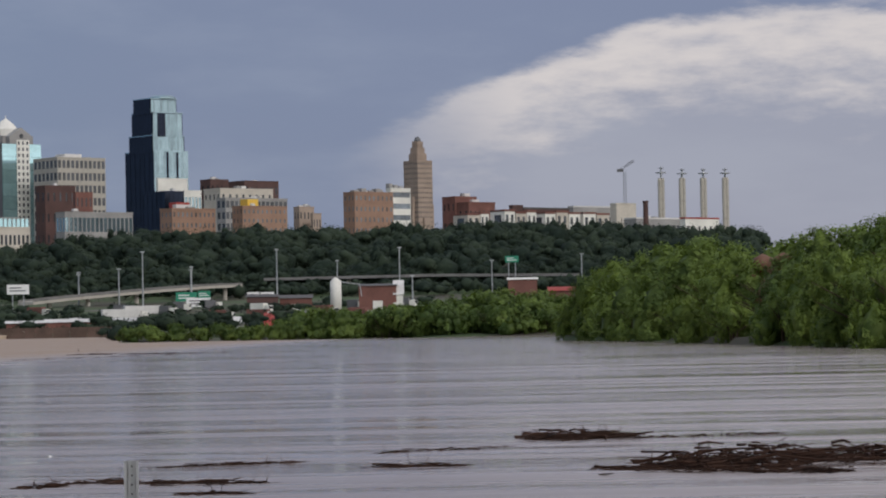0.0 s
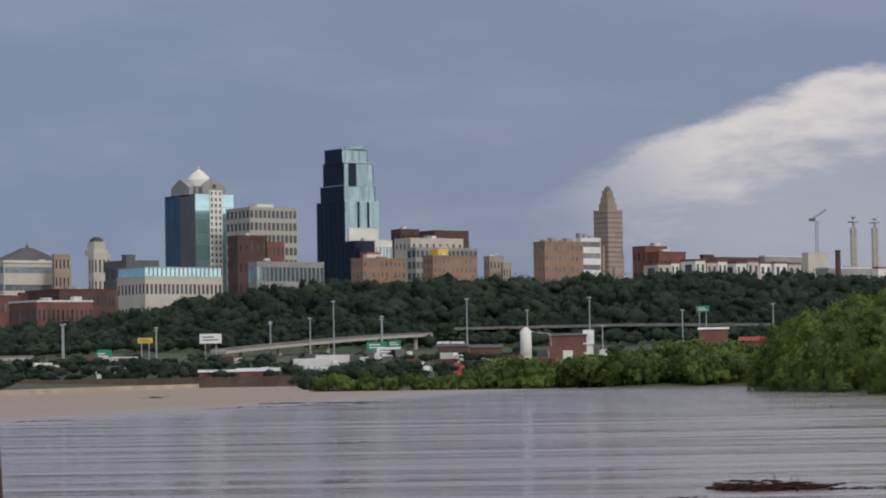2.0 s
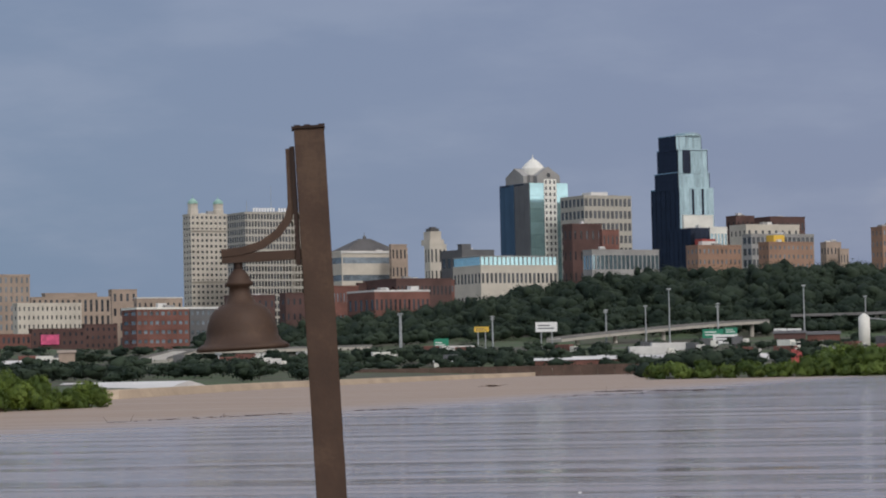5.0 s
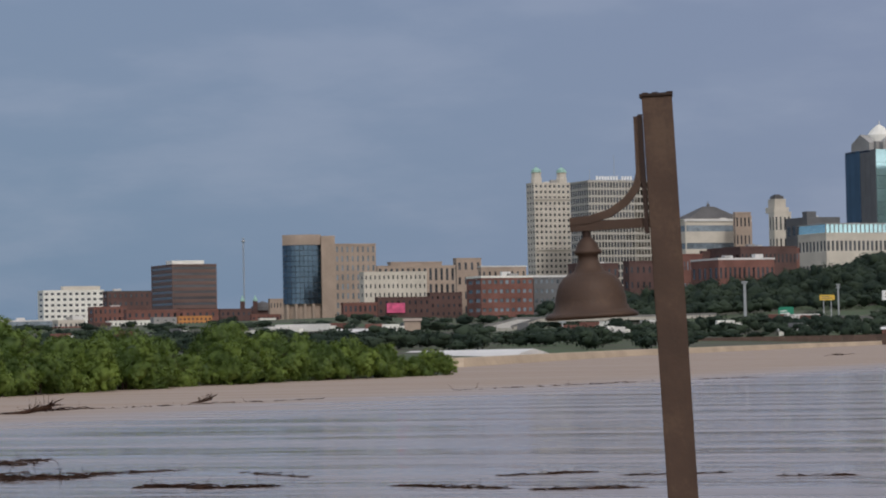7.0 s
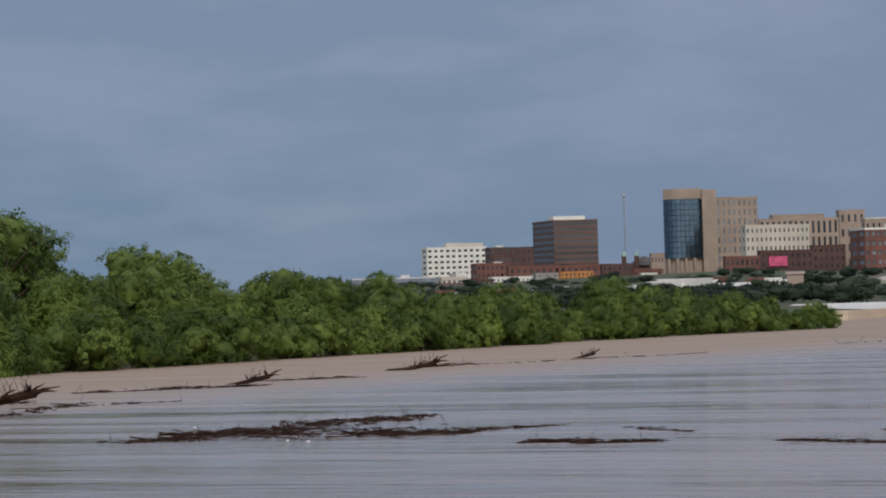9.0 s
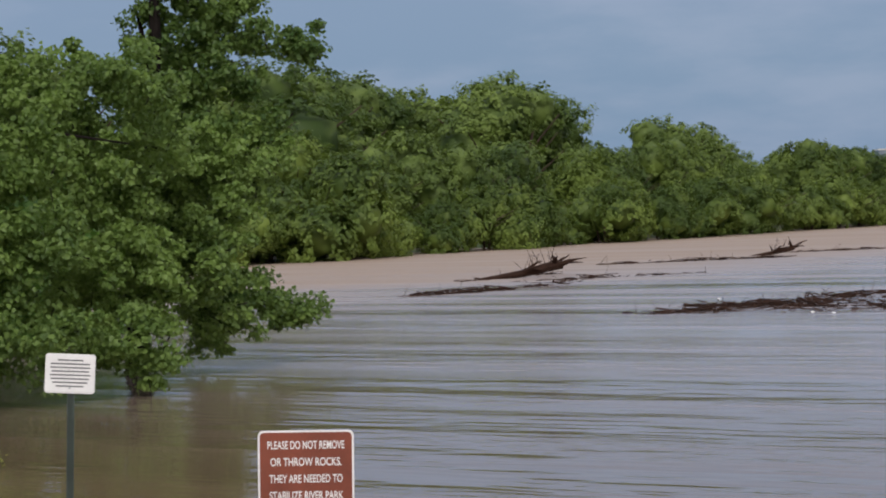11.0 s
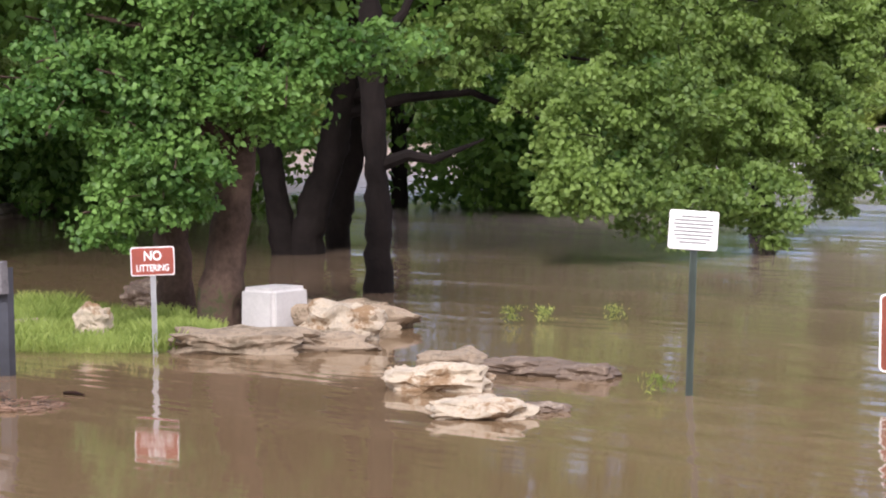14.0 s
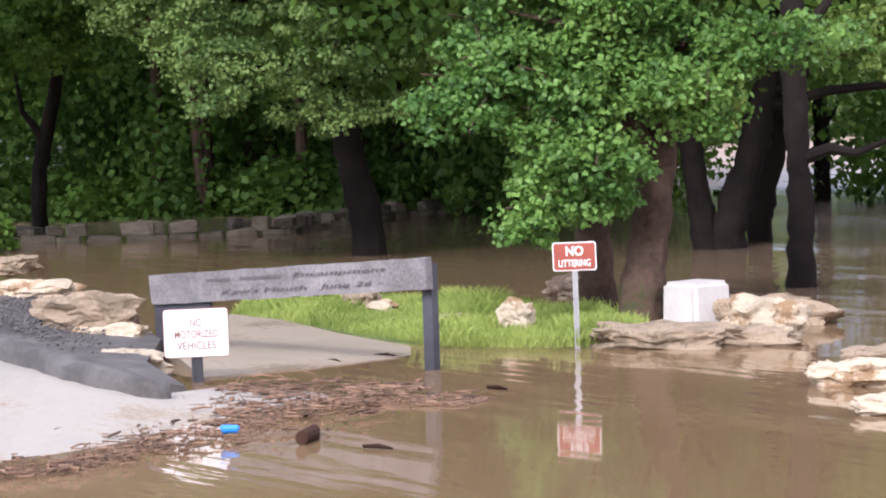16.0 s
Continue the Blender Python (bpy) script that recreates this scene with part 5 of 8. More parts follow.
# ---- trees ----
def bank_tree(label, seed, height, spread, material, leaves, size, willow=True, name="tree"):
    """A multi-stemmed bank tree: tapered stems with limbs, and a crown of many small leaves in uneven clumps."""
    rng = np.random.default_rng(seed)
    owner = thing(name, label, "tree")
    bm = bmesh.new()
    stems = 4 if willow else 2
    blobs = []
    for k in range(stems):
        a = rng.random() * math.tau
        out = spread * 0.35 * rng.random()
        top = (math.cos(a) * out, math.sin(a) * out, height * 0.62)
        tube(bm, [(0.1 * math.cos(a), 0.1 * math.sin(a), -1.2), (top[0] * 0.4, top[1] * 0.4, height * 0.3), top], [0.024 * height, 0.016 * height, 0.006 * height], 6)
        for j in range(3):
            b = a + rng.normal() * 0.9
            tube(bm, [(top[0] * 0.6, top[1] * 0.6, height * (0.3 + 0.08 * j)), (top[0] + math.cos(b) * spread * 0.3, top[1] + math.sin(b) * spread * 0.3, height * (0.5 + 0.1 * j))], [0.009 * height, 0.003 * height], 5)
    part("trunk", bm, BARK, owner)
    n = 6 if willow else 9
    for k in range(n):
        a, u = rng.random() * math.tau, (k + rng.random()) / n
        rad = spread * 0.5 * math.sqrt(u) * 0.8
        z = height * (0.16 + 0.62 * (1 - u ** 1.3) * (0.75 + 0.35 * rng.random()))
        s = spread * (0.24 + 0.09 * rng.random())
        blobs.append((rad * math.cos(a), rad * math.sin(a), max(z, s * 0.6), s, s, min(s * (1.2 if willow else 0.9), height * 0.32)))
    dirs, tris = clump_shape(1)
    inner = bpy.data.meshes.new("bough_mass")
    inner.from_pydata(np.concatenate([np.array(b[:3]) + dirs * np.array(b[3:]) * (0.70 + 0.09 * rng.normal(size=(len(dirs), 1))) for b in blobs]).tolist(), [], np.concatenate([tris + k * len(dirs) for k in range(len(blobs))]).tolist())
    inner.materials.append(material)
    inner.shade_smooth()
    boughs = new("bough_mass", inner)
    boughs.parent = owner
    tagged(boughs, kind="stuff")
    clumps = leaves // 22
    cen, face = shells(rng, blobs, clumps, 0.22, 0.0, 0.25)
    cen[:, 2] = np.clip(cen[:, 2], 0.1, height * 0.97)
    spray = spread * (0.030 + 0.030 * rng.random(clumps))
    pick = np.repeat(np.arange(clumps), 22)
    leaves = len(pick)
    d = rng.normal(size=(leaves, 3))
    d /= np.linalg.norm(d, axis=1, keepdims=True)
    pts = cen[pick] + d * (spray[pick] * (0.5 + 0.6 * rng.random(leaves)))[:, None] * np.array([1, 1, 1.25 if willow else 0.7])
    nrm = 0.55 * d + face[pick] + rng.normal(size=(leaves, 3)) * 0.2
    pts[:, 2] = np.maximum(pts[:, 2], 0.02 + 0.2 * rng.random(leaves))
    ob = new("crown", leaf_mesh("crown", pts, nrm, size * (0.7 + 0.6 * rng.random(leaves)), material, 0.72, rng))
    ob.parent = owner
    return owner


def clump_shape(detail):
    """Directions and faces of a round clump."""
    bm = bmesh.new()
    bmesh.ops.create_icosphere(bm, subdivisions=detail, radius=1.0)
    bm.verts.ensure_lookup_table()
    dirs = np.array([v.co[:] for v in bm.verts])
    tris = np.array([[v.index for v in f.verts] for f in bm.faces])
    bm.free()
    return dirs, tris


def woods(name, label, spots, material, cards, size, seed, jitter=0.28, lumps=0):
    """Far woodland: many crowns, each an uneven heap of leafy boughs under loose leaf clumps. spots: (x, y, z, height, radius)."""
    rng = np.random.default_rng(seed)
    pts, nrm, sz = [], [], []
    verts, faces, used = [], [], 0
    dirs, tris = clump_shape(1)
    for x, y, z, h, r in spots:
        blobs = [(x, y, z + h * 0.5, r * 0.8, r * 0.8, h * 0.46)] + [(x + rng.normal() * r * 0.5, y + rng.normal() * r * 0.5, z + h * (0.40 + 0.40 * rng.random()), r * (0.30 + 0.25 * rng.random()), r * 0.42, h * (0.15 + 0.10 * rng.random())) for _ in range(6)]
        p, q = shells(rng, blobs, cards, 0.16, 0.0, jitter)
        pts.append(p)
        nrm.append(q)
        sz.append(size * (0.6 + 0.8 * rng.random(cards)))
        if lumps:
            for b in blobs[:lumps]:
                c, e = np.array(b[:3]), np.array(b[3:])
                swell = 0.80 + 0.10 * np.sin(dirs @ rng.normal(size=3) * 5 + rng.random() * 6) + 0.08 * rng.normal(size=len(dirs))
                verts.append(c + dirs * e * swell[:, None])
                faces.append(tris + used)
                used += len(dirs)
    me = leaf_mesh(name, np.concatenate(pts), np.concatenate(nrm), np.concatenate(sz), material, 0.8, rng)
    ob = tagged(new(name, me), label, "woods", kind="stuff")
    if lumps:
        inner = bpy.data.meshes.new("bough_mass")
        inner.from_pydata(np.concatenate(verts).tolist(), [], np.concatenate(faces).tolist())
        inner.materials.append(material)
        inner.shade_smooth()
        bough = new("bough_mass", inner)
        bough.parent = ob
        tagged(bough, kind="stuff")
    return ob


def scatter(seed, count, pan0, pan1, r0, r1, h0, h1, rad, sink=0.0):
    rng = np.random.default_rng(seed)
    out = []
    for _ in range(count):
        a, r = pan0 + (pan1 - pan0) * rng.random(), r0 + (r1 - r0) * rng.random()
        x, y = polar(a, r)
        out.append((x, y, ground(x, y) - sink, h0 + (h1 - h0) * rng.random(), rad * (0.7 + 0.6 * rng.random())))
    return out


def bank_trees():
    rng = np.random.default_rng(11)
    kinds = {
        "low": [bank_tree("light green willow shrub standing in flood water", 20 + k, 3.2, 4.2, LEAF_WILLOW, 11000, 0.15) for k in range(3)],
        "mid": [bank_tree("green willow standing in flood water", 30 + k, 5.2, 5.0, LEAF_WILLOW if k % 2 else LEAF_DARK, 12000, 0.17) for k in range(4)],
        "tall": [bank_tree("dark green cottonwood behind the willows", 40 + k, 9.0, 7.5, LEAF_DARK, 14000, 0.22, False) for k in range(3)],
        "right": [bank_tree("bushy green willow on the far bank", 50 + k, 8.5, 8.5, LEAF_WILLOW if k < 2 else LEAF_DARK, 13000, 0.27) for k in range(3)],
        "spit": [bank_tree("dark green brush on the far spit", 60 + k, 4.6, 7.5, LEAF_DARK, 5500, 0.35) for k in range(3)],
        "rust": [bank_tree("bare rusty-twigged tree among willows", 70, 11.0, 7.0, LEAF_RUST, 1500, 0.22, False)],
    }
    used = set()

    def plant(kind, x, y, scale, z=-0.25):
        options = kinds[kind]
        src = options[int(rng.integers(len(options)))]
        m = pose(x, y, z, 0, 0, float(rng.random() * 360)) @ Matrix.Diagonal((scale * (0.9 + 0.25 * rng.random()), scale * (0.9 + 0.25 * rng.random()), scale, 1))
        if src.name in used:
            ob = copy_thing(src, m)
            ob.matrix_basis = m
        else:
            used.add(src.name)
            ob = src
            ob.matrix_basis = m
        tagged(ob, group={"low": "left bank willows", "mid": "left bank willows", "tall": "left bank cottonwoods", "right": "far bank willows", "spit": "spit brush", "rust": "far bank willows"}[kind])

    # left bank: a fringe of willows at the water, taller ones behind
    y = 46.0
    while y < 222:
        fall = 0.75 if 176 < y < 184 or y > 214 else 1.0
        plant("low", float(np.interp(y, [190, 218], [-76.5, -71.5])) - 2.0 * rng.random(), y, (0.8 + 0.35 * rng.random()) * fall)
        y += 2.6 + 1.4 * rng.random()
    plant("low", *polar(-39.2, 121.5), 1.5)      # a lone rounded willow at the water
    y = 44.0
    while y < 214:
        h = float(np.interp(y, [58, 118, 128, 150, 158, 182, 188, 206, 214], [1.05, 1.05, 0.92, 0.98, 0.60, 0.68, 0.90, 0.82, 0.5]))
        plant("mid", float(np.interp(y, [190, 214], [-83, -76])) - 4 * rng.random(), y, h * (0.9 + 0.25 * rng.random()))
        y += 3.2 + 1.6 * rng.random()
    y = 46.0
    while y < 228:
        h = float(np.interp(y, [46, 132, 160, 168, 206, 214, 228], [1.34, 1.30, 1.08, 0.62, 0.68, 0.48, 0.4]))
        plant("tall", -98 - 14 * rng.random(), y, h * (0.92 + 0.16 * rng.random()))
        y += 2.3 + 1.1 * rng.random()
    # far bank on the other side of the side channel
    for pan, r, s in [(2.75, 324, 0.6), (3.3, 318, 1.0), (3.9, 312, 1.2), (4.5, 300, 1.25), (5.1, 285, 1.2), (5.7, 268, 1.0), (6.2, 255, 1.0), (6.9, 240, 0.95), (7.5, 228, 0.9), (8.1, 216, 0.92), (8.8, 205, 0.88), (9.6, 198, 0.9), (10.6, 190, 0.9),
                      (4.9, 262, 0.62), (3.4, 306, 0.5), (4.0, 296, 0.6), (6.0, 250, 0.55), (7.0, 228, 0.6), (8.4, 206, 0.55), (5.4, 300, 1.35), (6.3, 285, 1.3), (7.0, 270, 1.2), (8.0, 250, 1.25), (8.6, 246, 1.25), (9.3, 236, 1.3), (10.0, 225, 1.3)]:
        x, y = polar(pan, r + 6)
        plant("right", x, y, s)
    for pan, r in ((6.7, 262), (7.2, 258)):
        plant("rust", *polar(pan, r), 0.95)
    # brush along the spit
    pan = -6.55
    while pan < 2.6:
        r = profile(SHORE, pan) if pan < 2.3 else 436
        s = float(np.interp(pan, [-6.6, -3.4, -2.8, -1.4, -0.6, 0.6, 2.4], [0.62, 0.65, 0.9, 1.0, 1.1, 1.2, 1.05]))
        plant("spit", *polar(pan, r + 3 + 4 * rng.random()), s * (0.85 + 0.3 * rng.random()))
        if pan > -3.0:
            plant("spit", *polar(pan + 0.2, r + 14 + 4 * rng.random()), s * (1.0 + 0.4 * rng.random()))
        pan += 0.36 + 0.16 * rng.random()


bank_trees()
bluff = scatter(5, 700, -15.5, 6.5, 1225, 1480, 8, 17, 8.0, 1.5) + scatter(6, 220, -15, 7, 1195, 1260, 6, 12, 6.5, 1.0) + scatter(7, 90, -4, 5, 1470, 1540, 9, 17, 8.0, 1.0)
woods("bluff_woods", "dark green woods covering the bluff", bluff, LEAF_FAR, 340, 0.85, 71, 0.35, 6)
flats = scatter(8, 90, -14, 6, 1130, 1190, 5, 8, 4.5) + scatter(17, 120, -14, 5, 1150, 1200, 4, 8, 5.0) + scatter(13, 70, -14, 6, 900, 985, 2, 4.5, 3.5) + scatter(9, 110, -14.5, -6.8, 775, 900, 2, 6, 3.6) + scatter(14, 70, -6.8, 2, 500, 760, 2, 5, 3.2) + scatter(10, 170, -27, -18.5, 560, 880, 2.5, 4.6, 4.0) + scatter(15, 60, -17.6, -13, 480, 800, 2, 5, 3.5) + scatter(12, 110, -30, -14.5, 950, 1300, 2.5, 5, 5.0) + scatter(16, 50, -28, -19.5, 320, 480, 1.6, 3.2, 3.0) + scatter(18, 45, -20.5, -17.2, 420, 600, 1.8, 3.4, 3.5)
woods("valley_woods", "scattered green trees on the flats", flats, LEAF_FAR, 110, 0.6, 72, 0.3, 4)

# ---- near materials ----
PAVING = surface("worn_concrete_paving", (0.29, 0.265, 0.235), 0.8, var=0.16, scale=0.6, fine=25, bump=0.3, stain=(0.25, 0.20, 0.15), stain_at=0.6)
ASPHALT = surface("broken_asphalt", (0.075, 0.068, 0.066), 0.9, var=0.4, scale=1.5, fine=25, bump=0.9, stain=(0.16, 0.14, 0.12), stain_at=0.66)
STONE = surface("brown_limestone", (0.26, 0.20, 0.14), 0.9, var=0.35, scale=2.2, fine=9, bump=0.8, per_piece=0.15, stain=(0.13, 0.10, 0.065), stain_at=0.56)
PALESTONE = surface("pale_limestone", (0.43, 0.36, 0.27), 0.9, var=0.32, scale=2.4, fine=9, bump=0.8, per_piece=0.1, stain=(0.22, 0.14, 0.075), stain_at=0.56)
DARKSTONE = surface("dark_wet_stone", (0.12, 0.085, 0.06), 0.8, var=0.4, scale=2.5, fine=9, bump=0.9, stain=(0.30, 0.24, 0.18), stain_at=0.64)
WALLSTONE = surface("mossy_wall_stone", (0.125, 0.105, 0.080), 0.95, var=0.4, scale=1.8, fine=10, bump=0.7, per_piece=0.55)
TURF = surface("wet_turf", (0.10, 0.14, 0.03), 0.95, var=0.3, scale=3.0, fine=8, bump=0.5)
BLADES = leaf_material("grass_blades", (0.13, 0.19, 0.035), (0.33, 0.40, 0.11), 0.3, 0.6, 1.5, 0.6)
# brighter copy of the leaf colour below, with sunlight put into it
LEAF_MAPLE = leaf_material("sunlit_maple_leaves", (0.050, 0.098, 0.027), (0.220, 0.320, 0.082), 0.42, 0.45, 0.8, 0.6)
LEAF_LOCUST = leaf_material("locust_leaves", (0.055, 0.112, 0.034), (0.190, 0.285, 0.085), 0.35, 0.5, 0.9, 0.6)
# bark of the back trees: canopy shade is put into its near-black colour
SHADEBARK = surface("shade_dark_bark", (0.013, 0.010, 0.009), 0.95, var=0.4, scale=1.2, fine=9, bump=0.8)
for bark in (BARK, SHADEBARK, DEADWOOD):
    bark.node_tree.nodes["Principled BSDF"].inputs["Specular IOR Level"].default_value = 0.12
# darker leaf copy for the woods behind, with shade put into the colour
LEAF_SHADE = leaf_material("shade_toned_leaves", (0.040, 0.095, 0.018), (0.120, 0.220, 0.036))
BOXPAINT = surface("white_box_concrete", (0.48, 0.46, 0.445), 0.8, var=0.10, scale=3.0, fine=10, bump=0.2)
SIGNBROWN = surface("brown_sign_enamel", (0.19, 0.045, 0.022), 0.45, var=0.15, scale=4.0, fine=10)
SIGNRED = surface("faded_red_sign_enamel", (0.26, 0.055, 0.035), 0.45, var=0.12, scale=5.0, fine=10)
LETTER_RED = surface("faded_red_lettering", (0.21, 0.085, 0.075), 0.6, var=0.2, scale=8.0)
GREENPOST = surface("dark_green_post_paint", (0.045, 0.062, 0.052), 0.5, 0.2, 0.2, 3.0)
TIMBER = surface("weathered_grey_timber", (0.17, 0.16, 0.165), 0.9, var=0.35, scale=2.0, fine=16, bump=0.7, stain=(0.26, 0.25, 0.25), stain_at=0.68)
CARVED = surface("dark_carved_lettering", (0.085, 0.08, 0.082), 0.9, var=0.2, scale=5.0)
POSTBLACK = surface("black_stained_post", (0.040, 0.042, 0.052), 0.75, var=0.3, scale=3.0, bump=0.4)
RUST = surface("rusted_weathering_steel", (0.080, 0.047, 0.032), 0.7, 0.35, 0.22, 2.5, 18, 0.35, stain=(0.112, 0.070, 0.046), stain_at=0.6)
DARKRUST = surface("dark_rusted_edge", (0.040, 0.022, 0.016), 0.75, 0.3, 0.25, 3.0, 16, 0.4)
BARKSTICK = surface("broken_bark", (0.115, 0.070, 0.046), 0.9, var=0.4, scale=3.0, fine=8, bump=0.5, per_island=0.7)
PLASTIC = surface("white_plastic", (0.8, 0.8, 0.78), 0.35, var=0.05, scale=5.0)
BLUEPLASTIC = surface("blue_plastic", (0.02, 0.20, 0.62), 0.35, var=0.05, scale=5.0)

WETPAVING = surface("wet_concrete_path", (0.27, 0.225, 0.175), 0.6, var=0.18, scale=0.7, fine=22, bump=0.3, stain=(0.17, 0.13, 0.09), stain_at=0.58)
KERBSTONE = surface("rough_kerb_asphalt", (0.082, 0.076, 0.074), 0.95, var=0.35, scale=3.0, fine=14, bump=1.0)


# ---- near things ----
def patch(name, outline, material, label, thick):
    """A paved or earth surface with its own thickness."""
    bm = bmesh.new()
    top = [bm.verts.new(p) for p in outline]
    low = [bm.verts.new((p[0], p[1], p[2] - thick)) for p in outline]
    n = len(top)
    for k in range(n):
        bm.faces.new((top[k], top[(k + 1) % n], low[(k + 1) % n], low[k]))
    face = bm.faces.new(top)
    bmesh.ops.triangulate(bm, faces=[face])
    bmesh.ops.recalc_face_normals(bm, faces=bm.faces)
    whole(name, bm, material, label, name.replace("_", " "), kind="structure")


def kerb(points):
    """A rough rounded kerb: separate stones along a line."""
    owner = thing("kerb", "rough dark asphalt kerb at the pavement edge", "kerb", kind="structure")
    rng = np.random.default_rng(4)
    pts = [Vector(p) for p in points]
    bm = bmesh.new()
    fine = []
    for a, b in zip(pts, pts[1:]):
        fine += [a.lerp(b, k / 4) for k in range(4)]
    fine.append(pts[-1])
    last = len(fine) - 1
    rings = []
    for i, p in enumerate(fine):
        d = (fine[min(i + 1, last)] - fine[max(i - 1, 0)]).normalized()
        side = Vector((-d.y, d.x, 0)).normalized()
        s = 1.0 if i < last - 1 else (0.75 if i == last - 1 else 0.3)
        rings.append([bm.verts.new(p + side * (u * 0.10 + 0.012 * rng.normal()) * s + Vector((0, 0, (v + 0.012 * rng.normal()) * (s if v > 0 else 1))))
                      for u, v in ((-1.2, -0.4), (-1.1, -0.06), (-0.8, 0.0), (0, 0.03), (0.8, -0.01), (1.1, -0.06), (1.2, -0.4))])
    for r0, r1 in zip(rings, rings[1:]):
        for k in range(6):
            bm.faces.new((r0[k], r1[k], r1[k + 1], r0[k + 1]))
    bm.faces.new(rings[-1])
    bmesh.ops.recalc_face_normals(bm, faces=bm.faces)
    part("kerb_run", bm, KERBSTONE, owner, smooth=True)


def gravel(outline):
    """Loose broken asphalt on the verge."""
    rng = np.random.default_rng(6)
    pts = np.array(outline)
    bm = bmesh.new()
    for k in range(1500):
        wts = rng.dirichlet(np.ones(len(pts)) * 0.6)
        c = wts @ pts
        s = 0.007 + 0.016 * rng.random() ** 2
        made = bmesh.ops.create_icosphere(bm, subdivisions=1, radius=s)["verts"]
        for v in made:
            v.co = Vector((v.co.x * (0.7 + 0.6 * rng.random()), v.co.y * (0.7 + 0.6 * rng.random()), v.co.z * 0.7)) + Vector((c[0], c[1], c[2] + 0.005))
    whole("gravel", bm, KERBSTONE, "loose dark gravel on the verge", "gravel", kind="stuff")


def grass_bank(outline):
    patch("grass_bank", outline, TURF, "bright green grass bank at the flood edge", 0.5)
    rng = np.random.default_rng(8)
    poly = np.array(outline)
    lo, hi = poly.min(0), poly.max(0)
    pts = []
    while len(pts) < 24000:
        p = lo + (hi - lo) * rng.random(3)
        inside, j = False, len(poly) - 1
        for i in range(len(poly)):
            (xi, yi), (xj, yj) = poly[i][:2], poly[j][:2]
            if (yi > p[1]) != (yj > p[1]) and p[0] < (xj - xi) * (p[1] - yi) / (yj - yi) + xi:
                inside = not inside
            j = i
        if inside:
            pts.append((p[0], p[1], 0.03))
    pts = np.array(pts)
    n = len(pts)
    # blades: tall thin upright triangles with a bend
    tall = (0.035 + 0.075 * rng.random(n)) * (1 + 0.8 * (np.sin(pts[:, 0] * 2.3) * np.sin(pts[:, 1] * 3.1) > 0.3))
    a = rng.random(n) * math.tau
    lean = rng.normal(size=(n, 2)) * 0.35
    v = np.empty((n, 4, 3), np.float32)
    wdt = 0.005
    v[:, 0] = pts + np.stack([np.cos(a) * wdt, np.sin(a) * wdt, np.zeros(n)], 1)
    v[:, 1] = pts - np.stack([np.cos(a) * wdt, np.sin(a) * wdt, np.zeros(n)], 1)
    v[:, 2] = pts + np.stack([lean[:, 0] * tall * 0.4 - np.cos(a) * wdt * 0.6, lean[:, 1] * tall * 0.4 - np.sin(a) * wdt * 0.6, tall * 0.6], 1)
    v[:, 3] = pts + np.stack([lean[:, 0] * tall, lean[:, 1] * tall, tall], 1)
    faces = [f for k in range(0, n * 4, 4) for f in ((k, k + 1, k + 2), (k, k + 2, k + 3))]
    me = bpy.data.meshes.new("grass")
    me.from_pydata(v.reshape(-1, 3).tolist(), [], faces)
    me.materials.append(BLADES)
    tagged(new("grass", me), "bright green uncut grass blades", "grass", kind="stuff")


def rock(label, at, size, turn, seed, material, name):
    """A weathered block with broken layers and worn edges."""
    rng = np.random.default_rng(seed)
    bm = bmesh.new()
    bmesh.ops.create_icosphere(bm, subdivisions=4, radius=1.0)
    off = Vector(rng.random(3) * 50)
    for v in bm.verts:
        d = v.co.normalized()
        p = max(abs(d.x), abs(d.y), abs(d.z))
        q = d / (p ** 0.5)
        q *= 0.92 + 0.34 * noise.noise(d * 1.6 + off) + 0.16 * noise.noise(d * 4.0 + off) + 0.06 * noise.noise(d * 11 + off)
        crack = noise.noise(Vector((d.x * 1.5, d.y * 1.5, d.z * 7)) + off)
        q.x *= 1 + 0.06 * crack
        q.y *= 1 + 0.06 * crack
        q.z += 0.22 * noise.noise(Vector((d.x * 2.5, d.y * 2.5, 0)) + off)
        v.co = Vector((q.x * size[0] * 0.54, q.y * size[1] * 0.54, (q.z * 0.62 + 0.40) * size[2]))
    whole(name, bm, material, label, "rock", pose(*at, 0, 0, turn), "park rocks", smooth=False)


def concrete_box(a, b, top):
    a, b = Vector(a), Vector(b)
    ax = b - a
    h = top
    owner = thing("concrete_box", "white painted concrete box with a rounded lid", "box", pose(a.x, a.y, -0.1, 0, 0, math.degrees(math.atan2(ax.y, ax.x)) - 30))
    w_ = ax.length * 1.10
    bm = bmesh.new()
    box(bm, 0, 0, 0, w_, w_ * 1.1, h + 0.02)
    for v in bm.verts:
        if v.co.z > h * 0.5:
            v.co.x = w_ / 2 + (v.co.x - w_ / 2) * 0.95
            v.co.y = w_ / 2 + (v.co.y - w_ / 2) * 0.95
    bmesh.ops.bevel(bm, geom=bm.edges[:], offset=0.045, segments=3, affect="EDGES")
    part("body", bm, BOXPAINT, owner)


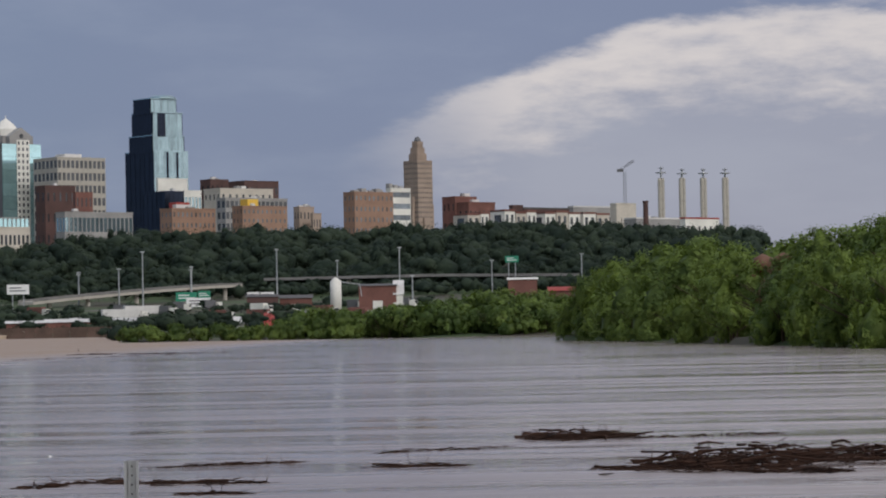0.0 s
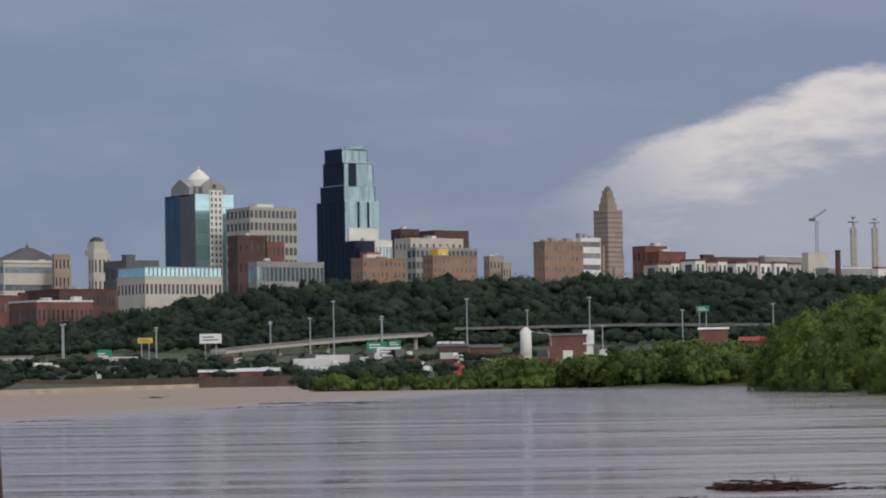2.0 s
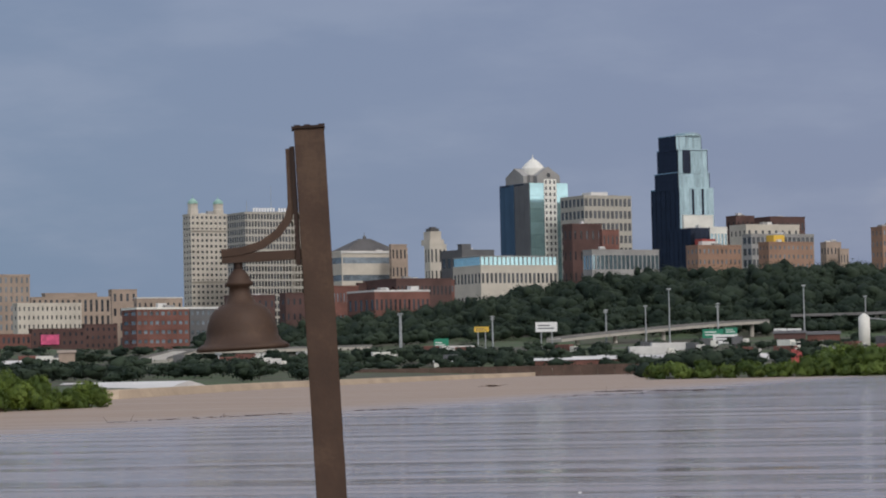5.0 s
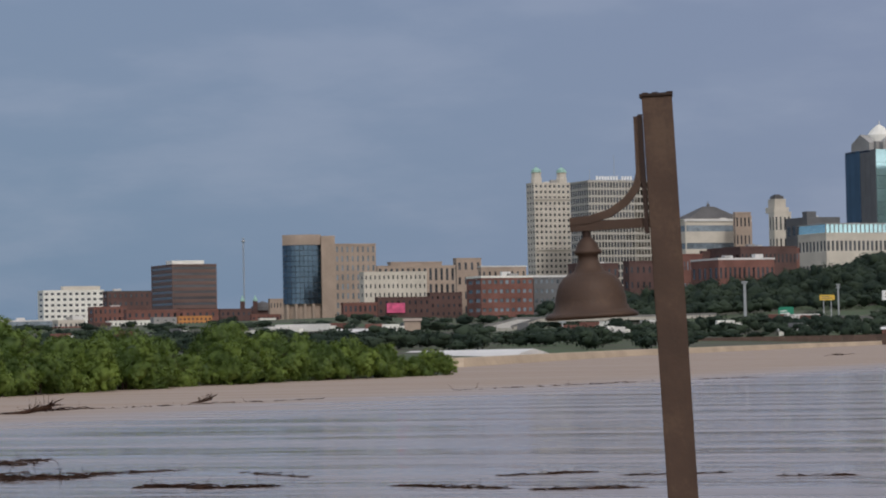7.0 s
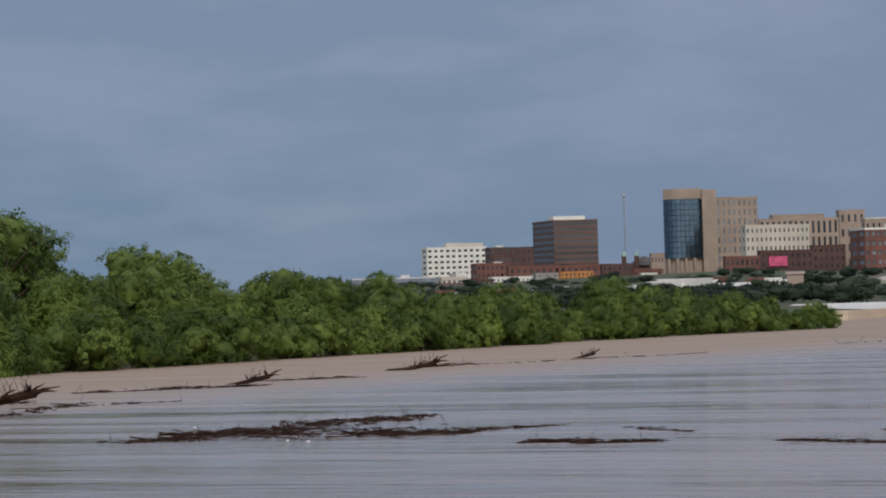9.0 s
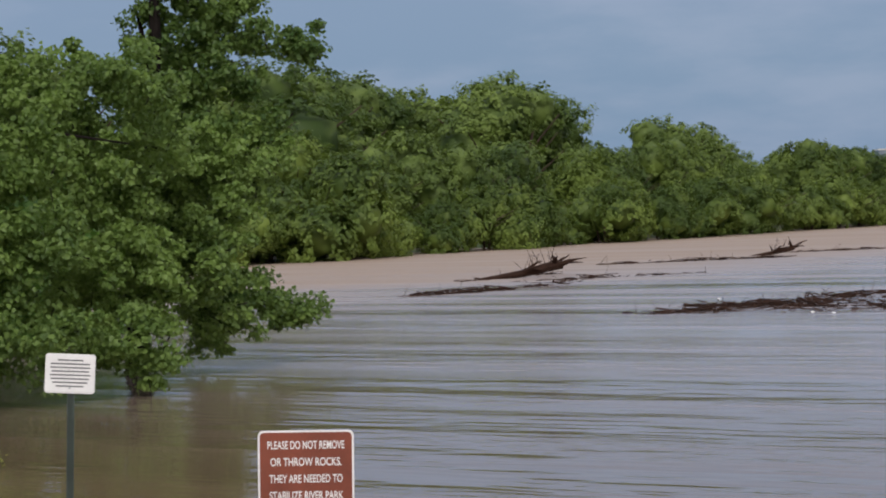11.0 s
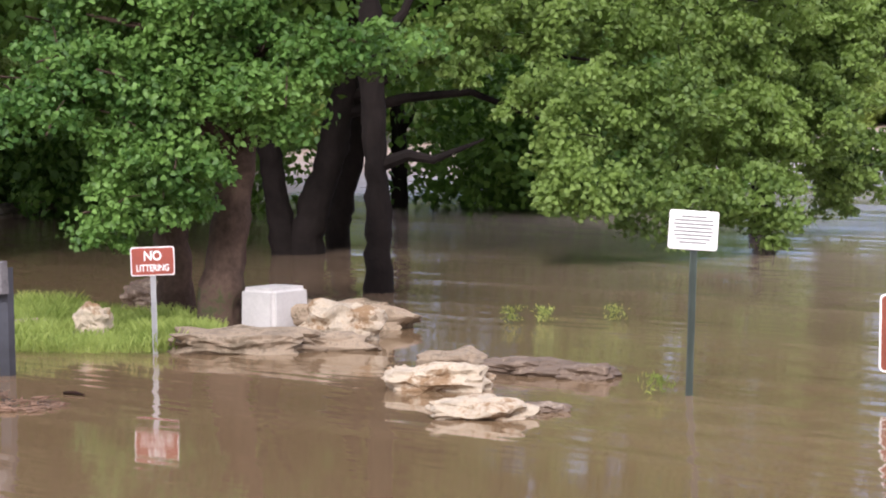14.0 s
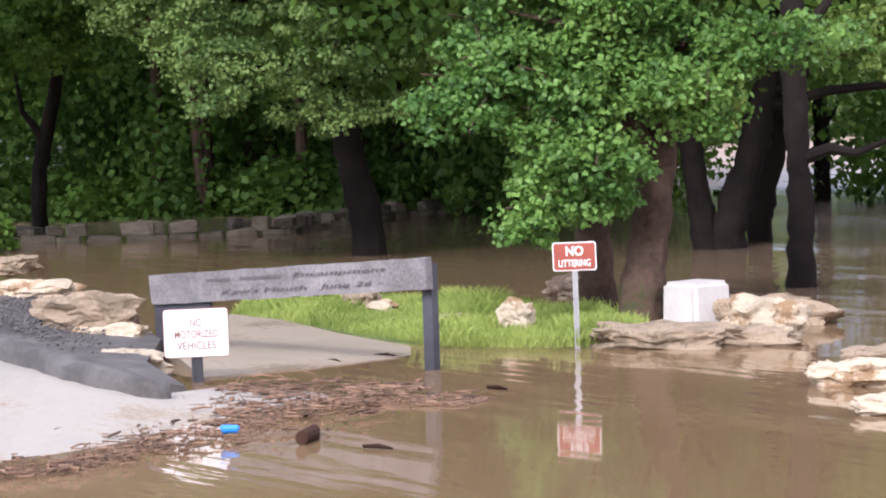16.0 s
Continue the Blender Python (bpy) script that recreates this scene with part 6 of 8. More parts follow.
def plate(bm, w_, h, y0, y1, r):
    """A sign plate with rounded corners, upright in x and z, hanging from the middle of its top edge."""
    out = []
    for cx, cz, a0 in ((w_ / 2 - r, -r, 0), (-w_ / 2 + r, -r, 90), (-w_ / 2 + r, -h + r, 180), (w_ / 2 - r, -h + r, 270)):
        for k in range(5):
            a = radians(a0 + 22.5 * k)
            out.append((cx + r * math.cos(a), cz + r * math.sin(a)))
    front = [bm.verts.new((x, y0, z)) for x, z in out]
    back = [bm.verts.new((x, y1, z)) for x, z in out]
    bm.faces.new(front)
    bm.faces.new(back[::-1])
    n = len(out)
    for k in range(n):
        bm.faces.new((front[k], front[(k + 1) % n], back[(k + 1) % n], back[k]))
    bmesh.ops.recalc_face_normals(bm, faces=bm.faces)


def lettering(text, height, x, z, y, material, parent, width=None, bold=0.0, shear=0.0, name="lettering"):
    """A line of words as thin raised letters, centred on x with its foot at z."""
    cu = bpy.data.curves.new("text", "FONT")
    cu.body, cu.size, cu.align_x, cu.extrude, cu.offset, cu.shear = text, height * 1.37, "CENTER", 0.002, bold, shear
    tmp = bpy.data.objects.new("text", cu)
    scene.collection.objects.link(tmp)
    bpy.context.view_layer.update()
    me = bpy.data.meshes.new_from_object(tmp.evaluated_get(bpy.context.evaluated_depsgraph_get()))
    have = tmp.dimensions.x
    bpy.data.objects.remove(tmp)
    me.materials.clear()
    me.materials.append(material)
    ob = new(name, me)
    ob.parent = parent
    s = width / have if width else 1.0
    ob.matrix_basis = Matrix.Translation((x, y, z)) @ Matrix.Rotation(radians(90), 4, "X") @ Matrix.Diagonal((s, 1, 1, 1))
    return ob


def u_post(bm, a, b, w_=0.06):
    """A U-channel post from a to b."""
    a, b = Vector(a), Vector(b)
    for x0, x1, y0, y1 in ((-w_ / 2, -w_ / 4, 0, 0.012), (w_ / 4, w_ / 2, 0, 0.012), (-w_ / 4, w_ / 4, 0.028, 0.036), (-w_ / 4 - 0.004, -w_ / 4 + 0.004, 0, 0.03), (w_ / 4 - 0.004, w_ / 4 + 0.004, 0, 0.03)):
        lo = [bm.verts.new(a + Vector(p)) for p in ((x0, y0, 0), (x1, y0, 0), (x1, y1, 0), (x0, y1, 0))]
        hi = [bm.verts.new(b + Vector(p)) for p in ((x0, y0, 0), (x1, y0, 0), (x1, y1, 0), (x0, y1, 0))]
        bm.faces.new(lo[::-1])
        bm.faces.new(hi)
        for i in range(4):
            bm.faces.new((lo[i], lo[(i + 1) % 4], hi[(i + 1) % 4], hi[i]))


def sign(label, at, z, w_, h, turn, lean, foot, rim, face, post, border, post_w=0.05):
    """A post-mounted sign: rim plate, inner face, two bolts and a channel post down to its foot."""
    owner = thing("sign", label, "sign", pose(at[0], at[1], z, 0, -lean, turn))
    bm = bmesh.new()
    plate(bm, w_, h, -0.004, 0.004, w_ * 0.06)
    panel = part("panel", bm, rim, owner)
    if border:
        bm = bmesh.new()
        plate(bm, w_ - border * 2, h - border * 2, -0.008, -0.0045, w_ * 0.045)
        ob = part("face", bm, face, panel)
        ob.location.z = -border
    inv = owner.matrix_world.inverted()
    f = inv @ Vector((foot[0], foot[1], -0.8))
    top = Vector((f.x * 0.02, 0.006, -0.012))
    f.y = 0.006 + (f.y * 0.0)
    bm = bmesh.new()
    u_post(bm, f, top, post_w)
    part("post", bm, post, owner)
    for zz in (-h * 0.16, -h * 0.86):
        bm = bmesh.new()
        lathe(bm, [(0.008, 0), (0.008, 0.006), (0.004, 0.009)], 8)
        bmesh.ops.transform(bm, matrix=Matrix.Translation((0, -0.008, zz)) @ Matrix.Rotation(radians(90), 4, "X"), verts=bm.verts)
        part("bolt", bm, STEEL, owner)
    return owner, panel


def rocks_sign(at, z, w_, h, turn, lean, foot):
    owner, panel = sign("brown and white park sign standing in flood water", at, z, w_, h, turn, lean, foot, WHITEPAINT, SIGNBROWN, STEEL, 0.016)
    for k, (line, share) in enumerate((("PLEASE DO NOT REMOVE", 0.80), ("OR THROW ROCKS.", 0.74), ("THEY ARE NEEDED TO", 0.76), ("STABILIZE RIVER PARK", 0.77))):
        lettering(line, h * 0.105, 0, -h * (0.235 + 0.215 * k), -0.009, WHITEPAINT, panel, w_ * share, 0.0012)


def rules_sign(at, z, w_, h, turn, lean, foot):
    owner, panel = sign("white notice on a dark green post in flood water", at, z, w_, h, turn, lean, foot, WHITEPAINT, WHITEPAINT, GREENPOST, 0.010, 0.058)
    for k in range(8):
        bm = bmesh.new()
        share = (0.5, 0.78, 0.8, 0.74, 0.8, 0.76, 0.7, 0.55)[k]
        zz = -h * (0.16 + 0.094 * k)
        box(bm, -w_ * share / 2, -0.0095, zz - h * 0.018, w_ * share / 2, -0.0085, zz + h * 0.018)
        part("text_bar", bm, DARKGREY, panel)


def litter_sign(at, z, w_, h, turn, lean, foot):
    owner, panel = sign("faded red no littering sign on a steel post", at, z, w_, h, turn, lean, foot, WHITEPAINT, SIGNRED, STEEL, 0.010)
    lettering("NO", h * 0.33, 0, -h * 0.46, -0.009, WHITEPAINT, panel, w_ * 0.40, 0.003)
    lettering("LITTERING", h * 0.24, 0, -h * 0.84, -0.009, WHITEPAINT, panel, w_ * 0.74, 0.0015)


def vehicles_sign(at, z, w_, h, turn, lean, foot):
    owner, panel = sign("white no motorized vehicles sign with faded red letters", at, z, w_, h, turn, lean, foot, LETTER_RED, WHITEPAINT, POSTBLACK, 0.007, 0.085)
    for k, (line, share) in enumerate((("NO", 0.18), ("MOTORIZED", 0.66), ("VEHICLES", 0.60))):
        lettering(line, h * 0.16, 0, -h * (0.36 + 0.235 * k), -0.009, LETTER_RED, panel, w_ * share, 0.0012)
    bm = bmesh.new()
    box(bm, -0.05, 0.02, -1.3, 0.05, 0.12, -h * 0.3)
    bmesh.ops.bevel(bm, geom=bm.edges[:], offset=0.006, segments=1, affect="EDGES")
    part("timber_post", bm, POSTBLACK, owner)


def beam_barrier(a, b, thick, foot_r, foot_l):
    """A weathered timber beam on two dark posts, with a carved inscription."""
    a, b = Vector(a), Vector(b)
    ax = b - a
    length = ax.length
    turn = math.degrees(math.atan2(ax.y, ax.x))
    rise = math.degrees(math.asin(ax.z / length))
    owner = thing("beam_barrier", "weathered grey timber beam barrier on black posts", "barrier", pose(a.x, a.y, a.z, 0, -rise, turn))
    bm = bmesh.new()
    n = 24
    rings = []
    rng = np.random.default_rng(2)
    for k in range(n + 1):
        x = length * k / n
        e = 0.004 * rng.normal(size=8)
        rings.append([bm.verts.new((x, y + e[i], z + e[i + 4])) for i, (y, z) in enumerate(((-0.05, -thick / 2), (0.05, -thick / 2), (0.05, thick / 2), (-0.05, thick / 2)))])
    for r0, r1 in zip(rings, rings[1:]):
        for k in range(4):
            bm.faces.new((r0[k], r1[k], r1[(k + 1) % 4], r0[(k + 1) % 4]))
    bm.faces.new(rings[0])
    bm.faces.new(rings[-1][::-1])
    bmesh.ops.recalc_face_normals(bm, faces=bm.faces)
    beam = part("beam", bm, TIMBER, owner)
    # the two names are kept as bars
    for x0, x1 in ((0.22, 0.31), (0.345, 0.50)):
        bm = bmesh.new()
        box(bm, length * x0, -0.060, thick * 0.16, length * x1, -0.056, thick * 0.26)
        part("text_bar", bm, CARVED, beam)
    lettering("Encampment", thick * 0.17, length * 0.70, thick * 0.15, -0.062, CARVED, beam, length * 0.33, 0.0, 0.25)
    lettering("Kaw's Mouth   June 26 -", thick * 0.17, length * 0.56, -thick * 0.28, -0.062, CARVED, beam, length * 0.58, 0.0, 0.25)
    inv = owner.matrix_world.inverted()
    for foot, x in ((foot_r, length - 0.06), (foot_l, 0.02)):
        f = inv @ Vector((foot[0], foot[1], foot[2] - 0.7))
        bm = bmesh.new()
        top = Vector((x, 0.09, thick * 0.30))
        f.y = 0.09
        made = []
        for p in (f, top):
            made.append([bm.verts.new(p + Vector(q)) for q in ((-0.055, -0.045, 0), (0.055, -0.045, 0), (0.055, 0.045, 0), (-0.055, 0.045, 0))])
        bm.faces.new(made[0][::-1])
        bm.faces.new(made[1])
        for i in range(4):
            bm.faces.new((made[0][i], made[0][(i + 1) % 4], made[1][(i + 1) % 4], made[1][i]))
        part("post", bm, POSTBLACK, owner)
    # no real member: a dark board put in as the shade below the beam
    bm = bmesh.new()
    box(bm, 0.02, -0.01, -thick * 0.95, 0.72, 0.03, -thick * 0.52)
    part("rail", bm, POSTBLACK, owner, "dark board standing in for shade below the beam")


def lamp_post(top, low):
    """A rusted square steel post with a curved bracket and a bell-shaped shade, leaning slightly."""
    top, low = Vector(top), Vector(low)
    up = (top - low).normalized()
    right = Vector((-top.y, top.x, 0)).normalized() * -1
    right = (right - up * right.dot(up)).normalized()
    away = up.cross(right)
    foot = top - up * 5.6
    m = Matrix((right, away, up)).transposed().to_4x4()
    owner = thing("lamp_post", "rusted steel lamp post with a bell shade, slightly leaning", "lamp post", Matrix.Translation(foot) @ m)
    u = 1 / 363.0
    zt = 5.6
    bm = bmesh.new()
    box(bm, -0.072, -0.06, 0, 0.076, 0.06, zt)
    bmesh.ops.bevel(bm, geom=bm.edges[:], offset=0.004, segments=2, affect="EDGES")
    part("post", bm, RUST, owner)
    bm = bmesh.new()
    box(bm, -0.082, -0.07, zt + 0.001, 0.080, 0.07, zt + 0.014)
    for x in (-0.07, -0.02, 0.05):
        box(bm, x, -0.06, zt + 0.0145, x + 0.03, 0.06, zt + 0.020)
    part("cap_plate", bm, DARKRUST, owner)
    bm = bmesh.new()
    box(bm, -0.098, -0.045, zt - 240 * u, -0.074, 0.045, zt - 30 * u)
    part("back_plate", bm, DARKRUST, owner)
    # bracket: upright strap that sweeps out into the arm
    bm = bmesh.new()
    path = [(-36, -33), (-37, -90), (-38, -133), (-46, -158), (-66, -182), (-95, -200), (-130, -209), (-167, -211)]
    rows = []
    for i, (x, z) in enumerate(path):
        x0, z0 = path[max(0, i - 1)]
        x1, z1 = path[min(len(path) - 1, i + 1)]
        d = Vector((x1 - x0, 0, z1 - z0)).normalized()
        nrm = Vector((-d.z, 0, d.x))
        c = Vector((x * u, 0, zt + z * u))
        rows.append([bm.verts.new(c + nrm * s * 0.019 + Vector((0, t, 0))) for s, t in ((-1, -0.035), (1, -0.035), (1, 0.035), (-1, 0.035))])
    for r0, r1 in zip(rows, rows[1:]):
        for k in range(4):
            bm.faces.new((r0[k], r1[k], r1[(k + 1) % 4], r0[(k + 1) % 4]))
    bm.faces.new(rows[0])
    bm.faces.new(rows[-1][::-1])
    bmesh.ops.recalc_face_normals(bm, faces=bm.faces)
    part("bracket", bm, RUST, owner)
    bm = bmesh.new()
    box(bm, -167 * u, -0.03, zt - 229 * u, -26 * u, 0.03, zt - 212.5 * u)
    part("arm", bm, RUST, owner)
    bm = bmesh.new()
    tube(bm, [(-139 * u, 0, zt - 229 * u), (-139 * u, 0, zt - 246 * u)], [0.022, 0.022], 10)
    part("stem", bm, DARKRUST, owner)
    bm = bmesh.new()
    shape = [(8, 240), (15, 248), (20, 256), (21, 262), (25, 264), (25, 269), (18, 272), (19, 284), (24, 292), (27, 300), (37, 304), (47, 311), (55, 322), (60, 336), (63, 350), (64, 362), (67, 364), (68, 369), (78, 374), (83, 379), (83, 382), (78, 384), (60, 370), (44, 335), (10, 318)]
    lathe(bm, [(r * u, -b * u) for r, b in shape], 40, (-139 * u, 0, zt))
    bmesh.ops.recalc_face_normals(bm, faces=bm.faces)
    part("shade", bm, RUST, owner, "rusted bell-shaped shade", True)
    bm = bmesh.new()
    lathe(bm, [(0.02, 0), (0.045, 0.03), (0.05, 0.07), (0.02, 0.11)], 16, (-139 * u, 0, zt - 368 * u))
    part("bulb", bm, PLASTIC, owner)


def channel_post(top):
    owner = thing("channel_post", "bare galvanised channel post without its sign", "post", pose(top[0], top[1], -0.8, 0, 0, 0))
    bm = bmesh.new()
    u_post(bm, (0, 0, 0), (0, 0, top[2] + 0.8), 0.078)
    part("post", bm, STEEL, owner)
    for k in range(4):
        bm = bmesh.new()
        lathe(bm, [(0.006, 0), (0.006, 0.004)], 8)
        bmesh.ops.transform(bm, matrix=Matrix.Translation((0, 0.026, top[2] + 0.8 - 0.03 - 0.05 * k)) @ Matrix.Rotation(radians(90), 4, "X"), verts=bm.verts)
        part("bolt_hole", bm, DARKROOF, owner)


def raft(label, a, b, width, count, seed, thick, lift, z=0.0, stub=1.0):
    """A drifting mat: many crossing sticks and bark pieces between two ends."""
    rng = np.random.default_rng(seed)
    a, b = Vector((*a, z)), Vector((*b, z))
    d = b - a
    length = d.length
    side = Vector((-d.y, d.x, 0)).normalized()
    bm = bmesh.new()
    for k in range(int(count * 2.2) if stub == 1.0 else count):
        f = rng.random()
        bulge = math.sqrt(max(0.05, 1 - (2 * f - 1) ** 2)) * (0.45 + 0.55 * abs(math.sin(f * 9 + seed)))
        c = a + d * f + side * (rng.normal() * 0.34 * width * bulge) + Vector((0, 0, lift * (rng.random() ** 2) * bulge))
        ln = min(length * 0.5, thick * (3 + 16 * rng.random() ** 2) * stub)
        turn = math.atan2(d.y, d.x) + rng.normal() * 0.7
        v = Vector((math.cos(turn), math.sin(turn), rng.normal() * 0.06)) * ln / 2
        kink = Vector((rng.normal(), rng.normal(), 0.4 * rng.normal())) * ln * 0.09
        r = thick * (0.25 + 0.75 * rng.random() ** 2) * 0.5
        tube(bm, [c - v, c + kink, c + v], [r, r * 0.95, r * 0.5], 5)
    for k in range(count // 12):
        f = rng.random()
        c = a + d * f + side * rng.normal() * 0.25 * width
        tube(bm, [c, c + Vector((rng.normal() * 3, rng.normal() * 3, 3 + 4 * rng.random())) * thick * stub], [thick * 0.2, thick * 0.06], 4)
    me = mesh_of("driftwood", bm, DEADWOOD if stub == 1.0 else BARKSTICK)
    tagged(new("driftwood", me), label, "driftwood", "drift mats", kind="stuff")


def root_wad(at, size, seed):
    """A stranded stump with its roots in the air."""
    owner = thing("root_wad", "dark dead stump with upturned roots adrift", "driftwood", pose(at[0], at[1], 0))
    tagged(owner, group="root wads")
    rng = np.random.default_rng(seed + 70)
    bm = bmesh.new()
    turn = rng.random() * 0.8 - 0.4
    d = Vector((math.cos(turn + 0.5), math.sin(turn + 0.5), 0))
    s = size
    tube(bm, [-d * 1.6 * s + Vector((0, 0, -0.1)), Vector((0, 0, 0.12 * s)), d * 1.0 * s + Vector((0, 0, 0.34 * s))], [0.05 * s, 0.10 * s, 0.13 * s], 8)
    part("log", bm, DEADWOOD, owner)
    for k in range(13):
        bm = bmesh.new()
        a = rng.random() * math.tau
        out = Vector((d.x * 0.3 + math.cos(a) * 0.5, d.y * 0.3 + math.sin(a) * 0.5, 0.05 + 0.4 * rng.random())) * s
        base = d * 0.9 * s + Vector((0, 0, 0.31 * s)) if k % 3 else Vector((0, 0, 0.12 * s))
        tube(bm, [base, base + out * 0.5 + Vector((0, 0, 0.05)), base + out * (0.7 + 0.4 * rng.random())], [0.06 * s, 0.035 * s, 0.01 * s], 5)
        part("root", bm, DEADWOOD, owner)
    bm = bmesh.new()
    for k in range(14):
        f = rng.random()
        base = d * f * s + Vector((0, 0, (0.12 + 0.22 * f) * s))
        tube(bm, [base, base + Vector((rng.normal() * 0.25, rng.normal() * 0.25, 0.25 + 0.4 * rng.random())) * s], [0.012 * s, 0.004 * s], 4)
    tagged(part("twig_spray", bm, DEADWOOD, owner), kind="stuff")


def float_bottle(at):
    bm = bmesh.new()
    tube(bm, [(-0.048, 0, 0.006), (-0.044, 0, 0.006), (0.024, 0, 0.008), (0.04, 0, 0.008), (0.055, 0, 0.008)], [0.011, 0.018, 0.018, 0.008, 0.007], 10)
    whole("plastic_bottle", bm, PLASTIC, "white plastic bottle floating among sticks", "bottle", pose(at[0], at[1], 0, 0, 0, 30) @ Matrix.Scale(0.65, 4), "floating litter")


def blue_cup(at):
    bm = bmesh.new()
    tube(bm, [(-0.06, 0, 0.03), (-0.05, 0, 0.035), (0.06, 0, 0.035), (0.07, 0, 0.03)], [0.025, 0.034, 0.03, 0.015], 12)
    whole("plastic_cup", bm, BLUEPLASTIC, "blue plastic cup lying in the tide line", "cup", pose(*at, 0, 0, 60))


def cut_log(at):
    bm = bmesh.new()
    tube(bm, [(0, 0, 0.03), (0.05, 0.3, 0.03), (0.02, 0.7, 0.0)], [0.05, 0.055, 0.04], 10)
    whole("cut_log", bm, DEADWOOD, "short dark cut log at the water edge", "log", pose(*at, 0, 0, 55))


def drift_stick(at, seed):
    rng = np.random.default_rng(seed)
    bm = bmesh.new()
    tube(bm, [(-0.12, 0, 0.015), (0, 0.01, 0.02), (0.13, -0.01, 0.012)], [0.012, 0.018, 0.008], 6)
    whole("drift_stick", bm, DEADWOOD, "short wet stick lying in shallow water", "stick", pose(at[0], at[1], 0, 0, 0, float(rng.random() * 60)), "loose sticks")


def stone_wall(points):
    """A dry wall of separate rough blocks in two courses."""
    owner = thing("stone_wall", "low dry stone retaining wall at the wood edge", "wall", kind="structure")
    rng = np.random.default_rng(15)
    shapes = []
    for k in range(5):
        bm = bmesh.new()
        bmesh.ops.create_cube(bm, size=1.0)
        bmesh.ops.bevel(bm, geom=bm.edges[:], offset=0.10, segments=1, affect="EDGES")
        for v in bm.verts:
            v.co += Vector(rng.normal(size=3) * 0.035)
        shapes.append(mesh_of("stone", bm, WALLSTONE))
    for a, b in zip(points, points[1:]):
        a, b = Vector(a), Vector(b)
        d = (b - a).normalized()
        length = (b - a).length
        turn = math.atan2(d.y, d.x)
        for row in range(2):
            s = -0.1 * row
            while s < length:
                w_ = 0.24 + 0.42 * rng.random()
                if row < 1 or rng.random() > 0.25:
                    h = 0.13 + 0.13 * rng.random()
                    ob = new("stone", shapes[int(rng.integers(5))])
                    ob.parent = owner
                    c = a + d * (s + w_ / 2)
                    ob.matrix_basis = Matrix.Translation((c.x - d.y * (0.06 * row + 0.04 * rng.normal()), c.y + d.x * (0.06 * row + 0.04 * rng.normal()), 0.0 + 0.18 * row)) @ Matrix.Rotation(turn + 0.22 * rng.normal(), 4, "Z") @ Matrix.Rotation(0.10 * rng.normal(), 4, "Y") @ Matrix.Diagonal((w_ * 0.88, 0.35, h, 1))
                s += w_ + 0.01


